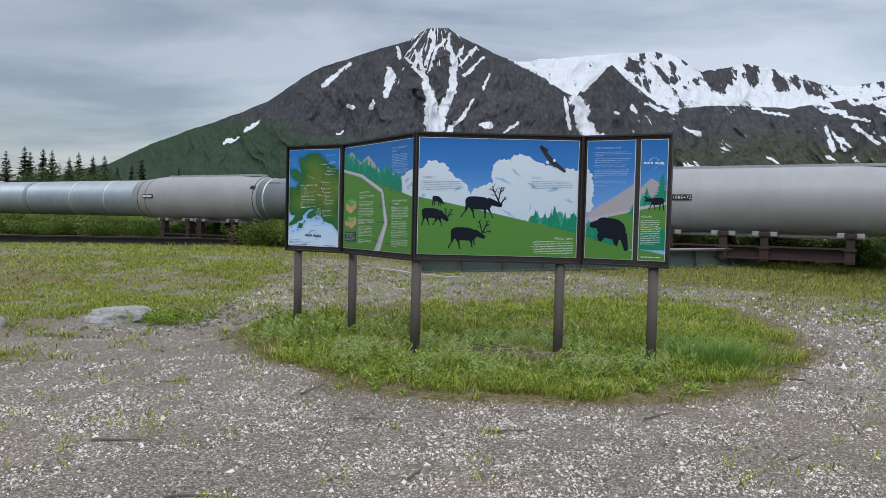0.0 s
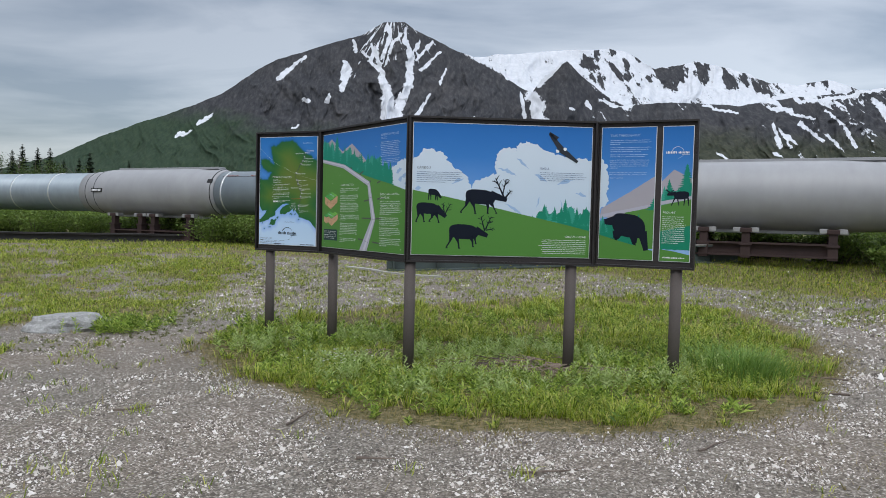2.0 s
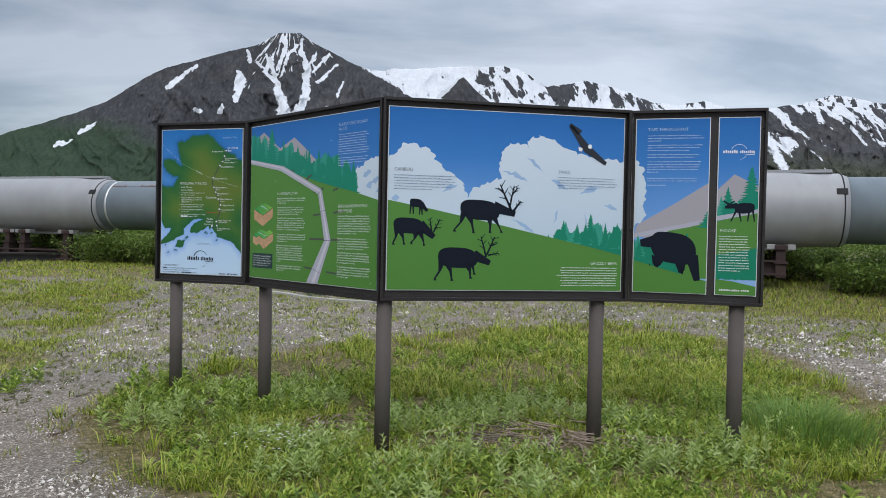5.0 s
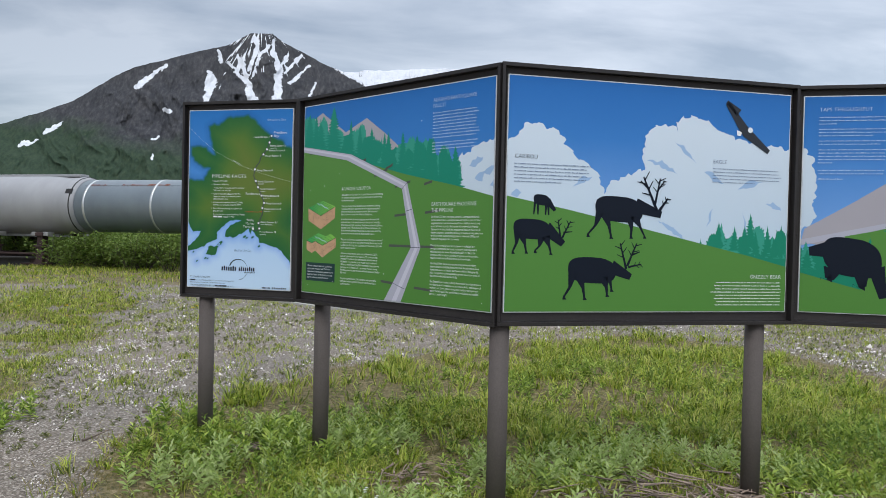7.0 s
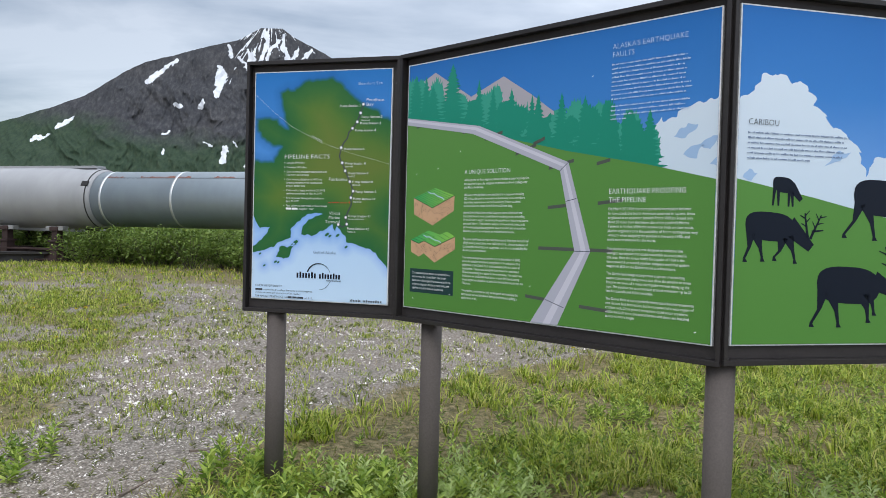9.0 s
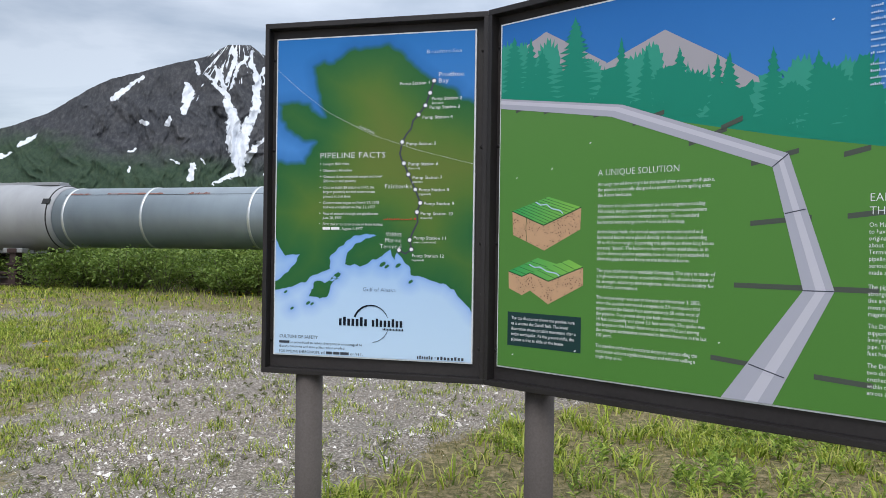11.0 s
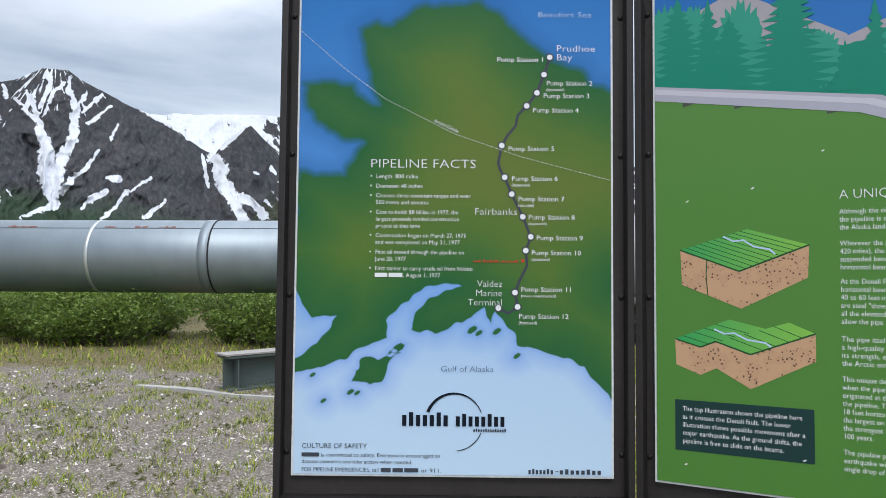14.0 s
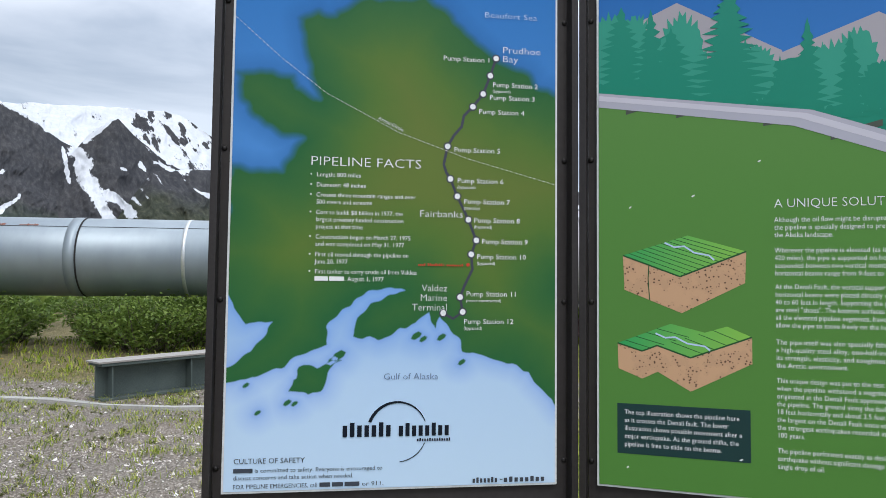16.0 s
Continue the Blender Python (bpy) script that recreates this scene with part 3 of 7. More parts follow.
mountain("backdrop_main_peak", [(-0.9975, -0.0090), (-0.6075, 0.0290), (-0.4537, 0.0680), (-0.3995, 0.0939), (-0.3532, 0.1126), (-0.2839, 0.1371), (-0.2379, 0.1572), (-0.1808, 0.1980), (-0.1274, 0.2188), (-0.0779, 0.2342), (-0.0509, 0.2437),
         (-0.0350, 0.2547), (-0.0266, 0.2600), (0.0012, 0.2610), (0.0148, 0.2516), (0.0389, 0.2411), (0.0706, 0.2253), (0.0921, 0.2195), (0.1214, 0.2064), (0.1364, 0.1948), (0.1591, 0.1790), (0.1744, 0.1725), (0.1975, 0.1430), (0.2525, 0.0830), (0.2925, 0.0330), (0.3325, -0.0070)],
         2500, 800, -0.8, 0.34, 1300, 230, 0.004, bare, lambda u: 0.101 - 0.16 * np.maximum(0, u + 0.024) + 0.16 * np.clip(-u - 0.104, 0, 0.5), 0.0,
         "dark rocky peak with snow gullies and green lower slopes", -0.005)
mountain("backdrop_dark_spur", [(0.0875, 0.0030), (0.1375, 0.1210), (0.1660, 0.1580), (0.1903, 0.1930), (0.2100, 0.2088), (0.2235, 0.2163), (0.2436, 0.1980), (0.2746, 0.1759), (0.2845, 0.1680), (0.3425, 0.1450), (0.4325, 0.1100), (0.5325, 0.0500), (0.5825, 0.0010)],
         2300, 500, 0.08, 0.58, 480, 140, 0.005, pyramid, lambda u: u * 0 + 0.05, 0.2, "dark pyramid-shaped rock spur between snow chutes", -0.005)
mountain("backdrop_lower_slopes", [(0.1855, -0.0070), (0.2225, 0.0830), (0.2673, 0.1530), (0.3132, 0.1615), (0.3889, 0.1670), (0.4648, 0.1648), (0.5249, 0.1752), (0.5963, 0.1848), (0.6806, 0.1976), (0.7386, 0.2063), (0.8825, 0.2098), (1.0765, 0.1998), (1.3725, 0.1500), (1.7695, 0.0700)],
         2000, 700, 0.19, 1.3, 950, 170, 0.004, streaked, lambda u: u * 0 + 0.118, 0.6, "brown-green mountainside streaked with old snow", -0.005)

# ---------------------------------------------------------------- pipeline
AXIS = math.atan2(-0.5697, 1.0)
TILT = math.atan2(0.0032, 1.153)
PIPE_M = pose(0.20, 14.302, 1.882, 0, -math.degrees(TILT), math.degrees(AXIS))
LONG = 1.1535  # metres of pipe to a metre across


def pipe_part(name, rings, material, parent, label="", steps=64, close=False):
    return part(name, lathe(bmesh.new(), rings, steps, close), material, parent, label, True)


pipeline = empty("pipeline", PIPE_M @ Matrix.Diagonal((1, 0.94, 0.94, 1)), "insulated steel oil pipeline in a galvanised jacket, on low steel shoes", "pipeline")
for a, b in ((-70, -12.4), (-6.7, 5.5), (11.4, 60)):
    pipe_part("pipe", [(a, 0.70), (a, 0.715), (b, 0.715), (b, 0.70)], MAT_PIPE, pipeline, "galvanised insulation jacket with band straps", close=True)

def sleeve(at0, at1, ridge_label):
    body = pipe_part("sleeve", [(at0 - 0.50, 0.70), (at0 - 0.50, 0.730), (at0 - 0.20, 0.735), (at0 - 0.18, 0.750), (at0 + 0.05, 0.765), (at0 + 0.50, 0.815), (at0 + 0.80, 0.828), (at1 - 1.25, 0.832), (at1 - 1.0, 0.826), (at1 - 0.62, 0.795), (at1 - 0.45, 0.786), (at1 - 0.43, 0.792),
                     (at1 - 0.14, 0.790), (at1 - 0.12, 0.780), (at1, 0.742), (at1, 0.715)], MAT_SLEEVE, pipeline, ridge_label)
    bm = bmesh.new()
    box(bm, at0 + 0.85, at1 - 0.25, -0.15, 0.15, 0.78, 0.872, 0.010)
    box(bm, at0 + 0.85, at1 - 0.25, -0.20, 0.20, 0.80, 0.822, 0.006)
    cover = part("ridge_cover", bm, MAT_SLEEVE, body)
    for k in range(9):
        bm = bmesh.new()
        x = at0 + 1.0 + k * (at1 - at0 - 1.4) / 8
        box(bm, x - 0.02, x + 0.02, -0.155, 0.155, 0.868, 0.878, 0.003)
        part("cover_strap", bm, MAT_GREYSHOE, cover)
    bm = bmesh.new()
    box(bm, at0 + 0.5, at1 - 0.9, -0.2, 0.2, -0.88, -0.80, 0.012)
    part("keel_plate", bm, MAT_GREYSHOE, body)
    for at, r in ((at1 - 0.115, 0.781), (at0 - 0.16, 0.754), (at0 + 0.30, 0.794)):
        pipe_part("seal", [(at, r - 0.02), (at, r + 0.006), (at + 0.022, r + 0.006), (at + 0.022, r - 0.02)], MAT_BLACKGAP, body)
    bm = bmesh.new()
    box(bm, at1 - 0.25, at1 - 0.05, -0.07, 0.07, 0.775, 0.80, 0.008, pose(0, 0, 0, 62))
    part("latch", bm, MAT_BLACKGAP, body)
    return body


def strap(at, r=0.722, wide=0.03, material=MAT_STRAP, name="band_strap"):
    return pipe_part(name, [(at - wide, r - 0.01), (at - wide, r), (at + wide, r), (at + wide, r - 0.01)], material, pipeline)


left_sleeve = sleeve(-10.55 * LONG, -5.7 * LONG, "grey widened sleeve with a ridge cover on top")
right_sleeve = sleeve(5.46, 11.58, "grey widened sleeve with a ridge cover on top")
for at in (-5.45, -3.72, -1.50, 1.9, 3.6, -12.4, -14.2, -19.5, -22.5, 11.0, 13.2, 15.5):
    strap(at * LONG)
for at in (0.32, -16.8):
    strap(at * LONG, 0.726, 0.09, MAT_PIPE, "lap_joint")
    strap((at + 0.09) * LONG, 0.729, 0.012, MAT_BLACKGAP, "joint_gap")


def on_jacket(name, x0, x1, a0, a1, radius, material, ragged=0.0, seed=0):
    """A thin curved patch on the jacket: from x0 to x1, between two angles above the horizontal on the near side."""
    g = random.Random(seed)
    bm = bmesh.new()
    n = 14
    rows = []
    for k in range(n + 1):
        x = x0 + (x1 - x0) * k / n
        j = ragged * g.random()
        rows.append([bm.verts.new((x, -radius * math.cos(radians(a)), radius * math.sin(radians(a)))) for a in (a0 + j * 0.3, (a0 + a1) / 2, a1 - j)])
    for p, q in zip(rows, rows[1:]):
        for k in range(2):
            bm.faces.new((p[k], q[k], q[k + 1], p[k + 1]))
    return part(name, bm, material, pipeline)


on_jacket("jacket_seam", -6.4, 5.3, 46.2, 47.4, 0.7175, MAT_BLACKGAP)
for k, (x0, x1) in enumerate(((-6.3, -5.75), (-5.3, -3.9), (-3.3, -2.75), (-1.5, -1.3), (-0.95, -0.72), (-0.5, -0.2), (-4.4, -4.1))):
    on_jacket("rust_patch", x0, x1, 47.6, 53.5, 0.7178, MAT_RUSTPATCH, 5.0, k)


def station_plate(at, turn, words):
    """A small black number plate riveted to the camera side of the jacket."""
    m = pose(at, 0, 0) @ pose(0, 0, 0, turn) @ pose(0, -0.838, 0, 90)
    bm = bmesh.new()
    box(bm, -0.26, 0.26, -0.07, 0.07, 0, 0.012, 0.003, m)
    plate = part("number_plate", bm, MAT_BLACKGAP, pipeline, "black plate with white figures")
    PLATES.append((plate, m @ pose(0, 0, 0.0135), words))


PLATES = []
station_plate(-10.1 * LONG, -4, "")
station_plate(6.86, -4, "31085+72")


def shoe(at_mid, span, legs, drop):
    """A steel cradle under a sleeve: two skid beams, cross ties, posts and clamps."""
    z, top = -drop, drop - 0.70
    gear = empty("pipe_shoe", PIPE_M @ pose(at_mid, 0, 0), "rust-brown steel shoe carrying the pipeline above the ground", "pipe support", "pipe shoes")
    for y in (-0.62, 0.62):
        bm = bmesh.new()
        for z0, z1, w in ((0.0, 0.04, 0.13), (0.04, 0.26, 0.018), (0.26, 0.30, 0.13)):
            box(bm, -span, span, y - w, y + w, z + 0.06 + z0, z + 0.06 + z1, 0.006)
        part("skid_beam", bm, MAT_RUST, gear)
        for x in legs:
            bm = bmesh.new()
            box(bm, x - 0.10, x + 0.10, y - 0.12, y + 0.12, z + 0.02, z + top - 0.38, 0.012)
            box(bm, x - 0.13, x + 0.13, y - 0.15, y + 0.15, z + top - 0.39, z + top - 0.34, 0.01)
            box(bm, x - 0.085, x + 0.085, y - 0.09, y + 0.09, z + top - 0.34, z + top - 0.08, 0.012)
            leg = part("leg", bm, MAT_RUST, gear)
            bm = bmesh.new()
            box(bm, x - 0.26, x - 0.10, y - 0.10, y + 0.10, z + top - 0.10, z + top, 0.012)
            box(bm, x + 0.10, x + 0.26, y - 0.10, y + 0.10, z + top - 0.10, z + top, 0.012)
            part("clamp", bm, MAT_GREYSHOE, leg, "pale galvanised clamp plates")
            bm = bmesh.new()
            box(bm, x - 0.12, x + 0.12, y - 0.13, y + 0.13, z + top - 0.11, z + top - 0.01, 0.02)
            part("bearing", bm, MAT_RUST, leg)
    for x in legs:
        bm = bmesh.new()
        box(bm, x - 0.06, x + 0.06, -0.5, 0.5, z + 0.30, z + 0.38, 0.01)
        part("cross_tie", bm, MAT_RUST, gear)
    return gear


shoe(-8.0 * LONG, 1.85, (-1.70, -0.45, 0.12, 1.66), 1.60)
shoe(8.57, 1.9, (-1.95, -0.75, 0.12, 1.80), 1.38)


def ground_beam(name, x0, y0, x1, y1, high, wide, material, label, cap, ribs=True):
    z0, z1 = float(ground_z(x0, y0)), float(ground_z(x1, y1))
    length = math.hypot(x1 - x0, y1 - y0)
    m = pose(x0, y0, z0 - 0.01, 0, -math.degrees(math.atan2(z1 - z0, length)), math.degrees(math.atan2(y1 - y0, x1 - x0)))
    beam = empty(name, m, label, "steel beam", "ground beams")
    h = wide / 2
    for key, zz0, zz1, w, mt in (("bottom_flange", 0, 0.03, h, material), ("web", 0.03, high - 0.03, 0.015, material), ("top_flange", high - 0.03, high, h, material)):
        bm = bmesh.new()
        box(bm, 0, length, -w, w, zz0, zz1, 0.004)
        part(key, bm, mt, beam)
    for k in range(int(length // 0.9) + 1 if ribs else 0):
        x = 0.12 + k * 0.9
        for s in (-1, 1):
            bm = bmesh.new()
            box(bm, x, x + 0.015, *(sorted((s * 0.017, s * (h - 0.02)))), 0.03, high - 0.03)
            part("stiffener", bm, material, beam)
    bm = bmesh.new()
    box(bm, -0.03, length, -h - 0.01, h + 0.01, high + 0.002, high + 0.022, 0.004)
    part("cap", bm, cap, beam)
    return beam


ground_beam("ground_beam", -0.33, 8.70, 7.57, 10.08, 0.40, 0.34, MAT_GREENSTEEL, "grey-green steel beam lying on the gravel with a bleached cap", MAT_BEAMTOP)
ground_beam("ground_beam", -19.07, 17.32, -6.27, 17.72, 0.24, 0.26, MAT_DARKSTEEL, "long dark steel beam lying on the ground before the pipeline", MAT_DARKSTEEL, False)

# ---------------------------------------------------------------- interpretive sign
sign = empty("information_sign", pose(0, 0, 0), "folded dark-framed outdoor information sign on five brown posts", "sign")


def panel_pose(x0, y0, x1, y1, z):
    """Local x runs along the panel, y up, z out towards the reader."""
    d = Vector((x1 - x0, y1 - y0, 0)).normalized()
    out = Vector((d.y, -d.x, 0))
    m = Matrix((d, (0, 0, 1), out)).transposed().to_4x4()
    m.translation = (x0, y0, z)
    return m


TALL = 1.11
PANEL = {  # pose of the print's lower left corner, width
    "map": (panel_pose(-1.563, 1.632, -0.932, 1.296, 0.931), 0.715),
    "fault": (panel_pose(-0.868, 1.236, -0.048, 0.024, 0.932), 1.463),
    "wide": (panel_pose(0, 0, 1.52, 0, 0.937), 1.518),
    "tall": (panel_pose(1.595, 0.002, 2.262, -0.33, 0.937), 0.453),
    "slim": (panel_pose(1.595, 0.002, 2.262, -0.33, 0.937) @ pose(0.500, 0, 0), 0.245),
}


def bay(key, left, right, low=-0.062, high=TALL + 0.05):
    """A shallow tray: backing sheet, four frame rails with a raised lip, screws."""
    m = PANEL[key][0]
    fr = new("frame", bpy.data.meshes.new("frame"))
    fr.parent = sign
    bm = bmesh.new()
    rail = 0.030
    lip0, lip1 = -0.045, 0.022
    box(bm, left, right, high - rail * 0.6, high, lip0, lip1, 0.002)
    box(bm, left, right, low, low + rail * 0.6, lip0, lip1, 0.002)
    box(bm, left, left + rail * 0.5, low + rail * 0.6, high - rail * 0.6, lip0, lip1, 0.002)
    box(bm, right - rail * 0.5, right, low + rail * 0.6, high - rail * 0.6, lip0, lip1, 0.002)
    bm.transform(m)
    bm.to_mesh(fr.data)
    bm.free()
    fr.data.materials.append(MAT_FRAME)
    bm = bmesh.new()
    box(bm, left + 0.016, right - 0.016, low + 0.019, high - 0.019, -0.022, -0.012, 0, m)
    part("backing_sheet", bm, MAT_BACK, fr)
    for x in (left + 0.022, right - 0.022):
        for y in (0.05, 0.40, 0.72, 1.04):
            bm = bmesh.new()
            bmesh.ops.create_uvsphere(bm, u_segments=10, v_segments=6, radius=0.0065, matrix=m @ pose(x, y, -0.011) @ Matrix.Diagonal((1, 1, 0.6, 1)))
            part("screw", bm, MAT_SCREW, fr, smooth=True)
    return fr


bay("map", -0.035, 0.757)
bay("fault", -0.036, 1.498)
bay("wide", -0.034, 1.553)
bay("tall", -0.036, 0.782)


def post(x, y, top):
    bm = bmesh.new()
    lathe(bm, [(-0.15, 0.047), (top, 0.047)], 28)
    bm.transform(pose(x, y, 0, 0, -90, 0))
    part("post", bm, MAT_POST, sign, "round brown painted steel post", True)


for px, py in ((-1.437, 1.61), (-0.745, 1.165), (0.0, 0.045), (1.375, 0.045), (2.19, -0.24)):
    post(px, py, 0.871)

# ---------------------------------------------------------------- printed panels


def ink(name, colour, rough=0.42):
    m, nt, b = mat(name, rough, 0, 0.2)
    n = noise_of(nt, 3.0, 4)
    c = mix_of(nt, n, tuple(v * 0.93 for v in colour), tuple(min(1, v * 1.06) for v in colour))
    nt.links.new(c, b.inputs["Base Color"])
    nt.links.new(math_of(nt, "MULTIPLY_ADD", noise_of(nt, 40, 3), 0.12, rough - 0.06), b.inputs["Roughness"])
    return m


def fade(name, stops, rough=0.42, axis=1, low=0.0, high=1.11):
    """A print that fades along the panel's height (or width)."""
    m, nt, b = mat(name, rough, 0, 0.2)
    c = node(nt, "ShaderNodeTexCoord")
    s = node(nt, "ShaderNodeSeparateXYZ")
    nt.links.new(c.outputs["Object"], s.inputs[0])
    r = node(nt, "ShaderNodeMapRange")
    r.inputs["From Min"].default_value, r.inputs["From Max"].default_value = low, high
    nt.links.new(s.outputs[axis], r.inputs["Value"])
    wob = math_of(nt, "ADD", r.outputs[0], math_of(nt, "MULTIPLY_ADD", noise_of(nt, 2.5, 4), 0.1, -0.05))
    nt.links.new(ramp_of(nt, wob, stops), b.inputs["Base Color"])
    return m


INK_WHITE = ink("white_ink", (0.80, 0.82, 0.84))
INK_NAVY = ink("navy_ink", (0.004, 0.008, 0.018))
INK_SKY = fade("sky_blue_ink", [(0.0, (0.28, 0.46, 0.78)), (0.45, (0.14, 0.32, 0.68)), (0.75, (0.045, 0.20, 0.54)), (1.0, (0.022, 0.145, 0.45))])
INK_SEA = fade("sea_ink", [(0.0, (0.50, 0.63, 0.80)), (0.22, (0.44, 0.58, 0.78)), (0.40, (0.22, 0.38, 0.68)), (0.62, (0.09, 0.23, 0.52)), (1.0, (0.030, 0.165, 0.44))])
INK_HILL = fade("meadow_green_ink", [(0.0, (0.080, 0.222, 0.042)), (0.55, (0.092, 0.242, 0.050)), (1.0, (0.115, 0.25, 0.066))])
INK_TEAL = fade("spruce_teal_ink", [(0.0, (0.010, 0.205, 0.115)), (0.5, (0.012, 0.225, 0.145)), (0.8, (0.014, 0.235, 0.16)), (1.0, (0.022, 0.25, 0.18))])
INK_TEAL_PALE = ink("pale_teal_ink", (0.040, 0.31, 0.225))
INK_MAUVE = ink("mauve_mountain_ink", (0.38, 0.36, 0.40))
INK_CLOUD = fade("cloud_ink", [(0.2, (0.50, 0.62, 0.74)), (0.8, (0.62, 0.71, 0.80))])
INK_CLOUD_SHADE = ink("cloud_blue_ink", (0.33, 0.48, 0.70))
INK_LILAC = ink("lilac_grey_ink", (0.42, 0.42, 0.50))
INK_SLATE = ink("slate_ink", (0.055, 0.06, 0.085))
INK_STRUT = ink("strut_ink", (0.075, 0.09, 0.075))
INK_RED = ink("red_ink", (0.50, 0.06, 0.03))
INK_BOX = ink("dark_teal_ink", (0.014, 0.045, 0.045))
INK_BLUE_GREY = ink("blue_grey_ink", (0.12, 0.17, 0.28))
INK_DARK = ink("dark_grey_ink", (0.05, 0.06, 0.08))
INK_PALE = ink("pale_blue_ink", (0.48, 0.62, 0.80))
INK_TOP = fade("block_top_ink", [(0.0, (0.03, 0.34, 0.10)), (1.0, (0.24, 0.52, 0.08))], axis=0, low=0.05, high=0.32)
INK_STRIPE = ink("block_stripe_ink", (0.02, 0.09, 0.03))
INK_RUSSET = ink("dry_hill_ink", (0.17, 0.14, 0.05))


def soil_ink():
    m, nt, b = mat("soil_ink", 0.45, 0, 0.3)
    v = node(nt, "ShaderNodeTexVoronoi", Scale=150.0)
    c = node(nt, "ShaderNodeTexCoord")
    nt.links.new(c.outputs["Object"], v.inputs["Vector"])
    spots = ramp_of(nt, v.outputs["Distance"], [(0.22, (0.10, 0.05, 0.03)), (0.34, (0.52, 0.32, 0.19))])
    patch = ramp_of(nt, noise_of(nt, 28, 4), [(0.46, (0, 0, 0)), (0.54, (1, 1, 1))])
    nt.links.new(mix_of(nt, patch, (0.56, 0.34, 0.20), spots), b.inputs["Base Color"])
    return m


INK_SOIL = soil_ink()
LAYER = 0.0006


def plate(key, base, label):
    m, wide = PANEL[key]
    bm = bmesh.new()
    box(bm, 0, wide, 0, TALL, -0.013, 0.0, 0.0012)
    ob = part("print_panel", bm, MAT_EDGE, sign, label)
    ob.matrix_world = m
    flat_shape("backdrop_print", [(0.005, 0.005), (wide - 0.005, 0.005), (wide - 0.005, TALL - 0.005), (0.005, TALL - 0.005)], base, ob, 1)
    return ob


def clip_ring(points, wide):
    """Keeps a shape on its sheet, inside a 5 mm white margin."""
    lo, hx, hy = 0.005, wide - 0.005, TALL - 0.005
    return [(min(max(x, lo), hx), min(max(y, lo), hy)) for x, y in points]


def rough_ring(points, size, seed, piece=0.012):
    """Breaks straight edges into small uneven steps, as torn coasts and treetops have."""
    out = []
    for i, (a, b) in enumerate(zip(points, points[1:] + points[:1])):
        n = max(1, int(math.hypot(b[0] - a[0], b[1] - a[1]) / piece))
        for k in range(n):
            t = k / n
            p = (a[0] + (b[0] - a[0]) * t, a[1] + (b[1] - a[1]) * t)
            q = Vector((p[0] * 38 + seed, p[1] * 38, seed))
            out.append((p[0] + size * noise.noise(q), p[1] + size * noise.noise(q + Vector((31, 7, 0)))))
    return out


def flat_shape(name, points, material, panel, layer, label="", size=0.0, seed=0.0, wide=None, piece=0.012):
    pts = [(float(x), float(y)) for x, y in points]
    if size:
        pts = rough_ring(pts, size, seed, piece)
    if wide:
        pts = clip_ring(pts, wide)
    area = sum(a[0] * b[1] - b[0] * a[1] for a, b in zip(pts, pts[1:] + pts[:1]))
    if area < 0:
        pts = pts[::-1]
    bm = bmesh.new()
    vs = [bm.verts.new((x, y, layer * LAYER)) for x, y in pts]
    f = bm.faces.new(vs)
    f.normal_update()
    bmesh.ops.triangulate(bm, faces=[f])
    return part(name, bm, material, panel, label)


def ribbon(name, points, half, material, panel, layer, label=""):
    bm = bmesh.new()
    rows = []
    for i, p in enumerate(points):
        a, b = points[max(0, i - 1)], points[min(len(points) - 1, i + 1)]
        d = Vector((b[0] - a[0], b[1] - a[1])).normalized()
        rows.append([bm.verts.new((p[0] + s * d.y * half, p[1] - s * d.x * half, layer * LAYER)) for s in (1, -1)])
    for a, b in zip(rows, rows[1:]):
        bm.faces.new((a[0], b[0], b[1], a[1]))
    return part(name, bm, material, panel, label)


def disc(name, x, y, r, material, panel, layer):
    return flat_shape(name, [(x + r * math.cos(k * math.pi / 10), y + r * math.sin(k * math.pi / 10)) for k in range(20)], material, panel, layer)


def sign_row(x0, x1, y0, y1, count):
    """A row of short upright bars, as many as there are signs."""
    s = (x1 - x0) / count
    return [(x0 + s * k, x0 + s * (k + 0.62), y0, y1 + (0.25 * (y1 - y0) if k % 4 == 1 else 0)) for k in range(count)]


def bars(name, boxes, material, panel, layer, label=""):
    bm = bmesh.new()
    for x0, x1, y0, y1 in boxes:
        bm.faces.new([bm.verts.new((x, y, layer * LAYER)) for x, y in ((x0, y0), (x1, y0), (x1, y1), (x0, y1))])
    return part(name, bm, material, panel, label)


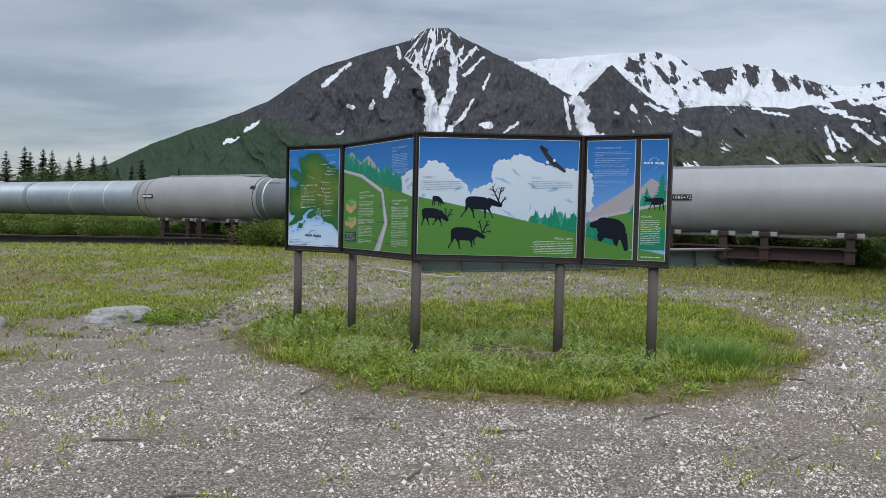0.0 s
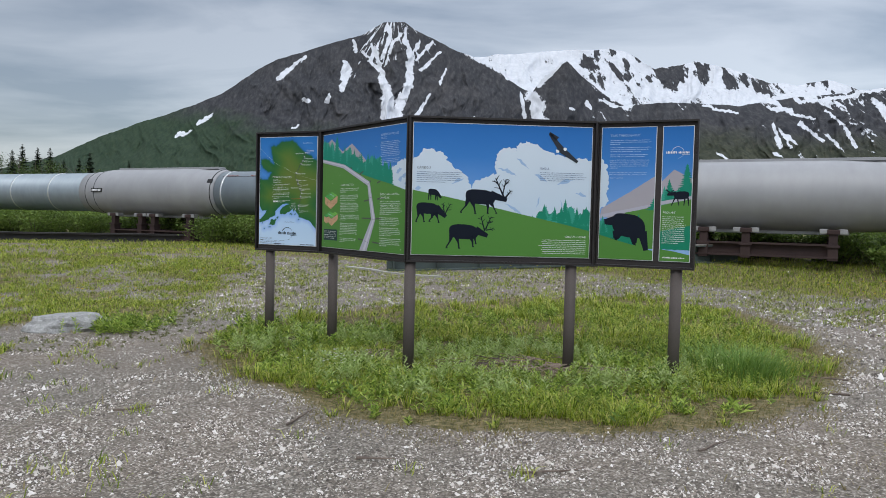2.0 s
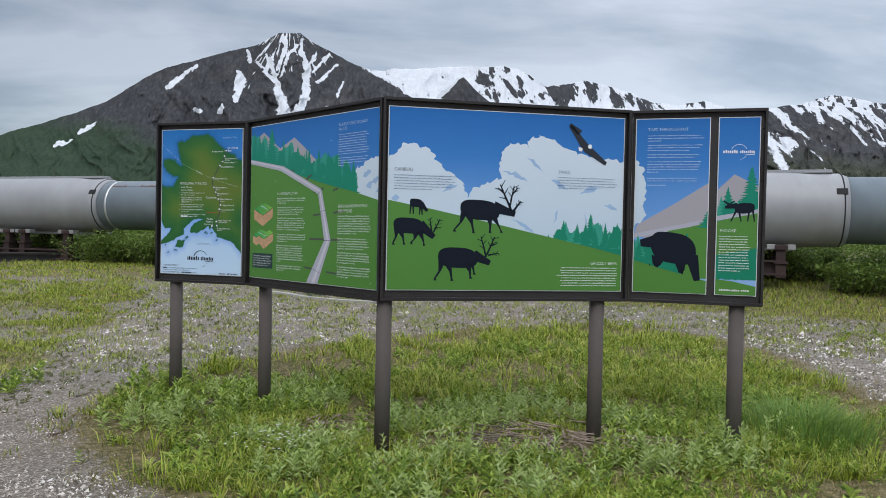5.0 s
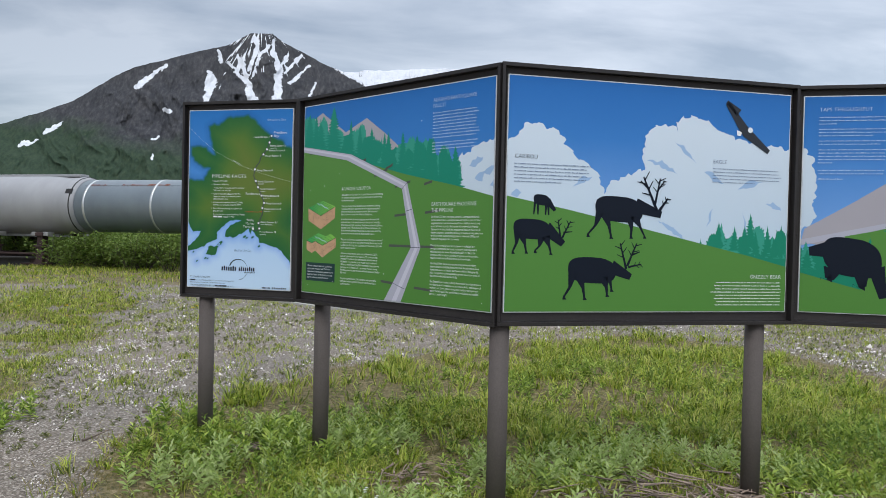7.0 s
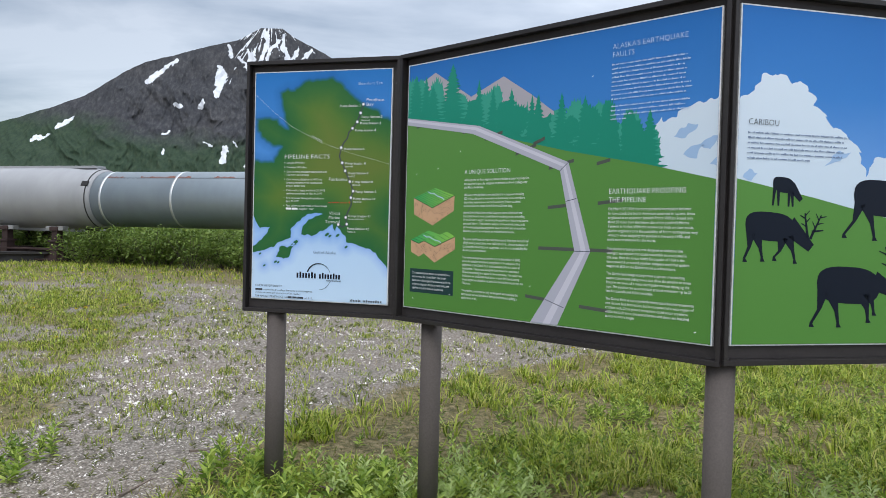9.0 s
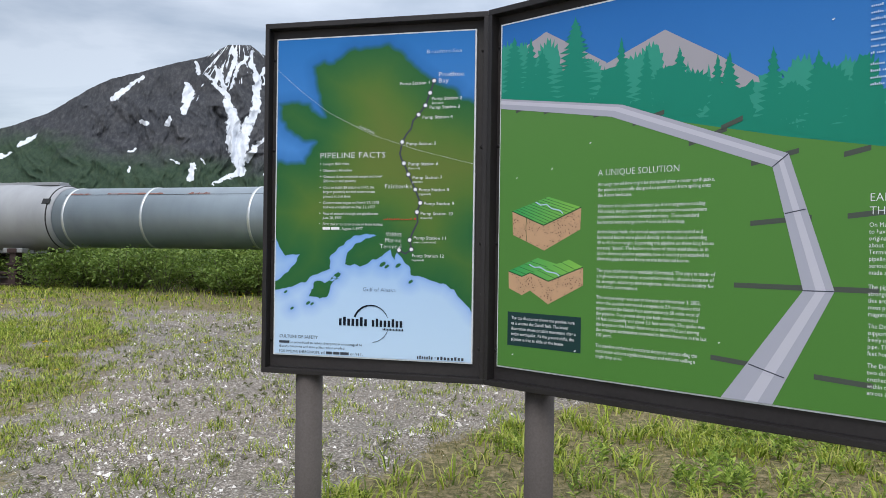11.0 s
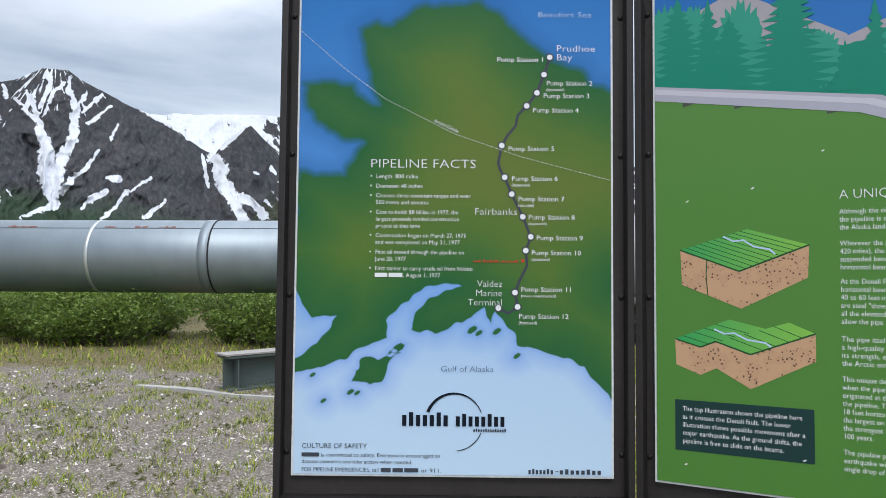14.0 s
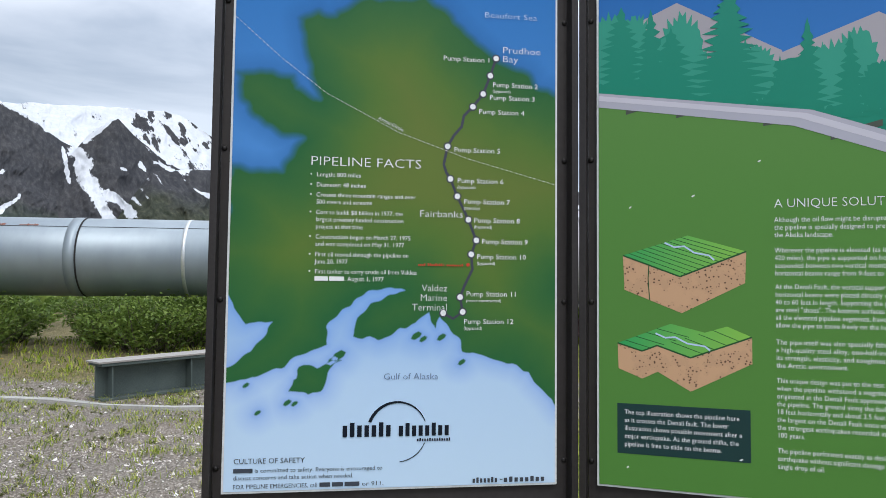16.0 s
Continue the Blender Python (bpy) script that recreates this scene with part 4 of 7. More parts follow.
def writing(body, x, y, size, material, panel, layer=6, wide=None, lines=1.0, align="LEFT", turn=0.0, name="lettering", weight=-0.012):
    """Lettering in the built-in font; the first baseline starts at x, y; wide: metres of its longest line."""
    cu = bpy.data.curves.new("lettering", "FONT")
    cu.body, cu.size, cu.align_x, cu.resolution_u, cu.space_line, cu.offset = body, size, align, 2, lines, (weight if size > 0.018 else -0.002) * size
    tmp = new("lettering", cu)
    me = bpy.data.meshes.new_from_object(tmp.evaluated_get(bpy.context.evaluated_depsgraph_get()))
    bpy.data.objects.remove(tmp)
    n = len(me.vertices)
    co = np.empty(n * 3, np.float32)
    me.vertices.foreach_get("co", co)
    co = co.reshape(-1, 3)
    if wide:
        span = co[:, 0].max() - co[:, 0].min()
        co[:, 0] *= wide / span
    if turn:
        c, s = math.cos(radians(turn)), math.sin(radians(turn))
        co[:, :2] = np.stack([co[:, 0] * c - co[:, 1] * s, co[:, 0] * s + co[:, 1] * c], 1)
    co += np.array([x, y, layer * LAYER], np.float32)
    me.vertices.foreach_set("co", co.ravel())
    me.update()
    me.name = name
    me.materials.clear()
    me.materials.append(material)
    ob = new(name, me)
    ob.parent = panel
    return ob


def small_print(x, y, wide, count, pitch, high, material, panel, layer=6, last=0.6, right=False, seed=1):
    """Small print that cannot be read: a bar a word."""
    r = random.Random(seed)
    got = []
    for k in range(count):
        w = wide * (last if k == count - 1 else r.uniform(0.9, 1.0))
        at, end = (x + wide - w, x + wide) if right else (x, x + w)
        left_in_word = r.randint(2, 9)
        while at < end - 0.003:
            got.append((at, at + 0.0030, y - k * pitch, y - k * pitch + high * r.choice((0.5, 0.5, 0.55, 0.8))))
            at += 0.0042
            left_in_word -= 1
            if not left_in_word:
                at += 0.0038
                left_in_word = r.randint(2, 9)
    return bars("small_print", got, material, panel, layer)


def conifers(name, crown, foot, material, panel, layer, seed, wide, trees):
    """A printed row of spruces: an uneven band with pointed, toothed crowns rising from it."""
    r = random.Random(seed)
    pts = list(foot) if foot[0][0] < foot[-1][0] else list(foot)[::-1]
    band = [crown[0]]
    for a, b in zip(crown, crown[1:]):
        n = max(2, int(abs(b[0] - a[0]) / 0.016))
        for k in range(1, n + 1):
            t = k / n
            band.append((a[0] + (b[0] - a[0]) * t, a[1] + (b[1] - a[1]) * t - 0.06 + r.uniform(-0.012, 0.02)))
    flat_shape(name, pts + band[::-1], material, panel, layer, size=0.008, seed=seed, wide=wide, piece=0.006)
    more = []
    for a, b in zip(crown, crown[1:]):
        for k in range(int(abs(b[0] - a[0]) / 0.030)):
            t = r.random()
            cx, cy = a[0] + (b[0] - a[0]) * t, a[1] + (b[1] - a[1]) * t
            more.append((cx, cy + r.uniform(-0.06, 0.02), cy - 0.15, r.uniform(0.026, 0.044)))
    drawn = 0
    for x, top, base, half in list(trees) + more:
        named = (x, top, base, half) in trees
        pale = not named and r.random() < 0.5
        ink_ = INK_TEAL_PALE if pale else material
        drawn += 1
        lay = layer + (0.12 if pale else 0.5) + 0.4 * drawn / (len(trees) + len(more) + 1)
        if not named and r.random() < 0.5:
            # a round leafy crown with a ragged edge
            ring, n = [], 46
            mid, hy = (top + base) / 2, (top - base) / 2
            for k in range(n):
                q = 2 * math.pi * k / n
                f = r.uniform(0.80, 1.06) if k % 2 else r.uniform(0.98, 1.22)
                ring.append((x + half * 1.15 * f * math.cos(q), mid + hy * f * math.sin(q)))
            flat_shape("leafy_tree_print", ring, ink_, panel, lay, wide=wide)
            continue
        left, right = [], []
        n = max(6, int((top - base) / 0.015))
        for side, rows in ((-1, left), (1, right)):
            for k in range(n):
                t = (k + r.uniform(0, 0.5)) / n
                w = half * (0.10 + t ** 0.85)
                y = top - (top - base) * t
                rows += [(x + side * w * r.uniform(0.35, 0.6), y), (x + side * w * r.uniform(0.95, 1.35), y - 0.010 * r.uniform(0.4, 1.3))]
        ring = [(x, top + 0.010)] + right + [(x + half * 0.9, base), (x - half * 0.9, base)] + left[::-1]
        flat_shape("spruce_print", ring, ink_, panel, lay, wide=wide)


def cloud(name, ring, material, panel, layer, seed, wide, size=0.022):
    return flat_shape(name, ring, material, panel, layer, size=size, seed=seed, wide=wide, piece=0.007)


# ---- map panel
WIDE = PANEL["map"][1]
p_map = plate("map", INK_SEA, "printed map panel, blue sea and green land with white lettering")
COAST_WEST = [(0.0, 0.684), (0.042, 0.676), (0.107, 0.676), (0.13, 0.712), (0.151, 0.745), (0.106, 0.754), (0.049, 0.786), (0.02, 0.833), (0.014, 0.885), (0.079, 0.887),
              (0.128, 0.878), (0.135, 0.852), (0.186, 0.833), (0.172, 0.861), (0.154, 0.931), (0.14, 1.009), (0.181, 1.024), (0.216, 1.015), (0.251, 1.052), (0.29, 1.063)]
COAST_NORTH = [(0.352, 1.063), (0.413, 1.072), (0.456, 1.047), (0.49, 1.01), (0.536, 0.969), (0.581, 0.938), (0.633, 0.919), (0.67, 0.888), (0.72, 0.863)]
COAST_SOUTH = [(0.72, 0.165), (0.687, 0.2), (0.65, 0.243), (0.606, 0.264), (0.546, 0.285), (0.501, 0.291), (0.493, 0.321), (0.47, 0.343), (0.452, 0.366), (0.44, 0.338), (0.425, 0.375),
               (0.401, 0.352), (0.364, 0.34), (0.318, 0.316), (0.263, 0.323), (0.274, 0.361), (0.301, 0.392), (0.347, 0.412), (0.378, 0.424), (0.342, 0.432), (0.293, 0.415), (0.247, 0.385),
               (0.208, 0.345), (0.209, 0.306), (0.146, 0.281), (0.114, 0.257), (0.066, 0.24), (0.0, 0.228), (0.0, 0.25), (0.033, 0.278), (0.065, 0.302), (0.096, 0.354), (0.04, 0.349), (0.0, 0.41)]


coast = COAST_WEST + COAST_NORTH + COAST_SOUTH
ISLANDS = [[(0.139, 0.235), (0.165, 0.255), (0.194, 0.26), (0.238, 0.276), (0.215, 0.25), (0.21, 0.229), (0.179, 0.202), (0.139, 0.204)]]
for x, y, r in ((0.235, 0.283, 0.010), (0.222, 0.272, 0.008), (0.13, 0.185, 0.006), (0.145, 0.183, 0.005), (0.07, 0.165, 0.005), (0.40, 0.325, 0.008), (0.415, 0.318, 0.006), (0.455, 0.322, 0.007), (0.50, 0.268, 0.006), (0.045, 0.222, 0.005)):
    ISLANDS.append([(x + r * 1.5 * math.cos(k), y + r * math.sin(k) + r * 0.7 * math.cos(k)) for k in (0, 1.2, 2.2, 3.3, 4.4, 5.5)])


def inland(x, y, rings):
    """Metres inside the coast (negative at sea)."""
    d, odd = np.full(x.shape, 9.0), np.zeros(x.shape, bool)
    for ring in rings:
        for (ax, ay), (bx, by) in zip(ring, ring[1:] + ring[:1]):
            ex, ey = bx - ax, by - ay
            t = np.clip(((x - ax) * ex + (y - ay) * ey) / (ex * ex + ey * ey + 1e-12), 0, 1)
            if not (ax < 0.002 and bx < 0.002 or ax > WIDE and bx > WIDE):
                d = np.minimum(d, np.hypot(x - ax - t * ex, y - ay - t * ey))
            if ay != by:
                odd ^= ((ay > y) != (by > y)) & (x < ax + (y - ay) / (by - ay) * ex)
    return np.where(odd, d, -d)


def map_ink():
    """Printed map: crisp southern shores with a pale glow at sea, soft northern ones; olive inland, deep green by the coast."""
    m, nt, b = mat("map_ink", 0.42, 0, 0.2)
    c = node(nt, "ShaderNodeTexCoord")
    sep = node(nt, "ShaderNodeSeparateXYZ")
    nt.links.new(c.outputs["Object"], sep.inputs[0])
    high = sep.outputs[1]
    d = attribute_of(nt, "inland")
    soft = node(nt, "ShaderNodeMapRange")
    soft.inputs["From Min"].default_value, soft.inputs["From Max"].default_value = 0.42, 0.62
    soft.inputs["To Min"].default_value, soft.inputs["To Max"].default_value = 0.0014, 0.0095
    nt.links.new(high, soft.inputs["Value"])
    edge = node(nt, "ShaderNodeMath")
    edge.operation, edge.use_clamp = "MULTIPLY_ADD", True
    edge.inputs[1].default_value = edge.inputs[2].default_value = 0.5
    nt.links.new(math_of(nt, "DIVIDE", d, soft.outputs[0]), edge.inputs[0])
    sea = ramp_of(nt, math_of(nt, "MULTIPLY_ADD", noise_of(nt, 2.5, 3), 0.06, math_of(nt, "MULTIPLY_ADD", high, 0.9, -0.03)),
                  [(0.0, (0.52, 0.68, 0.86)), (0.20, (0.46, 0.63, 0.85)), (0.34, (0.30, 0.49, 0.79)), (0.52, (0.085, 0.27, 0.64)), (1.0, (0.022, 0.165, 0.48))])
    glow = ramp_of(nt, math_of(nt, "MULTIPLY", d, -1.0), [(0.0, (1, 1, 1)), (0.012, (0.55, 0.55, 0.55)), (0.045, (0, 0, 0))])
    shade = ramp_of(nt, high, [(0.25, (0.16, 0.31, 0.76)), (0.45, (0.13, 0.31, 0.74)), (0.62, (0.012, 0.10, 0.31)), (1.0, (0.010, 0.095, 0.30))])
    sea = mix_of(nt, math_of(nt, "MULTIPLY", glow, 0.62), sea, shade)
    far = math_of(nt, "ADD", d, math_of(nt, "MULTIPLY_ADD", noise_of(nt, 4.5, 5, 0.6), 0.10, -0.05))
    land = ramp_of(nt, far, [(0.0, (0.020, 0.118, 0.036)), (0.06, (0.042, 0.140, 0.034)), (0.13, (0.085, 0.168, 0.030)), (0.22, (0.120, 0.175, 0.034))])
    nt.links.new(mix_of(nt, edge.outputs[0], sea, land), b.inputs["Base Color"])
    return m


def map_sheet():
    gx, gy = np.linspace(0.005, WIDE - 0.005, 216), np.linspace(0.005, TALL - 0.005, 330)
    X, Y = np.meshgrid(gx, gy, indexing="ij")
    north = rough_ring(coast, 0.008, 2.0, 0.007)
    rings = [north, rough_ring(ISLANDS[0], 0.014, 5.0, 0.006)] + ISLANDS[1:]
    flat, sizes = grid_faces(len(gx), len(gy))
    P = np.stack([X, Y, np.full(X.shape, 3 * LAYER)], -1).reshape(-1, 3)
    ob = new("land_and_sea_print", mesh_from("land_and_sea_print", P, flat, sizes, map_ink(), [("inland", inland(X, Y, rings))]))
    ob.parent = p_map
    return tagged(ob, "green land and blue sea of the printed map")


map_sheet()
STOPS = [(0.572, 0.943), (0.559, 0.903), (0.543, 0.861), (0.52, 0.831), (0.464, 0.74), (0.471, 0.668), (0.487, 0.63), (0.512, 0.579), (0.53, 0.534), (0.519, 0.503), (0.495, 0.409), (0.501, 0.377), (0.458, 0.374)]
route = [STOPS[0], STOPS[1], STOPS[2], STOPS[3], (0.50, 0.81), (0.495, 0.785), (0.478, 0.765), STOPS[4], (0.456, 0.70), (0.462, 0.682), STOPS[5], STOPS[6], STOPS[7], STOPS[8], STOPS[9], (0.522, 0.47), (0.505, 0.435), STOPS[10], STOPS[11], (0.48, 0.362), STOPS[12]]
ribbon("route_line", route, 0.0030, INK_SLATE, p_map, 4, "dark line of the printed pipeline route")
for x, y in STOPS:
    disc("stop_ring", x, y, 0.0092, INK_SLATE, p_map, 4.6)
    disc("stop_dot", x, y, 0.0062, INK_WHITE, p_map, 5.4)
arc = [(-0.002, 1.008), (0.103, 0.917), (0.2, 0.845), (0.357, 0.766), (0.51, 0.714), (0.712, 0.662)]
dashes = []
for a, b in zip(arc, arc[1:]):
    n = int(math.hypot(b[0] - a[0], b[1] - a[1]) / 0.0105)
    dashes += [(a[0] + (b[0] - a[0]) * k / n, a[1] + (b[1] - a[1]) * k / n, (b[0] - a[0]) / n, (b[1] - a[1]) / n) for k in range(n)]
bm = bmesh.new()
for x, y, dx, dy in dashes:
    if 0.006 < x < WIDE - 0.012:
        q = Vector((-dy, dx)).normalized() * 0.00055
        bm.faces.new([bm.verts.new((x + s * dx * 0.55 + k * q.x, y + s * dy * 0.55 + k * q.y, 5 * LAYER)) for s, k in ((0, -1), (1, -1), (1, 1), (0, 1))])
part("dashed_circle_line", bm, INK_WHITE, p_map)
writing("Arctic Circle", 0.310, 0.7935, 0.0115, INK_WHITE, p_map, turn=-25)
writing("PIPELINE FACTS", 0.167, 0.688, 0.0285, INK_WHITE, p_map, wide=0.236)
facts = [(0.664, "Length: 800 miles", 0.093), (0.642, "Diameter: 48 inches", 0.104), (0.6205, "Crosses three mountain ranges and over\n500 rivers and streams", 0.213), (0.583, "Cost to build: $8 billion in 1977, the\nlargest privately funded construction\nproject at that time", 0.187),
         (0.5305, "Construction began on March 27, 1975\nand was completed on May 31, 1977", 0.203), (0.493, "First oil moved through the pipeline on\nJune 20, 1977", 0.200), (0.4565, "First tanker to carry crude oil from Valdez:", 0.218)]
for y, words, wide in facts:
    writing(words, 0.181, y, 0.0136, INK_WHITE, p_map, wide=wide, lines=1.13)
    disc("bullet", 0.170, y + 0.005, 0.0018, INK_WHITE, p_map, 6)
bars("ship_name", [(0.181, 0.209, 0.4412, 0.4505), (0.212, 0.243, 0.4412, 0.4505)], INK_WHITE, p_map, 6)
writing(", August 1, 1977", 0.244, 0.4412, 0.0136, INK_WHITE, p_map, wide=0.083)
writing("Beaufort Sea", 0.544, 1.035, 0.0185, INK_PALE, p_map, wide=0.120)
writing("Prudhoe\nBay", 0.586, 0.956, 0.0215, INK_WHITE, p_map, wide=0.086, lines=0.95)
writing("Fairbanks", 0.403, 0.583, 0.0215, INK_WHITE, p_map, wide=0.094)
writing("Valdez\nMarine\nTerminal", 0.467, 0.421, 0.0215, INK_WHITE, p_map, lines=0.97, align="RIGHT")
stations = [(0.452, 0.932, "1", ""), (0.564, 0.878, "2", "(bypassed)"), (0.557, 0.849, "3", ""), (0.533, 0.816, "4", ""), (0.478, 0.728, "5", ""), (0.486, 0.660, "6", "(bypassed)"), (0.501, 0.614, "7", "(standby)"),
            (0.524, 0.573, "8", "(bypassed)"), (0.542, 0.5265, "9", ""), (0.531, 0.493, "10", "(bypassed)"), (0.508, 0.411, "11", "(never constructed)"), (0.503, 0.351, "12", "(bypassed)")]
for x, y, n, note in stations:
    writing("Pump Station " + n, x, y, 0.0158, INK_WHITE, p_map, wide=0.103 if len(n) == 1 else 0.110)
    if note:
        writing(note, x, y - 0.0125, 0.0098, INK_WHITE, p_map)
small_print(0.402, 0.476, 0.10, 1, 0.01, 0.007, INK_RED, p_map, last=1.0)
disc("here_dot", 0.512, 0.480, 0.004, INK_RED, p_map, 6)
writing("Gulf of Alaska", 0.330, 0.232, 0.0190, INK_BLUE_GREY, p_map, wide=0.117)
# the company mark: two thick word bars within a broken ring
bars("company_mark", sign_row(0.246, 0.353, 0.112, 0.136, 7) + sign_row(0.365, 0.478, 0.112, 0.134, 8) + sign_row(0.404, 0.478, 0.1005, 0.106, 14), INK_NAVY, p_map, 6, "dark bars of a company mark")
cx, cy, cr = 0.362, 0.121, 0.063
ring = [(cx + cr * math.cos(radians(a)), cy + cr * math.sin(radians(a))) for a in range(20, 161, 7)]
bm = bmesh.new()
rows = []
for k, (x, y) in enumerate(ring):
    w = 0.0008 + 0.0030 * (k / len(ring))
    d = Vector((x - cx, y - cy)).normalized()
    rows.append([bm.verts.new((x + s * d.x * w, y + s * d.y * w, 6 * LAYER)) for s in (1, -1)])
for a, b in zip(rows, rows[1:]):
    bm.faces.new((a[0], b[0], b[1], a[1]))
part("mark_ring", bm, INK_NAVY, p_map)
ribbon("mark_ring", [(cx + cr * math.cos(radians(a)), cy + cr * math.sin(radians(a))) for a in range(-85, -15, 7)], 0.0009, INK_NAVY, p_map, 6)
writing("CULTURE OF SAFETY", 0.024, 0.0615, 0.0155, INK_DARK, p_map, wide=0.144)
bars("company_word", [(0.024, 0.063, 0.0430, 0.0515)], INK_DARK, p_map, 6)
writing("is committed to safety. Everyone is encouraged to", 0.067, 0.0430, 0.0125, INK_DARK, p_map, wide=0.263)
writing("discuss concerns and take action when needed.", 0.024, 0.0285, 0.0125, INK_DARK, p_map, wide=0.245)
writing("FOR PIPELINE EMERGENCIES, call", 0.024, 0.0105, 0.0130, INK_DARK, p_map, wide=0.170)
bars("phone_bars", [(0.200, 0.222, 0.0105, 0.0195), (0.226, 0.249, 0.0105, 0.0195), (0.252, 0.283, 0.0105, 0.0195)], INK_DARK, p_map, 6)
writing("or 911.", 0.288, 0.0105, 0.0130, INK_DARK, p_map, wide=0.045)
bars("web_address", sign_row(0.526, 0.583, 0.0095, 0.0185, 7) + [(0.586, 0.592, 0.0145, 0.0165)] + sign_row(0.595, 0.690, 0.0095, 0.0185, 8), INK_DARK, p_map, 6)

# ---- fault panel


def across(points):
    """From the drawing's own measure to metres along the sheet."""
    return [(0.026 + 0.964 * x, y) for x, y in points]


WIDE = PANEL["fault"][1]
p_fault = plate("fault", INK_SKY, "printed panel with a drawn pipeline bending through a green meadow")
flat_shape("mountain_print", across([(-0.03, 0.80), (-0.03, 0.985), (0.09, 1.03), (0.153, 1.056), (0.25, 1.0), (0.37, 0.93), (0.37, 0.80)]), INK_MAUVE, p_fault, 2, wide=WIDE)
flat_shape("mountain_print", across([(0.24, 0.75), (0.34, 0.915), (0.45, 0.955), (0.555, 0.992), (0.70, 0.905), (0.92, 0.755), (0.92, 0.65)]), INK_MAUVE, p_fault, 2.5, wide=WIDE)
cloud("cloud_print", across([(1.20, 0.58), (1.235, 0.68), (1.25, 0.72), (1.28, 0.757), (1.33, 0.755), (1.36, 0.785), (1.41, 0.795), (1.50, 0.81), (1.52, 0.5)]), INK_CLOUD, p_fault, 2.2, 3.0, WIDE)
for x, y in ((1.33, 0.70), (1.42, 0.66), (1.46, 0.60), (1.36, 0.63)):
    cloud("cloud_shade_print", across([(x, y), (x + 0.05, y + 0.035), (x + 0.085, y + 0.03), (x + 0.045, y - 0.012)]), INK_CLOUD_SHADE, p_fault, 2.6, x * 9, WIDE, 0.012)
conifers("tree_band_print", across([(-0.03, 1.022), (0.02, 1.037), (0.08, 1.017), (0.136, 1.032), (0.2, 0.977), (0.3, 0.992), (0.36, 0.967), (0.45, 0.957), (0.6, 0.927), (0.7, 0.882), (0.85, 0.862), (0.95, 0.847), (1.06, 0.837), (1.16, 0.782), (1.25, 0.732), (1.265, 0.6)]),
         across([(1.26, 0.56), (0.9, 0.64), (0.45, 0.76), (-0.03, 0.80)]), INK_TEAL, p_fault, 3, 4, WIDE,
         [(0.026 + 0.964 * x, t, b, h) for x, t, b, h in ((0.03, 1.05, 0.84, 0.075), (0.262, 1.072, 0.82, 0.085), (0.14, 0.995, 0.84, 0.065), (0.42, 0.985, 0.79, 0.04), (0.50, 0.945, 0.78, 0.04), (0.60, 0.93, 0.75, 0.05), (0.74, 0.895, 0.72, 0.04), (0.852, 0.89, 0.69, 0.045), (0.96, 0.865, 0.66, 0.055), (1.05, 0.84, 0.65, 0.06), (1.15, 0.80, 0.62, 0.05), (1.235, 0.79, 0.58, 0.055))])
flat_shape("meadow_print", across([(-0.03, 0.0), (1.5, 0.0), (1.5, 0.548), (1.24, 0.604), (0.883, 0.671), (0.6, 0.735), (0.45, 0.77), (0.2, 0.81), (-0.03, 0.845)]), INK_HILL, p_fault, 4, wide=WIDE)
for x, y, n, a in ((0.04, 0.815, 0.05, 14), (0.15, 0.80, 0.06, 14), (0.33, 0.772, 0.08, 8), (0.46, 0.735, 0.10, 14), (0.63, 0.665, 0.11, 17), (0.80, 0.602, 0.12, 12), (0.80, 0.45, 0.15, 5), (0.76, 0.292, 0.20, 0), (0.70, 0.10, 0.14, -4), (0.72, 0.70, 0.06, 20), (1.02, 0.61, 0.06, 12), (1.03, 0.465, 0.11, 6), (1.0, 0.292, 0.10, 0), (0.96, 0.08, 0.13, -3)):
    c, s = math.cos(radians(a)), math.sin(radians(a))
    flat_shape("strut_print", across([(x, y), (x + n * c, y + n * s), (x + n * c, y + n * s + 0.013), (x, y + 0.013)]), INK_STRUT, p_fault, 4.6, wide=WIDE)
flat_shape("pipe_print", across([(-0.03, 0.836), (0.39, 0.769), (0.854, 0.597), (0.932, 0.292), (0.729, 0.0), (0.862, 0.0), (1.004, 0.293), (0.893, 0.628), (0.426, 0.800), (-0.03, 0.868)]), INK_LILAC, p_fault, 5.2, wide=WIDE)
flat_shape("pipe_shine_print", across([(-0.03, 0.851), (0.40, 0.785), (0.868, 0.612), (0.962, 0.292), (0.79, 0.0), (0.825, 0.0), (0.985, 0.293), (0.878, 0.621), (0.415, 0.794), (-0.03, 0.862)]), ink("pale_lilac_ink", (0.56, 0.55, 0.63)), p_fault, 5.5, wide=WIDE)
for a, b in (((0.854, 0.597), (0.893, 0.628)), ((0.932, 0.292), (1.004, 0.293)), ((0.886, 0.48), (0.935, 0.49)), ((0.80, 0.10), (0.89, 0.075))):
    ribbon("pipe_joint_print", across([a, b]), 0.0013, INK_SLATE, p_fault, 5.8)


def block(name, top, sides, stripes, brook):
    flat_shape("block_top_print", top, INK_TOP, p_fault, 5.4)
    for k, s in enumerate(sides):
        flat_shape("soil_print", s, INK_SOIL if k % 2 else INK_SOIL, p_fault, 5.2 + 0.02 * k)
        ribbon("soil_edge_print", [s[0], s[1]], 0.0016, INK_STRIPE, p_fault, 5.7)
    for a, b in stripes:
        ribbon("furrow_print", [a, b], 0.0007, INK_STRIPE, p_fault, 5.6)
    ribbon("brook_print", brook, 0.0018, INK_PALE, p_fault, 5.9)


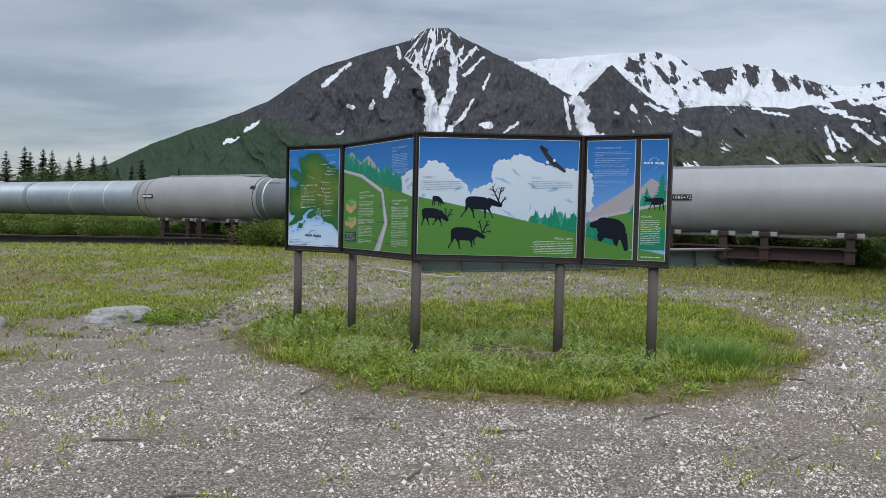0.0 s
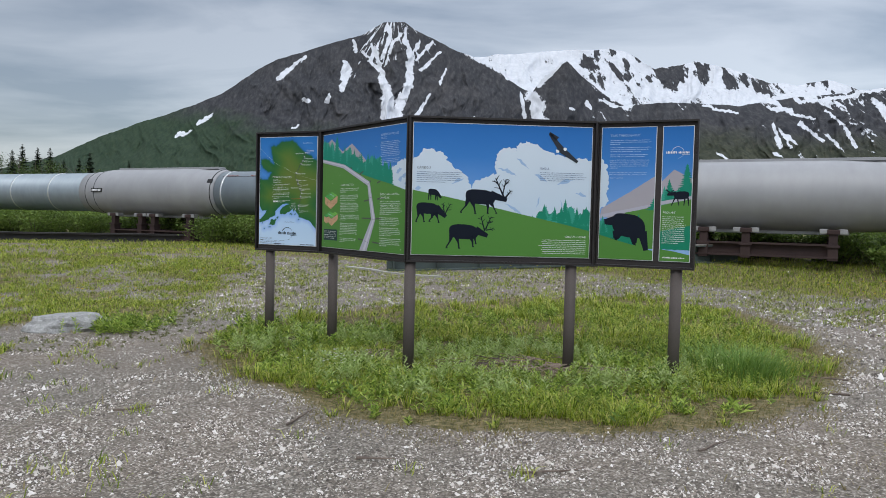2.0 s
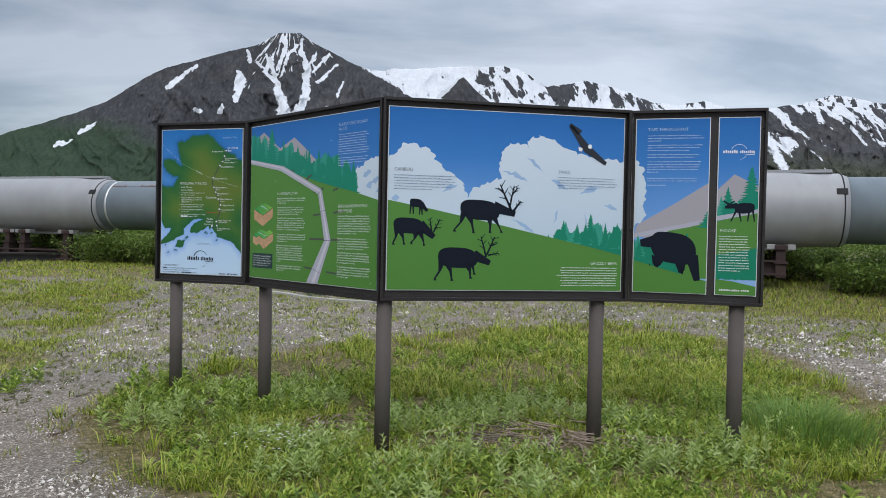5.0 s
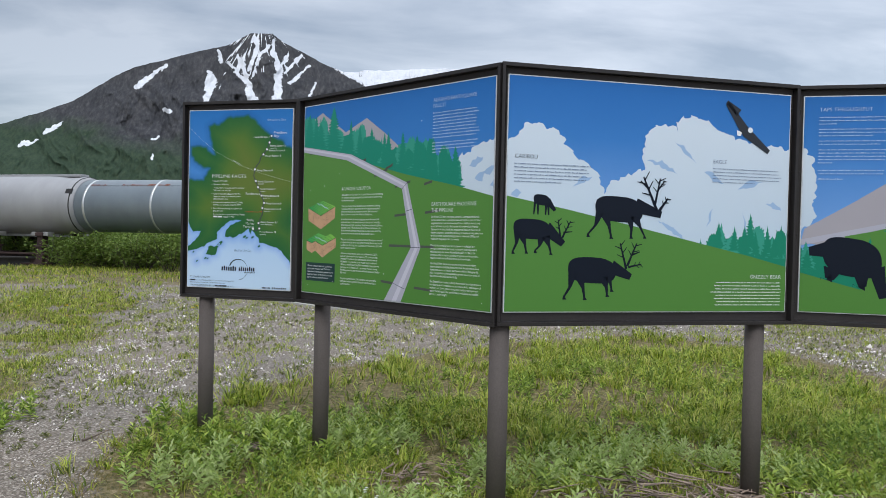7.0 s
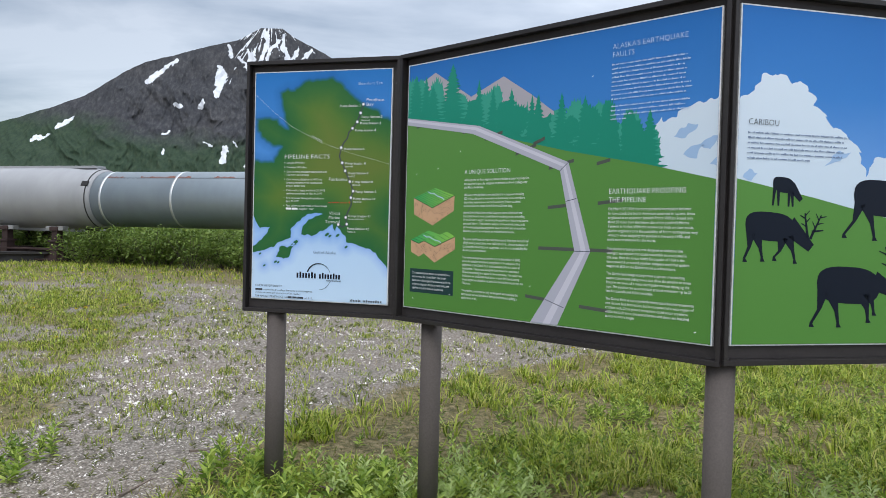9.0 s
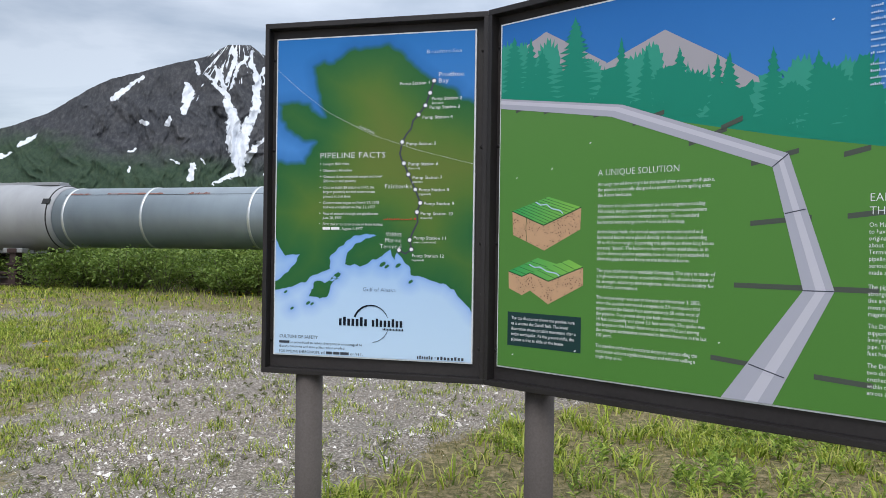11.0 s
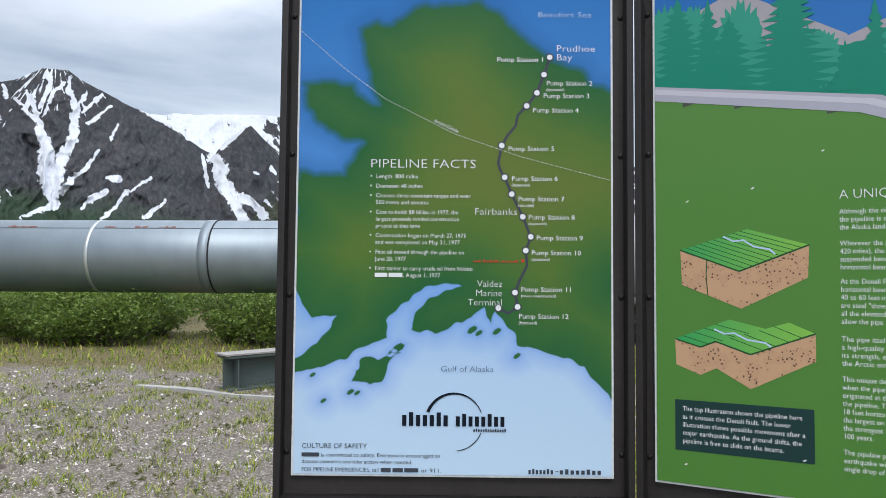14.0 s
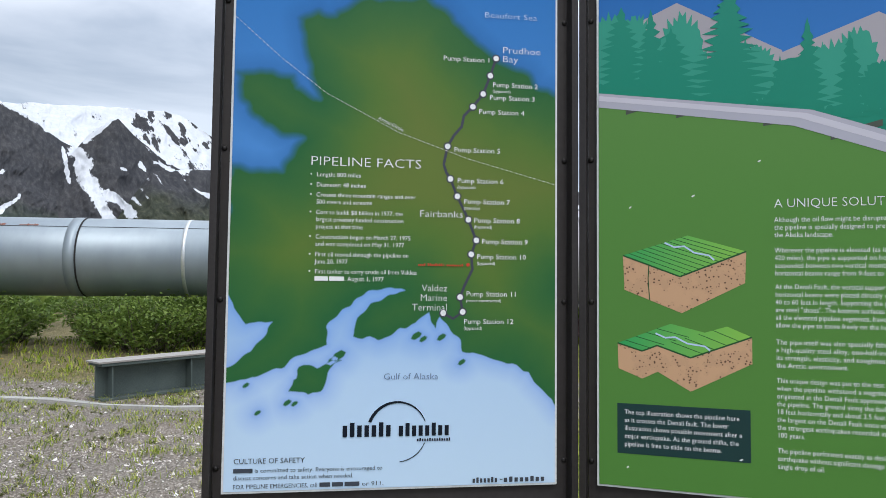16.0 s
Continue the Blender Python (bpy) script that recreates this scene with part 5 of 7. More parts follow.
def lerp2(a, b, t):
    return (a[0] + (b[0] - a[0]) * t, a[1] + (b[1] - a[1]) * t)


q = [(0.057, 0.503), (0.192, 0.545), (0.308, 0.510), (0.176, 0.457)]
block("upper", q, [[q[0], q[3], (0.179, 0.379), (0.060, 0.428)], [q[3], q[2], (0.305, 0.444), (0.179, 0.379)]],
      [(lerp2(q[0], q[1], t), lerp2(q[3], q[2], t)) for t in (0.1, 0.2, 0.3, 0.4, 0.5, 0.6, 0.7, 0.8, 0.9)], [(0.145, 0.530), (0.165, 0.520), (0.185, 0.522), (0.205, 0.508), (0.235, 0.502), (0.245, 0.492)])
ribbon("crack_print", [(0.112, 0.482), (0.110, 0.452), (0.113, 0.407)], 0.0010, INK_STRIPE, p_fault, 5.8)
q = [(0.045, 0.312), (0.156, 0.356), (0.225, 0.339), (0.269, 0.353), (0.317, 0.332), (0.196, 0.285), (0.128, 0.309), (0.097, 0.296)]
block("lower", q, [[q[0], q[7], (0.097, 0.237), (0.047, 0.257)], [q[7], q[6], (0.129, 0.253), (0.097, 0.237)], [q[6], q[5], (0.196, 0.214), (0.129, 0.253)], [q[5], q[4], (0.317, 0.277), (0.196, 0.214)]],
      [(lerp2(q[0], q[1], t), lerp2(q[7], q[2], t)) for t in (0.15, 0.35, 0.55, 0.75)] + [(lerp2(q[6], q[3], t), lerp2(q[5], q[4], t)) for t in (0.2, 0.4, 0.6, 0.8)], [(0.125, 0.335), (0.145, 0.326), (0.165, 0.328), (0.19, 0.315), (0.225, 0.310), (0.235, 0.302)])
flat_shape("caption_box", [(0.044, 0.075), (0.312, 0.075), (0.312, 0.182), (0.044, 0.182)], INK_BOX, p_fault, 5, "dark caption box")
writing("The top illustration shows the pipeline here\nas it crosses the Denali fault. The lower\nillustration shows possible movement after a\nmajor earthquake. As the ground shifts, the\npipeline is free to slide on the beams.", 0.059, 0.159, 0.0145, INK_WHITE, p_fault, wide=0.236, lines=1.17)
writing("A UNIQUE SOLUTION", 0.362, 0.600, 0.0265, INK_WHITE, p_fault, wide=0.246)
story = [(0.570, "Although the oil flow might be disrupted after a major earthquake,\nthe pipeline is specially designed to prevent oil from spilling onto\nthe Alaska landscape."),
         (0.507, "Wherever the pipeline is elevated (as it is in segments totaling\n420 miles), the pipe is supported on horizontal cross-members\nsuspended between two vertical members. These standard\nhorizontal beams range from 9-feet to 25-feet long."),
         (0.432, "At the Denali Fault, the vertical supports were eliminated and\nhorizontal beams were placed directly on the ground, extending\n40 to 60 feet in length. Supporting the pipeline on these long beams\nare steel \"shoes\". The bottom surfaces of these steel shoes, as in\nall the elevated pipeline segments, have a bonded pad attached to\nallow the pipe to move freely on the horizontal beams."),
         (0.319, "The pipe itself was also specially fabricated. The pipe is made of\na high-quality steel alloy, one-half-inch thick, chosen because of\nits strength, elasticity, and toughness, and thus its suitability for\nthe Arctic environment."),
         (0.241, "This unique design was put to the test on November 3, 2002,\nwhen the pipeline withstood a magnitude 7.9 earthquake that\noriginated at the Denali Fault approximately 50 miles west of\nthe pipeline. The ground along the fault moved an estimated\n18 feet horizontally and about 2.5 feet vertically. The quake was\nthe largest on the Denali Fault since at least 1912 and among\nthe strongest earthquakes recorded in North America in the last\n100 years."),
         (0.100, "The pipeline performed exactly as designed, withstanding the\nearthquake without significant damage and without spilling a\nsingle drop of oil.")]
for y, words in story:
    writing(words, 0.362, y, 0.0148, INK_WHITE, p_fault, wide=0.00505 * max(len(s) for s in words.split("\n")), lines=1.06)
writing("ALASKA'S EARTHQUAKE\nFAULTS", 1.062, 1.026, 0.0275, INK_PALE, p_fault, wide=0.285, lines=1.08)
small_print(1.062, 0.968, 0.31, 9, 0.0155, 0.0075, INK_PALE, p_fault, last=0.92, seed=4)
small_print(1.062, 0.818, 0.31, 4, 0.0155, 0.0075, INK_PALE, p_fault, last=0.2, seed=5)
writing("EARTHQUAKE PROOFING\nTHE PIPELINE", 1.064, 0.505, 0.0275, INK_WHITE, p_fault, wide=0.293, lines=1.12)
proof = [(0.446, "On March 27, 1964, the most powerful earthquake believed\nto have struck the North American continent in historic times\noriginated at an epicenter beneath Prince William Sound only\nabout 50 miles from the future site of the pipeline's Marine\nTerminal in Valdez. With this experience fresh on their minds,\npipeline engineers took the possibility of future earthquakes very\nseriously when designing the pipeline in the early 1970s-and\nmade sure to prepare for the worst."),
         (0.303, "The pipeline crossing here was designed to withstand the\nstrongest earthquake that could reasonably be anticipated in\nthis area. Since the Great Alaska Earthquake of 1964 is the\nmost powerful on record, pipeline designers used that quake's\nmagnitude (8.5 on the Richter scale) as a benchmark."),
         (0.213, "The Denali Fault design incorporates a system of extra-long\nsupport beams and sliding shoes that allow the pipeline to move\nfreely in the event of a major earthquake without damaging the\npipe. The pipeline can accommodate ground movement up to 22\nfeet horizontally and 5 feet vertically."),
         (0.122, "The Denali Fault is not a perfectly demarcated boundary between\ntwo distinct land formations, but is composed of a wide region of\ncrushed rock. Since ground movement could occur anywhere\nwithin the fault zone, the special beams and shoes are installed\nacross its entire length.")]
for y, words in proof:
    writing(words, 1.064, y, 0.0148, INK_WHITE, p_fault, wide=0.00515 * max(len(s) for s in words.split("\n")), lines=1.06)
for x, y in ((0.062, 0.045), (0.29, 0.08), (0.07, 0.61), (0.33, 0.70), (0.72, 0.145), (0.98, 0.94), (0.2, 0.63), (1.40, 0.04)):
    flat_shape("scratch", [(x, y), (x + 0.006, y + 0.003), (x + 0.008, y + 0.001), (x + 0.003, y - 0.002)], INK_WHITE, p_fault, 6, size=0.004, seed=x * 50, piece=0.004)

# ---- wide panel
WIDE = PANEL["wide"][1]
p_wide = plate("wide", INK_SKY, "wide printed panel with clouds, a green hillside and dark shapes")
cloud("cloud_print", [(-0.02, 0.45), (-0.02, 0.79), (0.048, 0.831), (0.10, 0.885), (0.155, 0.895), (0.20, 0.87), (0.244, 0.868), (0.29, 0.80), (0.318, 0.778), (0.36, 0.72), (0.40, 0.715), (0.437, 0.689), (0.48, 0.64), (0.55, 0.40)], INK_CLOUD, p_wide, 2, 11.0, WIDE)
cloud("cloud_print", [(0.40, 0.40), (0.513, 0.617), (0.56, 0.645), (0.62, 0.66), (0.706, 0.70), (0.695, 0.76), (0.71, 0.85), (0.74, 0.905), (0.80, 0.92), (0.868, 0.90), (0.885, 0.95), (0.95, 0.975), (1.04, 0.955), (1.10, 0.91), (1.204, 0.875), (1.30, 0.85), (1.40, 0.845), (1.55, 0.83), (1.55, 0.2), (0.9, 0.3)], INK_CLOUD, p_wide, 2.3, 12.0, WIDE)
for x, y, a, b in ((0.02, 0.545, 0.06, 0.02), (0.33, 0.60, 0.10, 0.05), (0.72, 0.74, 0.16, -0.05), (0.86, 0.84, 0.12, -0.10), (0.78, 0.45, 0.16, -0.10), (1.02, 0.70, 0.12, -0.06), (1.22, 0.62, 0.14, 0.04), (1.25, 0.50, 0.04, -0.14), (1.05, 0.42, 0.04, 0.10), (1.38, 0.55, 0.10, -0.03)):
    cloud("cloud_shade_print", [(x, y), (x + a * 0.5, y + b * 0.5 + 0.025), (x + a, y + b), (x + a * 0.55, y + b * 0.5 - 0.012)], INK_CLOUD_SHADE, p_wide, 2.7, x * 13 + 1, WIDE, 0.012)
conifers("tree_band_print", [(1.07, 0.36), (1.11, 0.45), (1.16, 0.44), (1.22, 0.425), (1.27, 0.44), (1.34, 0.44), (1.40, 0.43), (1.55, 0.42)], [(1.55, 0.15), (1.03, 0.30)], INK_TEAL, p_wide, 3, 8, WIDE, [(1.30, 0.49, 0.33, 0.042), (1.12, 0.445, 0.33, 0.03), (1.21, 0.425, 0.31, 0.03), (1.40, 0.43, 0.30, 0.03), (1.48, 0.435, 0.30, 0.03), (1.02, 0.36, 0.33, 0.012)])
flat_shape("meadow_print", [(-0.01, 0.0), (1.55, 0.0), (1.55, 0.232), (1.29, 0.285), (1.062, 0.333), (0.70, 0.41), (0.297, 0.492), (-0.01, 0.545)], INK_HILL, p_wide, 4, wide=WIDE)


def dark_shape(body, bars_, panel, layer=5.0, material=None):
    """A plain dark mark of the drawing: one rounded mass and a few straight bars."""
    x0, x1, y0, y1, lean = body
    mid, hx, hy = ((x0 + x1) / 2, (y0 + y1) / 2), (x1 - x0) / 2, (y1 - y0) / 2
    pts = []
    for k in range(28):
        a = 2 * math.pi * k / 28
        c, s = math.cos(a), math.sin(a)
        pts.append((mid[0] + hx * math.copysign(abs(c) ** 0.7, c), mid[1] + hy * math.copysign(abs(s) ** 0.75, s) + lean * c))
    mass = flat_shape("dark_shape", pts, material or INK_NAVY, panel, layer)
    for a, b, w in bars_:
        d = Vector((b[0] - a[0], b[1] - a[1])).normalized()
        n = (-d.y * w, d.x * w)
        reach = math.hypot(b[0] - a[0], b[1] - a[1])
        if 0.0065 < w < 0.0125 and b[1] < a[1]:
            # a bar that narrows, bends and ends in a short foot
            m = (a[0] + (b[0] - a[0]) * 0.5 + n[0] * 0.7, a[1] + (b[1] - a[1]) * 0.55 + n[1] * 0.7)
            ring = [(a[0] + n[0] * 2.4, a[1] + n[1] * 2.4), (m[0] + n[0] * 0.75, m[1]), (b[0] + n[0] * 0.5, b[1] + 0.012), (b[0] + abs(n[0]) * 1.3, b[1]), (b[0] - abs(n[0]) * 0.7, b[1]), (b[0] - n[0] * 0.5, b[1] + 0.014), (m[0] - n[0] * 0.75, m[1]), (a[0] - n[0] * 2.4, a[1] - n[1] * 2.4)]
        else:
            ring = [(a[0] + n[0] * 1.3, a[1] + n[1] * 1.3), (b[0] + n[0] * 0.6, b[1] + n[1] * 0.6), (b[0] - n[0] * 0.6, b[1] - n[1] * 0.6), (a[0] - n[0] * 1.3, a[1] - n[1] * 1.3)]
        flat_shape("dark_bar", ring, material or INK_NAVY, panel, layer + 0.3)
        if w < 0.0065 and b[1] > a[1] and reach > 0.05:
            for k, (t, side) in enumerate(((0.45, 1), (0.62, -1), (0.78, 1), (0.9, -1))):
                p = (a[0] + (b[0] - a[0]) * t, a[1] + (b[1] - a[1]) * t)
                q = (p[0] + (d.x * 0.6 - d.y * side * 0.8) * reach * 0.28, p[1] + (d.y * 0.6 + d.x * side * 0.8) * reach * 0.28)
                s = (-(q[1] - p[1]) / reach / 0.28 * w * 0.6, (q[0] - p[0]) / reach / 0.28 * w * 0.6)
                flat_shape("dark_bar", [(p[0] + s[0], p[1] + s[1]), (q[0] + s[0] * 0.5, q[1] + s[1] * 0.5), (q[0] - s[0] * 0.5, q[1] - s[1] * 0.5), (p[0] - s[0], p[1] - s[1])], material or INK_NAVY, panel, layer + 0.32 + 0.02 * k)
    return mass


dark_shape((0.137, 0.218, 0.505, 0.556, -0.006), [((0.145, 0.53), (0.139, 0.462), 0.005), ((0.158, 0.52), (0.160, 0.462), 0.005), ((0.200, 0.515), (0.198, 0.46), 0.005), ((0.210, 0.51), (0.214, 0.46), 0.005), ((0.205, 0.53), (0.245, 0.482), 0.013)], p_wide)
dark_shape((0.040, 0.225, 0.345, 0.440, -0.008), [((0.062, 0.39), (0.040, 0.275), 0.009), ((0.080, 0.37), (0.105, 0.277), 0.009), ((0.180, 0.36), (0.150, 0.28), 0.009), ((0.200, 0.36), (0.228, 0.272), 0.009), ((0.20, 0.40), (0.29, 0.325), 0.026), ((0.275, 0.36), (0.262, 0.44), 0.004), ((0.285, 0.355), (0.325, 0.435), 0.004), ((0.29, 0.38), (0.335, 0.385), 0.003)], p_wide)
dark_shape((0.450, 0.700, 0.437, 0.560, -0.012), [((0.480, 0.50), (0.415, 0.362), 0.011), ((0.500, 0.48), (0.535, 0.355), 0.011), ((0.630, 0.47), (0.640, 0.358), 0.010), ((0.655, 0.47), (0.712, 0.360), 0.010), ((0.66, 0.52), (0.80, 0.478), 0.028), ((0.775, 0.50), (0.700, 0.66), 0.006), ((0.765, 0.53), (0.79, 0.655), 0.005), ((0.79, 0.50), (0.835, 0.56), 0.006), ((0.72, 0.61), (0.685, 0.64), 0.004), ((0.78, 0.60), (0.815, 0.645), 0.004)], p_wide)
dark_shape((0.318, 0.565, 0.140, 0.265, -0.008), [((0.345, 0.20), (0.300, 0.062), 0.011), ((0.375, 0.18), (0.405, 0.060), 0.011), ((0.500, 0.17), (0.522, 0.075), 0.011), ((0.520, 0.18), (0.545, 0.100), 0.010), ((0.54, 0.22), (0.645, 0.172), 0.026), ((0.62, 0.21), (0.585, 0.335), 0.005), ((0.625, 0.225), (0.672, 0.335), 0.005), ((0.63, 0.22), (0.70, 0.235), 0.004), ((0.65, 0.28), (0.69, 0.295), 0.004)], p_wide)
dark_shape((1.235, 1.285, 0.885, 0.930, 0.0), [((1.255, 0.91), (1.150, 1.045), 0.020), ((1.262, 0.905), (1.392, 0.812), 0.020), ((1.215, 1.00), (1.146, 1.052), 0.016)], p_wide, material=ink("charcoal_ink", (0.03, 0.035, 0.045)))
disc("pale_spot", 1.283, 0.918, 0.014, INK_WHITE, p_wide, 5.8)
flat_shape("pale_spot", [(1.205, 0.915), (1.235, 0.905), (1.228, 0.885), (1.208, 0.888)], INK_WHITE, p_wide, 5.8)
writing("CARIBOU", 0.038, 0.722, 0.0290, INK_DARK, p_wide, wide=0.112)
small_print(0.038, 0.694, 0.395, 6, 0.0165, 0.0075, INK_BLUE_GREY, p_wide, seed=6)
writing("EAGLE", 1.077, 0.742, 0.0270, INK_BLUE_GREY, p_wide, wide=0.074)
small_print(1.077, 0.714, 0.40, 5, 0.0165, 0.0070, INK_BLUE_GREY, p_wide, seed=7)
writing("GRIZZLY BEAR", 1.303, 0.171, 0.0265, INK_WHITE, p_wide, wide=0.180)
small_print(1.080, 0.147, 0.405, 8, 0.0160, 0.0075, INK_WHITE, p_wide, right=True, last=0.93, seed=8)

# ---- tall and slim panels
WIDE = PANEL["tall"][1]
p_tall = plate("tall", INK_SKY, "tall printed panel with a grey slope and a big dark shape")
cloud("cloud_print", [(-0.02, 0.40), (-0.02, 0.84), (0.015, 0.83), (0.04, 0.79), (0.055, 0.74), (0.065, 0.69), (0.075, 0.60), (0.05, 0.55), (0.08, 0.50), (0.05, 0.46)], INK_CLOUD, p_tall, 2, 21.0, WIDE)
flat_shape("mountain_print", [(-0.01, 0.36), (0.02, 0.43), (0.25, 0.57), (0.46, 0.70), (0.46, 0.30)], INK_MAUVE, p_tall, 2.6, wide=WIDE)
flat_shape("pale_track_print", [(-0.01, 0.375), (0.25, 0.43), (0.46, 0.475), (0.46, 0.445), (0.25, 0.40), (-0.01, 0.345)], INK_LILAC, p_tall, 3.0, wide=WIDE)
conifers("tree_band_print", [(-0.01, 0.37), (0.1, 0.38), (0.2, 0.385), (0.3, 0.37), (0.36, 0.38)], [(0.36, 0.10), (-0.01, 0.10)], INK_TEAL, p_tall, 3.2, 15, WIDE, [(0.45, 0.525, 0.42, 0.05)])
flat_shape("meadow_print", [(0.21, 0.395), (0.33, 0.42), (0.46, 0.45), (0.46, 0.1), (0.30, 0.10)], INK_HILL, p_tall, 3.7, wide=WIDE)
flat_shape("meadow_print", [(-0.01, 0.0), (0.46, 0.0), (0.46, 0.085), (0.2, 0.15), (-0.01, 0.205)], INK_HILL, p_tall, 4.4, wide=WIDE)
dark_shape((0.110, 0.385, 0.190, 0.385, -0.03), [((0.16, 0.33), (0.045, 0.315), 0.036), ((0.16, 0.23), (0.145, 0.175), 0.035), ((0.29, 0.22), (0.30, 0.14), 0.030), ((0.36, 0.24), (0.395, 0.085), 0.030), ((0.155, 0.182), (0.105, 0.172), 0.010), ((0.31, 0.145), (0.255, 0.14), 0.010)], p_tall)
writing("TAPS THROUGHPUT", 0.075, 1.030, 0.0275, INK_PALE, p_tall, wide=0.245)
for y, n, s in ((0.997, 3, 0.25), (0.937, 3, 0.75), (0.877, 2, 0.85), (0.832, 5, 0.2), (0.727, 2, 0.9), (0.683, 1, 0.35)):
    small_print(0.075, y, 0.34, n, 0.0165, 0.0075, INK_PALE, p_tall, last=s, seed=int(y * 100))
WIDE = PANEL["slim"][1]
p_slim = plate("slim", INK_SKY, "slim printed panel with green trees and white small print")
flat_shape("mountain_print", [(-0.01, 0.50), (0.0, 0.66), (0.10, 0.755), (0.25, 0.68), (0.25, 0.45)], INK_MAUVE, p_slim, 2, wide=WIDE)
conifers("tree_band_print", [(-0.01, 0.58), (0.06, 0.64), (0.12, 0.63), (0.25, 0.70)], [(0.25, 0.10), (-0.01, 0.10)], INK_TEAL, p_slim, 2.6, 25, WIDE, [(0.20, 0.795, 0.50, 0.075), (0.065, 0.67, 0.50, 0.05)])
flat_shape("meadow_print", [(-0.01, 0.25), (0.26, 0.30), (0.26, 0.53), (-0.01, 0.46)], INK_HILL, p_slim, 3.5, wide=WIDE)
flat_shape("pale_track_print", [(-0.01, 0.465), (0.26, 0.515), (0.26, 0.54), (-0.01, 0.495)], INK_LILAC, p_slim, 3.9, wide=WIDE)
flat_shape("meadow_print", [(-0.01, 0.0), (0.26, 0.0), (0.26, 0.06), (0.1, 0.09), (-0.01, 0.10)], INK_HILL, p_slim, 3.5, wide=WIDE)
dark_shape((0.105, 0.222, 0.512, 0.578, 0.004), [((0.115, 0.53), (0.085, 0.46), 0.005), ((0.130, 0.53), (0.145, 0.462), 0.005), ((0.190, 0.53), (0.183, 0.462), 0.005), ((0.212, 0.53), (0.222, 0.462), 0.005), ((0.12, 0.56), (0.050, 0.550), 0.014), ((0.075, 0.565), (0.040, 0.590), 0.006), ((0.08, 0.57), (0.105, 0.59), 0.004)], p_slim)
writing("MOOSE", 0.022, 0.395, 0.0260, INK_WHITE, p_slim, wide=0.094)
small_print(0.020, 0.366, 0.185, 14, 0.0165, 0.0078, INK_WHITE, p_slim, last=0.7, seed=31)
bars("web_address", sign_row(0.030, 0.095, 0.028, 0.038, 7) + sign_row(0.100, 0.150, 0.027, 0.037, 4) + sign_row(0.156, 0.205, 0.028, 0.037, 4), INK_WHITE, p_slim, 6)
bars("company_mark", sign_row(0.030, 0.118, 0.885, 0.902, 7) + sign_row(0.128, 0.215, 0.885, 0.900, 8) + sign_row(0.155, 0.215, 0.875, 0.879, 10), INK_WHITE, p_slim, 6, "white bars of a company mark")
ribbon("mark_ring", [(0.122 + 0.047 * math.cos(radians(a)), 0.893 + 0.047 * math.sin(radians(a))) for a in range(20, 161, 10)], 0.0014, INK_WHITE, p_slim, 5.5)
ribbon("mark_ring", [(0.122 + 0.047 * math.cos(radians(a)), 0.893 + 0.047 * math.sin(radians(a))) for a in range(-85, -15, 10)], 0.0008, INK_WHITE, p_slim, 5.5)

# ---- figures on the pipeline's plates
for plate_ob, m, words in PLATES:
    if words:
        t = writing(words, -0.235, -0.042, 0.118, INK_WHITE, plate_ob, 0, wide=0.47)
        t.data.transform(m)
    else:
        t = bars("figure_bars", [(x, x + 0.045, -0.035, 0.035) for x in (-0.22, -0.16, -0.10, -0.04, 0.02, 0.10, 0.16)], INK_WHITE, plate_ob, 0)
        t.data.transform(m)

# ---------------------------------------------------------------- plants, stones and litter


def stuff(name, mesh, label, category):
    return tagged(new(name, mesh), label, category, kind="stuff")


def scatter(count, x0, x1, y0, y1, weight):
    """Random places in a rectangle, kept with the chance that weight gives."""
    x, y = rng.uniform(x0, x1, count), rng.uniform(y0, y1, count)
    keep = rng.random(count) < weight(x, y)
    return x[keep], y[keep]


def ground_mesh_z(x, y):
    return ground_z(x, y) - 0.006


def blades(x, y, tall, wide, lean, out=None):
    """Bent grass blades: a quad and a tip each."""
    n = len(x)
    a, b = rng.uniform(0, 2 * math.pi, n), rng.uniform(0, 2 * math.pi, n)
    if out is not None:
        b = out + rng.normal(0, 0.5, n)
        a = b + math.pi / 2 + rng.normal(0, 0.5, n)
    z = ground_mesh_z(x, y)
    side = np.stack([np.cos(a), np.sin(a), np.zeros(n)], 1) * (wide / 2)[:, None]
    bend = np.stack([np.cos(b), np.sin(b), np.zeros(n)], 1)
    base = np.stack([x, y, z], 1)
    mid = base + np.stack([np.zeros(n), np.zeros(n), tall * 0.55], 1) + bend * (tall * lean * 0.30)[:, None]
    tip = base + np.stack([np.zeros(n), np.zeros(n), tall * (1 - 0.35 * lean)], 1) + bend * (tall * lean)[:, None]
    v = np.stack([base - side, base + side, mid + side * 0.75, mid - side * 0.75, tip], 1).reshape(-1, 3)
    k = np.arange(n)[:, None] * 5
    flat = np.concatenate([k + np.array([0, 1, 2, 3]), k + np.array([3, 2, 4])], 1).ravel()
    return v, flat, np.tile([4, 3], n)


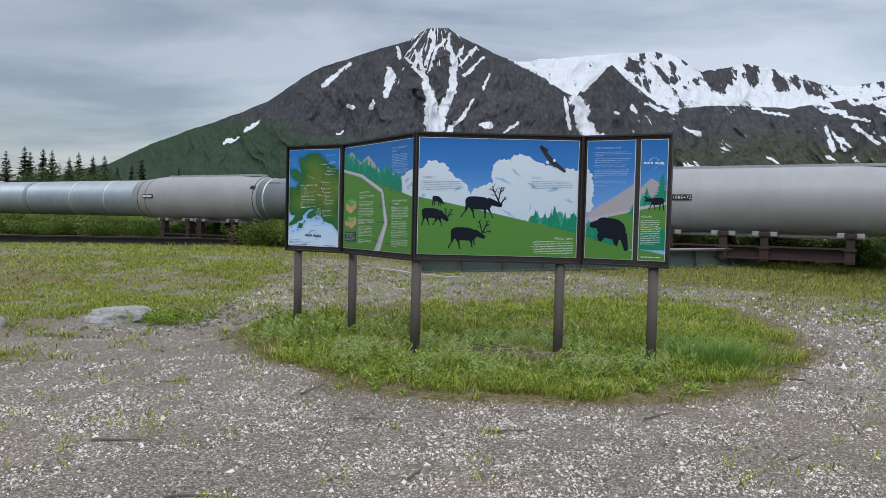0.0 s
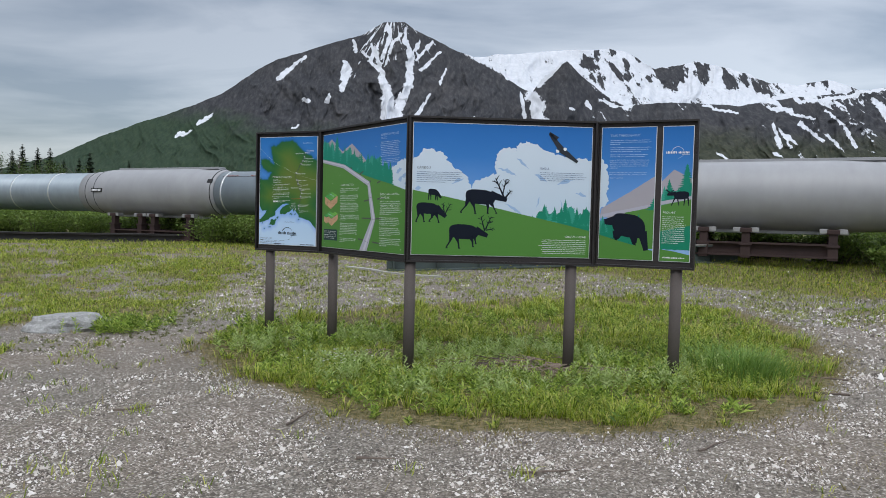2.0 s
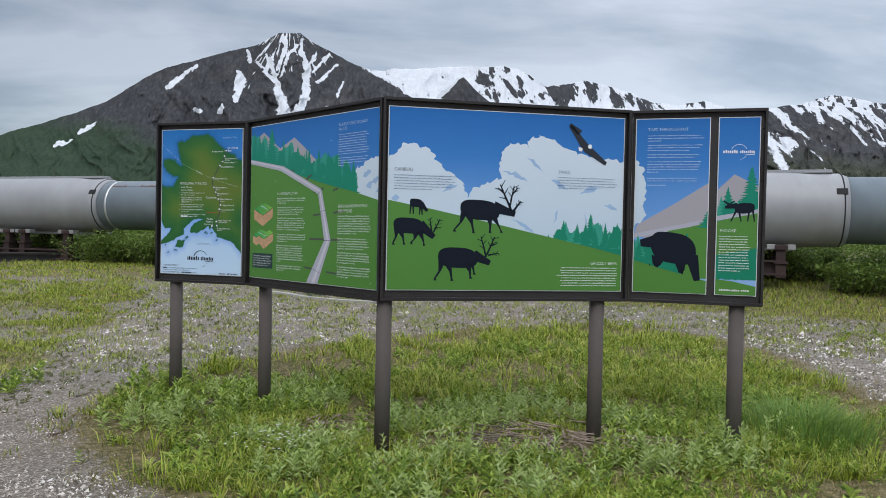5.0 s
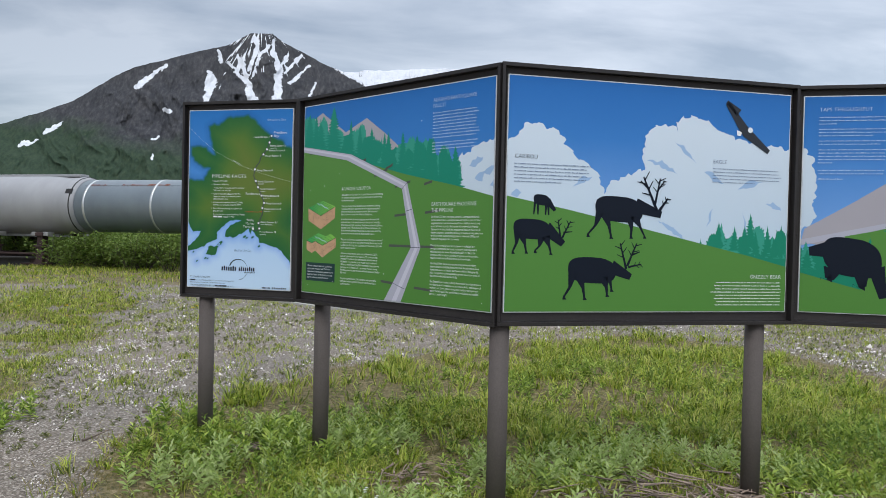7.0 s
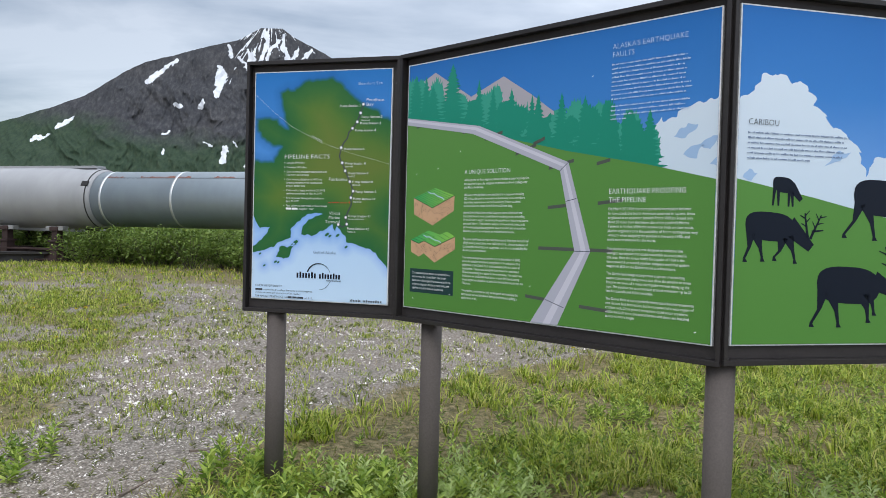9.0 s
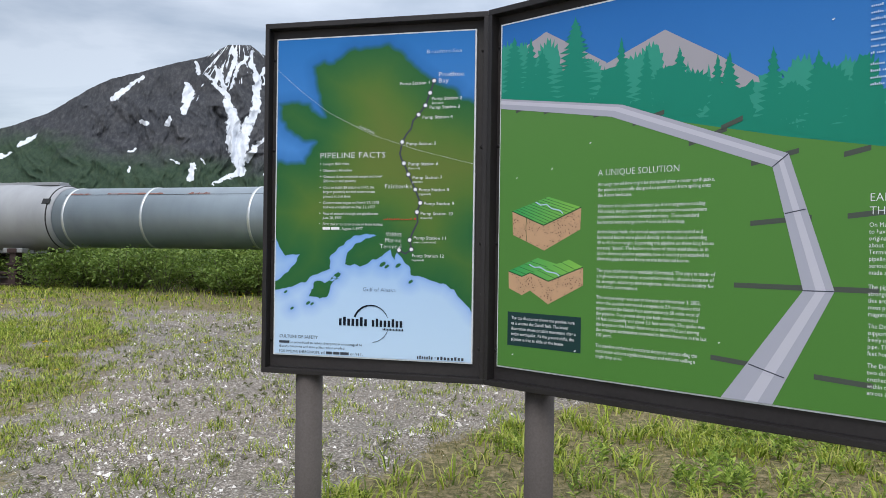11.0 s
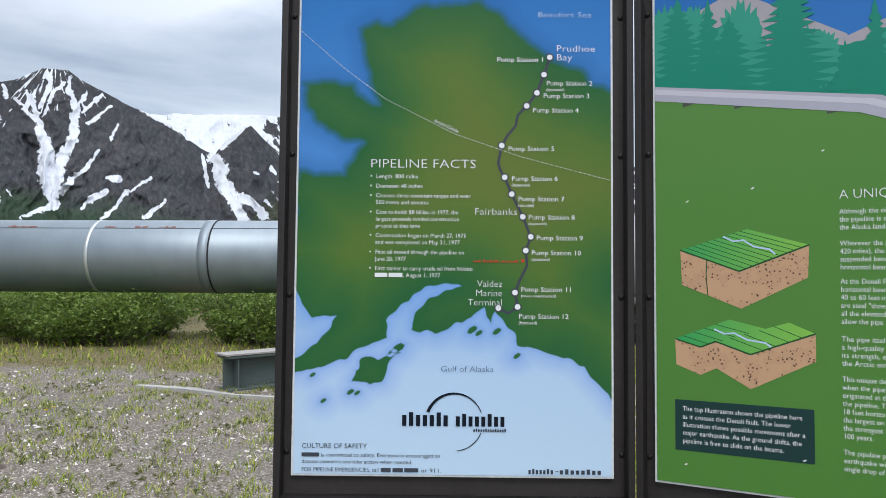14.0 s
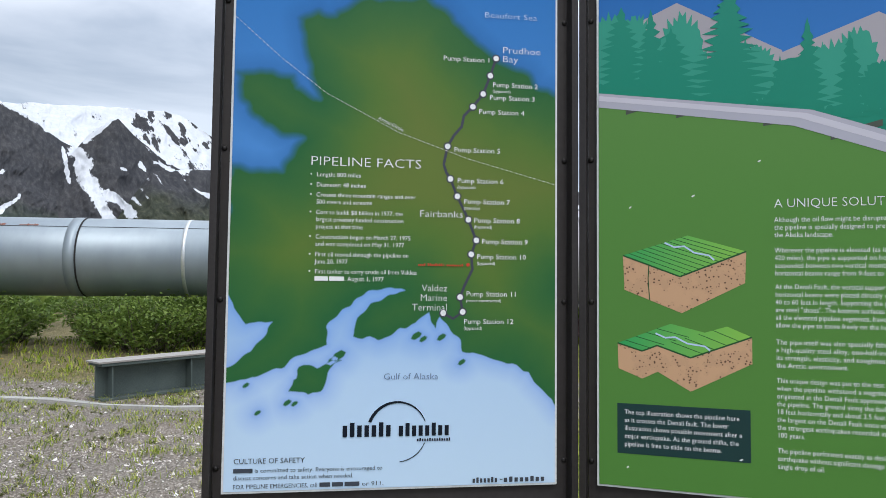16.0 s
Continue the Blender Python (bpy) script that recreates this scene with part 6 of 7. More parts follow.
def leaves(at, way, length, width, fold=0.25):
    """Pointed leaves, each folded along its rib."""
    n = len(at)
    way = way / np.linalg.norm(way, axis=1, keepdims=True)
    side = np.cross(way, np.array([0, 0, 1.0]) + rng.normal(0, 0.35, (n, 3)))
    side /= np.linalg.norm(side, axis=1, keepdims=True) + 1e-9
    up = np.cross(side, way)
    L, W = length[:, None], width[:, None]
    droop = np.array([0, 0, -1.0]) * L * 0.12
    m = at + way * L * 0.45
    tip = at + way * L + droop
    l, r = m + side * W * 0.5 + up * W * fold, m - side * W * 0.5 + up * W * fold
    v = np.stack([at, r, tip, l], 1).reshape(-1, 3)
    k = np.arange(n)[:, None] * 4
    flat = np.concatenate([k + np.array([0, 1, 2]), k + np.array([0, 2, 3])], 1).ravel()
    return v, flat, np.tile([3, 3], n)


def rosettes(x, y, tall, count, leaf, slim):
    """Leafy stems: leaves set round a short stem from its foot to its top."""
    n = len(x)
    z = ground_mesh_z(x, y)
    i = np.repeat(np.arange(n), count)
    t = np.tile(np.linspace(0.12, 1.0, count), n)
    a = np.tile(np.arange(count) * 2.4, n) + rng.uniform(0, 6.3, n)[i] + rng.normal(0, 0.3, n * count)
    tilt = np.stack([rng.normal(0, 0.22, n), rng.normal(0, 0.22, n)], 1)[i]
    h = tall[i] * t
    at = np.stack([x[i] + tilt[:, 0] * h, y[i] + tilt[:, 1] * h, z[i] + h], 1)
    rise = 0.25 + 0.9 * t + rng.normal(0, 0.2, n * count)
    way = np.stack([np.cos(a), np.sin(a), rise], 1)
    size = leaf[i] * rng.uniform(0.7, 1.2, n * count) * (1.1 - 0.35 * t)
    return leaves(at, way, size, size * slim)


def inside(x, y):
    return inside_mound(x, y)


def clumpy(x, y):
    """Blades stand in tufts a hand wide."""
    return step(0.40, 0.58, fractal(x * 7, y * 7, 3, 0.6)) * 0.8 + 0.2


def heap(x, y):
    """Where dead stems lie and little grows."""
    got = np.zeros(np.shape(x))
    for cx, cy, size in ((0.72, 0.03, 0.28), (1.22, 0.06, 0.40), (1.80, -0.1, 0.22), (-0.37, 0.66, 0.26), (-1.1, 1.3, 0.18), (0.3, 0.2, 0.18), (0.35, 1.3, 0.2)):
        got = np.maximum(got, np.exp(-(((x - cx) / size) ** 2 + ((y - cy + 0.06) / (size * 0.9)) ** 2) ** 2))
    return 0.95 * got


def tufts(count, x0, x1, y0, y1, weight, each, spread):
    """Blades in tufts that lean outwards: places, the way out, and each tuft's size."""
    cx, cy = scatter(count, x0, x1, y0, y1, weight)
    size = rng.gamma(3.0, 0.25, len(cx)) + 0.35
    i = np.repeat(np.arange(len(cx)), each)
    a, r = rng.uniform(0, 2 * math.pi, len(i)), np.abs(rng.normal(0, spread, len(i))) * size[i]
    return cx[i] + np.cos(a) * r, cy[i] + np.sin(a) * r, a, size[i]


# low grass of the mound, in tufts, thin and yellowed in places
lush = lambda x, y: step(0.44, 0.60, fractal(x * 1.5 + 7, y * 1.5, 4, 0.6)) * (0.35 + 0.65 * step(3.7, 2.6, x - 0.35 * y))
hump = lambda x, y: step(-0.08, 0.50, inside(x, y) + 0.7 * (fractal(x * 1.8, y * 1.8, 4) - 0.5)) * (0.10 + 0.85 * lush(x, y)) * (1 - heap(x, y))
x, y, out, size = tufts(8800, -2.3, 5.0, -2.3, 1.8, hump, 26, 0.035)
stuff("mound_grass", mesh_from("mound_grass", *blades(x, y, rng.uniform(0.03, 0.085, len(x)) * (0.35 + 0.75 * size) * (0.6 + 1.1 * fractal(x * 1.1 + 31, y * 1.1, 3)), rng.uniform(0.005, 0.010, len(x)), rng.uniform(0.4, 1.3, len(x)), out), MAT_GRASS), "fresh green grass growing on the low mound", "grass")
x, y, out, size = tufts(5500, -2.3, 5.0, 1.6, 5.6, hump, 16, 0.05)
stuff("mound_grass", mesh_from("mound_grass", *blades(x, y, rng.uniform(0.05, 0.13, len(x)) * (0.5 + 0.5 * size), rng.uniform(0.008, 0.014, len(x)), rng.uniform(0.4, 1.2, len(x)), out), MAT_GRASS), "fresh green grass growing on the low mound", "grass")
x, y = scatter(80000, -2.4, 5.0, -2.4, 5.6, lambda x, y: step(-0.35, 0.05, inside(x, y) + 0.6 * (fractal(x * 2.2, y * 2.2, 4) - 0.5)) * np.clip(1.0 - lush(x, y) + 0.6 * step(0.45, 0.0, inside(x, y)), 0.08, 1) * np.where(y > 2, 0.5, 1.0))
stuff("mound_straw", mesh_from("mound_straw", *blades(x, y, rng.uniform(0.02, 0.07, len(x)), rng.uniform(0.003, 0.006, len(x)), rng.uniform(0.8, 1.6, len(x))), MAT_DRY), "dry yellow grass stalks among green grass on the mound", "dry grass")
# tall grass clump beside the outer post
x, y = scatter(9000, 2.3, 3.6, -0.9, 0.9, lambda x, y: np.exp(-((x - 2.88) / 0.26) ** 2 - ((y - 0.0) / 0.34) ** 2))
stuff("tall_grass", mesh_from("tall_grass", *blades(x, y, rng.uniform(0.16, 0.32, len(x)), rng.uniform(0.005, 0.009, len(x)), rng.uniform(0.35, 0.9, len(x)), np.arctan2(y, x - 2.88)), MAT_BLUEGRASS), "clump of tall drooping blue-green grass beside the post", "grass")
# patchy grass on the level ground
left = lambda x, y: np.clip((green_at(x, y) - 0.25) * 1.5, 0, 1) * (inside(x, y) < 0)
x, y, out, size = tufts(15000, -9, -1.6, -3, 11, lambda x, y: left(x, y) * (0.10 + 0.90 * step(0.42, 0.60, fractal(x * 1.1 + 4, y * 1.1, 4, 0.6))) * np.where(x > -6, 1.0, 0.6), 15, 0.055)
stuff("meadow_grass", mesh_from("meadow_grass", *blades(x, y, rng.uniform(0.025, 0.085, len(x)) * (0.5 + 0.5 * size), rng.uniform(0.006, 0.012, len(x)), rng.uniform(0.4, 1.3, len(x)), out), MAT_GRASS), "thin patchy green grass on the gravel ground", "grass")
x, y = scatter(105000, -9, 11, -4, 12, lambda x, y: (np.clip((green_at(x, y) - 0.12) * 1.3, 0, 0.9) + 0.4 * step(0.58, 0.70, fractal(x * 2.3, y * 2.3, 4)) * step(0, 3, y)) * clumpy(x + 3, y) * (inside(x, y) < 0.1))
stuff("dry_meadow_grass", mesh_from("dry_meadow_grass", *blades(x, y, rng.uniform(0.02, 0.09, len(x)), rng.uniform(0.004, 0.008, len(x)), rng.uniform(0.5, 1.4, len(x))), MAT_DRY), "short yellowed grass in patches on the gravel", "dry grass")
x, y = scatter(42000, 4.2, 13, -2, 14, lambda x, y: left(x, y) * clumpy(x, y))
stuff("meadow_grass", mesh_from("meadow_grass", *blades(x, y, rng.uniform(0.03, 0.13, len(x)), rng.uniform(0.006, 0.012, len(x)), rng.uniform(0.3, 1.1, len(x))), MAT_GRASS), "thin patchy green grass on the gravel ground", "grass")
# rougher meadow farther off
x, y = scatter(150000, -20, -3, 8, 19, lambda x, y: (pipe_y(x) - y > 0) * np.clip(0.15 + 2.4 * (fractal(x * 0.7 + 5, y * 1.3, 5, 0.6) - 0.42), 0, 1) * clumpy(x * 0.6, y * 0.6) * step(-2, -4.5, x))
stuff("meadow_grass", mesh_from("meadow_grass", *blades(x, y, rng.uniform(0.03, 0.13, len(x)), rng.uniform(0.010, 0.020, len(x)), rng.uniform(0.4, 1.3, len(x))), MAT_GRASS), "thin patchy green grass on the gravel ground", "grass")
# grass strip before the pipeline
front = lambda x, y: (pipe_y(x) - y) / 1.153
x, y = scatter(62000, -24, 16, 4, 30, lambda x, y: step(4.2, 2.2, front(x, y) + 1.5 * (fractal(x * 0.8, y * 0.8, 3) - 0.5)) * step(-2.5, -1.5, front(x, y)))
stuff("verge_grass", mesh_from("verge_grass", *blades(x, y, rng.uniform(0.04, 0.17, len(x)), rng.uniform(0.012, 0.024, len(x)), rng.uniform(0.3, 0.9, len(x))), MAT_GRASS), "rank green grass along the foot of the pipeline", "grass")
# small tufts in the open gravel
cx, cy = rng.uniform(-7, 10, 8200), rng.uniform(-5.5, 11, 8200)
keep = (inside(cx, cy) < -0.1) & ((cy > 2.5) | (rng.random(8200) < 0.10))
cx, cy = cx[keep], cy[keep]
i = np.repeat(np.arange(len(cx)), 16)
x, y = cx[i] + rng.normal(0, 0.045, len(i)), cy[i] + rng.normal(0, 0.045, len(i))
stuff("gravel_tufts", mesh_from("gravel_tufts", *blades(x, y, rng.uniform(0.02, 0.10, len(x)), rng.uniform(0.004, 0.008, len(x)), rng.uniform(0.4, 1.2, len(x))), MAT_GRASS), "small green tufts scattered in bare gravel", "grass tufts")

for cx, cy, sx, sy in ((-2.9, -4.0, 0.8, 0.5), (3.3, -3.6, 0.7, 0.6), (-3.6, -2.6, 0.8, 0.5), (4.2, -2.2, 0.6, 0.6)):
    x, y, out, size = tufts(1200, cx - 2.2 * sx, cx + 2.2 * sx, cy - 2 * sy, cy + 2 * sy, lambda x, y: np.exp(-((x - cx) / sx) ** 2 - ((y - cy) / sy) ** 2) * step(0.42, 0.58, fractal(x * 3, y * 3, 3)), 14, 0.03)
    stuff("gravel_tufts", mesh_from("gravel_tufts", *blades(x, y, rng.uniform(0.02, 0.07, len(x)), rng.uniform(0.005, 0.010, len(x)), rng.uniform(0.5, 1.4, len(x)), out), MAT_GRASS), "small green tufts scattered in bare gravel", "grass tufts")
x, y = scatter(9000, -5.0, 9.0, 1.0, 9.8, lambda x, y: (inside(x, y) < -0.1) * step(0.40, 0.55, fractal(x * 1.5 + 2, y * 1.5, 4)))
stuff("low_weeds", mesh_from("low_weeds", *rosettes(x, y, rng.uniform(0.01, 0.035, len(x)), 9, rng.uniform(0.015, 0.042, len(x)), 0.34), MAT_DULL), "small dull green weeds dotted over the gravel", "weeds")

# broad-leaved weeds
leafy_at = lambda x, y: step(-0.05, 0.25, inside(x, y) + 0.4 * (fractal(x * 1.8, y * 1.8, 4) - 0.5)) * step(0.42, 0.56, fractal(x * 4.5 + 50, y * 4.5, 3, 0.6)) * (0.25 + 0.75 * step(1.6, 0.2, y)) * (0.12 + 0.88 * step(0.25, 0.85, inside(x, y))) * (1 - heap(x, y)) ** 2
x, y = scatter(12500, -2.1, 4.6, -2.0, 3.6, leafy_at)
stuff("broad_weeds", mesh_from("broad_weeds", *rosettes(x, y, rng.uniform(0.04, 0.15, len(x)) * (0.5 + fractal(x * 2.3, y * 2.3 + 9, 3)), 13, rng.uniform(0.030, 0.066, len(x)), 0.33), MAT_WEED), "leafy green weeds among the grass of the mound", "weeds")
x, y = scatter(1100, -1.6, 3.6, -1.7, 1.4, lambda x, y: step(0.1, 0.4, inside(x, y)) * step(0.45, 0.6, fractal(x * 1.3 + 5, y * 1.3, 3)) * (0.3 + 0.7 * step(0.3, -0.3, y)) * (1 - heap(x, y)))
stuff("dandelion_leaves", mesh_from("dandelion_leaves", *rosettes(x, y, rng.uniform(0.02, 0.05, len(x)), 9, rng.uniform(0.06, 0.11, len(x)), 0.28), MAT_WEED), "rosettes of long toothed green leaves on the mound", "weeds")
spots = [(-0.5, 1.45), (-0.35, 1.25), (-0.62, 1.3), (-1.05, 1.5), (0.6, 0.62), (0.42, 0.42), (0.9, 0.5), (1.25, 0.75), (1.5, 0.5), (0.15, -0.35), (0.95, -0.35), (1.35, -0.4), (1.95, -0.25), (2.1, -0.5), (0.45, -0.3), (1.7, 0.3), (-0.35, 0.1), (-0.75, 0.35), (0.1, 0.6), (2.35, -0.05), (-0.95, 1.15), (-1.25, 1.0), (-1.45, 0.7), (0.75, -0.15), (1.1, -0.05), (0.0, -0.75), (0.7, -0.8), (-0.55, -0.35), (1.55, -0.6)]
i = np.repeat(np.arange(len(spots)), 26)
x, y = np.array([s[0] for s in spots])[i] + rng.normal(0, 0.13, len(i)), np.array([s[1] for s in spots])[i] + rng.normal(0, 0.10, len(i))
keep = heap(x, y) < 0.2
x, y = x[keep], y[keep]
stuff("pale_willow_sprigs", mesh_from("pale_willow_sprigs", *rosettes(x, y, rng.uniform(0.06, 0.20, len(x)), 17, rng.uniform(0.04, 0.072, len(x)), 0.30), MAT_SAGE), "low willow sprigs with pale grey-green leaves on the mound", "willow sprigs")
spots = [(-1.35, 1.55), (-1.1, 1.3), (-1.55, 1.25), (-0.85, 1.5), (1.75, 0.0), (2.0, 0.3), (0.95, 2.6), (1.8, 3.2), (-1.6, 1.75), (2.9, 0.9), (-3.25, 2.35), (-3.05, 2.45), (-3.3, 2.1), (-3.0, 2.2), (-0.2, 1.5), (-0.9, 1.0)]
i = np.repeat(np.arange(len(spots)), 26)
x, y = np.array([s[0] for s in spots])[i] + rng.normal(0, 0.16, len(i)), np.array([s[1] for s in spots])[i] + rng.normal(0, 0.13, len(i))
stuff("tall_weeds", mesh_from("tall_weeds", *rosettes(x, y, rng.uniform(0.06, 0.19, len(x)), 18, rng.uniform(0.04, 0.08, len(x)), 0.34), MAT_WEED), "bushy green weeds round the posts and the boulder", "weeds")
x, y = scatter(900, -9, 12, -2, 13, lambda x, y: np.clip(green_at(x, y) - 0.2, 0, 1) * (inside(x, y) < 0))
stuff("low_weeds", mesh_from("low_weeds", *rosettes(x, y, rng.uniform(0.03, 0.10, len(x)), 12, rng.uniform(0.04, 0.08, len(x)), 0.32), MAT_WEED), "low leafy weeds scattered in thin grass", "weeds")


def flower_heads(x, y, tall, size, material, name, label):
    n, k = len(x), 9
    z = ground_mesh_z(x, y) + tall
    i = np.repeat(np.arange(n), k)
    a = np.tile(np.arange(k) * 2 * math.pi / k, n)
    at = np.stack([x[i], y[i], z[i]], 1)
    way = np.stack([np.cos(a), np.sin(a), np.full(n * k, 0.5)], 1)
    return stuff(name, mesh_from(name, *leaves(at, way, np.full(n * k, size), np.full(n * k, size * 0.7)), material), label, "flowers")


x, y = scatter(700, -10, 10, 3.0, 14, lambda x, y: np.clip(green_at(x, y) * 0.9 + 0.08, 0, 1) * (front(x, y) > 0.8) * (inside(x, y) < 0) * step(0.45, 0.62, fractal(x * 0.5, y * 0.5 + 20, 3)))
flower_heads(x, y, rng.uniform(0.06, 0.16, len(x)), 0.024, MAT_YELLOW, "dandelions", "yellow dandelions dotted over the thin grass")
x, y = -0.6 + rng.normal(0, 0.14, 46), -0.05 + rng.normal(0, 0.10, 46)
flower_heads(x, y, rng.uniform(0.10, 0.20, 46), 0.011, MAT_WHITE_FLOWER, "white_flowers", "tiny white flowers among the weeds of the mound")

# loose stones
CHIP = np.array([[1, 0, -0.4], [0, 1, -0.4], [-1, 0, -0.4], [0, -1, -0.4], [0.1, 0.05, 1]], float)
CHIP_FACES = np.array([0, 1, 4, 1, 2, 4, 2, 3, 4, 3, 0, 4])


def pebbles(x, y, size, lift=0.25):
    """Angular chips, each a skewed four-sided cap that sits in the ground."""
    n = len(x)
    a = rng.uniform(0, 2 * math.pi, n)
    shape = CHIP[None] * rng.uniform(0.7, 1.3, (n, 5, 1)) * np.stack([size, size * rng.uniform(0.6, 1, n), size * rng.uniform(0.4, 0.8, n)], 1)[:, None, :]
    shape = shape + rng.normal(0, 0.14, (n, 5, 3)) * size[:, None, None]
    shape[:, 4, :2] += rng.normal(0, 0.3, (n, 2)) * size[:, None]
    c, s = np.cos(a)[:, None], np.sin(a)[:, None]
    v = np.stack([shape[..., 0] * c - shape[..., 1] * s, shape[..., 0] * s + shape[..., 1] * c, shape[..., 2]], -1)
    v += np.stack([x, y, ground_z(x, y) + size * lift - 0.003], 1)[:, None, :]
    flat = (np.arange(n)[:, None] * 5 + CHIP_FACES[None]).ravel()
    return v.reshape(-1, 3), flat, np.full(n * 4, 3)


stony = lambda x, y: np.clip(1.15 - 1.4 * green_at(x, y), 0.03, 1) * (inside(x, y) < 0.15) * (0.55 + 0.45 * step(0.36, 0.56, fractal(x * 0.9 + 21, y * 0.9, 4, 0.6)))
x, y = scatter(300000, -4.6, 5.2, -5.0, -0.2, lambda x, y: stony(x, y) * (np.abs(x - 0.2) < (y + 6.9) * 0.68 + 0.4))
stuff("gravel", mesh_from("gravel", *pebbles(x, y, rng.gamma(1.3, 0.0023, len(x)) + 0.0032), MAT_PEBBLE), "loose pale grey gravel and chips on the ground", "gravel")
x, y = scatter(90000, -4.5, 0.5, -0.2, 7.0, stony)
stuff("gravel", mesh_from("gravel", *pebbles(x, y, rng.gamma(1.4, 0.0017, len(x)) + 0.0030), MAT_PEBBLE), "loose pale grey gravel and chips on the ground", "gravel")
x, y = scatter(36000, -3, 10, 3, 12, stony)
stuff("gravel", mesh_from("gravel", *pebbles(x, y, rng.gamma(1.5, 0.004, len(x)) + 0.005), MAT_PEBBLE), "loose pale grey gravel and chips on the ground", "gravel")
x, y = scatter(26000, 3, 8, -2, 4, stony)
stuff("gravel", mesh_from("gravel", *pebbles(x, y, rng.gamma(1.6, 0.004, len(x)) + 0.0045), MAT_PEBBLE), "loose pale grey gravel and chips on the ground", "gravel")


def boulder(x, y, wide, deep, high, seed, label):
    bm = bmesh.new()
    bmesh.ops.create_icosphere(bm, subdivisions=4, radius=1)
    for v in bm.verts:
        n = noise.noise(v.co * 1.1 + Vector((seed, 0, 0))) * 0.30 + noise.noise(v.co * 3.2 + Vector((seed, 3, 0))) * 0.10 + noise.noise(v.co * 9 + Vector((seed, 3, 0))) * 0.09
        v.co *= 1 + n
        v.co.z = min(v.co.z, 0.75 + 0.2 * v.co.x * 0.5)
        v.co = Vector((v.co.x * wide / 2, v.co.y * deep / 2, v.co.z * high))
    me = bpy.data.meshes.new("boulder")
    bm.to_mesh(me)
    bm.free()
    me.materials.append(MAT_ROCK)
    ob = new("boulder", me)
    ob.matrix_world = pose(x, y, float(ground_z(x, y)) - 0.03, 0, 0, 12)
    return tagged(ob, label, "rock", "boulders")


boulder(-3.82, 2.38, 0.90, 0.62, 0.26, 4.0, "low pale grey boulder half sunk in the grass")
boulder(-5.15, 1.70, 0.42, 0.4, 0.22, 9.0, "rounded grey stone lying in the grass")


def stick(name, x, y, turn, length, thick, label, bends=5, lift=0.0, material=None):
    """A thin crooked twig: a tapering tube along a wandering line."""
    r = random.Random(int(x * 1000 + y * 77))
    bm = bmesh.new()
    loops, p, a = [], Vector((0, 0, thick + lift)), 0.0
    for k in range(bends + 1):
        w = thick * (1 - 0.75 * k / bends)
        loops.append([bm.verts.new(p + Vector((-math.sin(a) * w * math.cos(q), math.cos(a) * w * math.cos(q), w * math.sin(q)))) for q in (0, 1.26, 2.51, 3.77, 5.03)])
        a += r.uniform(-0.35, 0.35)
        p = p + Vector((math.cos(a), math.sin(a), r.uniform(-0.05, 0.08))) * (length / bends)
    for u, v in zip(loops, loops[1:]):
        for k in range(5):
            bm.faces.new((u[k], u[(k + 1) % 5], v[(k + 1) % 5], v[k]))
    bm.faces.new(loops[0][::-1])
    bm.faces.new(loops[-1])
    me = bpy.data.meshes.new(name)
    bm.to_mesh(me)
    bm.free()
    me.materials.append(material or MAT_TWIG)
    ob = new(name, me)
    ob.matrix_world = pose(x, y, float(ground_z(x, y)), 0, 0, turn)
    return tagged(ob, label, "twig", "fallen twigs")


for x, y, turn, length in ((-1.7, -2.9, 5, 0.42), (0.55, -2.55, 20, 0.34), (-0.75, -1.75, 50, 0.35), (-1.35, -0.35, 62, 0.4), (-2.0, 0.5, 40, 0.4), (-2.15, 1.6, 75, 0.5), (-2.5, 2.6, 60, 0.45), (-2.2, 3.3, 110, 0.4), (2.2, -2.95, 35, 0.22),
                           (-0.3, -2.35, 0, 0.22), (-1.0, -3.7, 30, 0.25), (3.3, -0.9, 150, 0.4), (3.6, -0.4, 170, 0.35), (-3.1, -2.2, 15, 0.3), (-1.9, -1.4, 10, 0.3), (0.1, -3.4, 70, 0.2), (1.6, -2.2, 15, 0.3), (-2.4, 0.0, 140, 0.5), (-1.9, 2.2, 20, 0.5), (2.9, -2.4, 60, 0.3)):
    stick("twig", x, y, turn, length, 0.009, "thin dead twig lying on the gravel")
r = random.Random(3)
for k in range(280):
    cx, cy, spread = ((0.72, 0.03, 0.22), (1.22, 0.03, 0.22), (1.80, -0.1, 0.15), (-0.37, 0.66, 0.20), (-1.1, 1.3, 0.16), (0.2, 0.5, 0.5))[(0, 1, 1, 0, 1, 2, 0, 3, 1, 4, 5, 3)[k % 12]]
    stick("dead_stem", cx + r.gauss(0, spread), cy + r.gauss(0, spread * 0.65), r.uniform(0, 360), r.uniform(0.08, 0.30), r.uniform(0.0035, 0.0085), "bleached dead stem in a heap on the mound", 4, r.uniform(0.01, 0.07), MAT_STEM if k % 3 else MAT_TWIG)

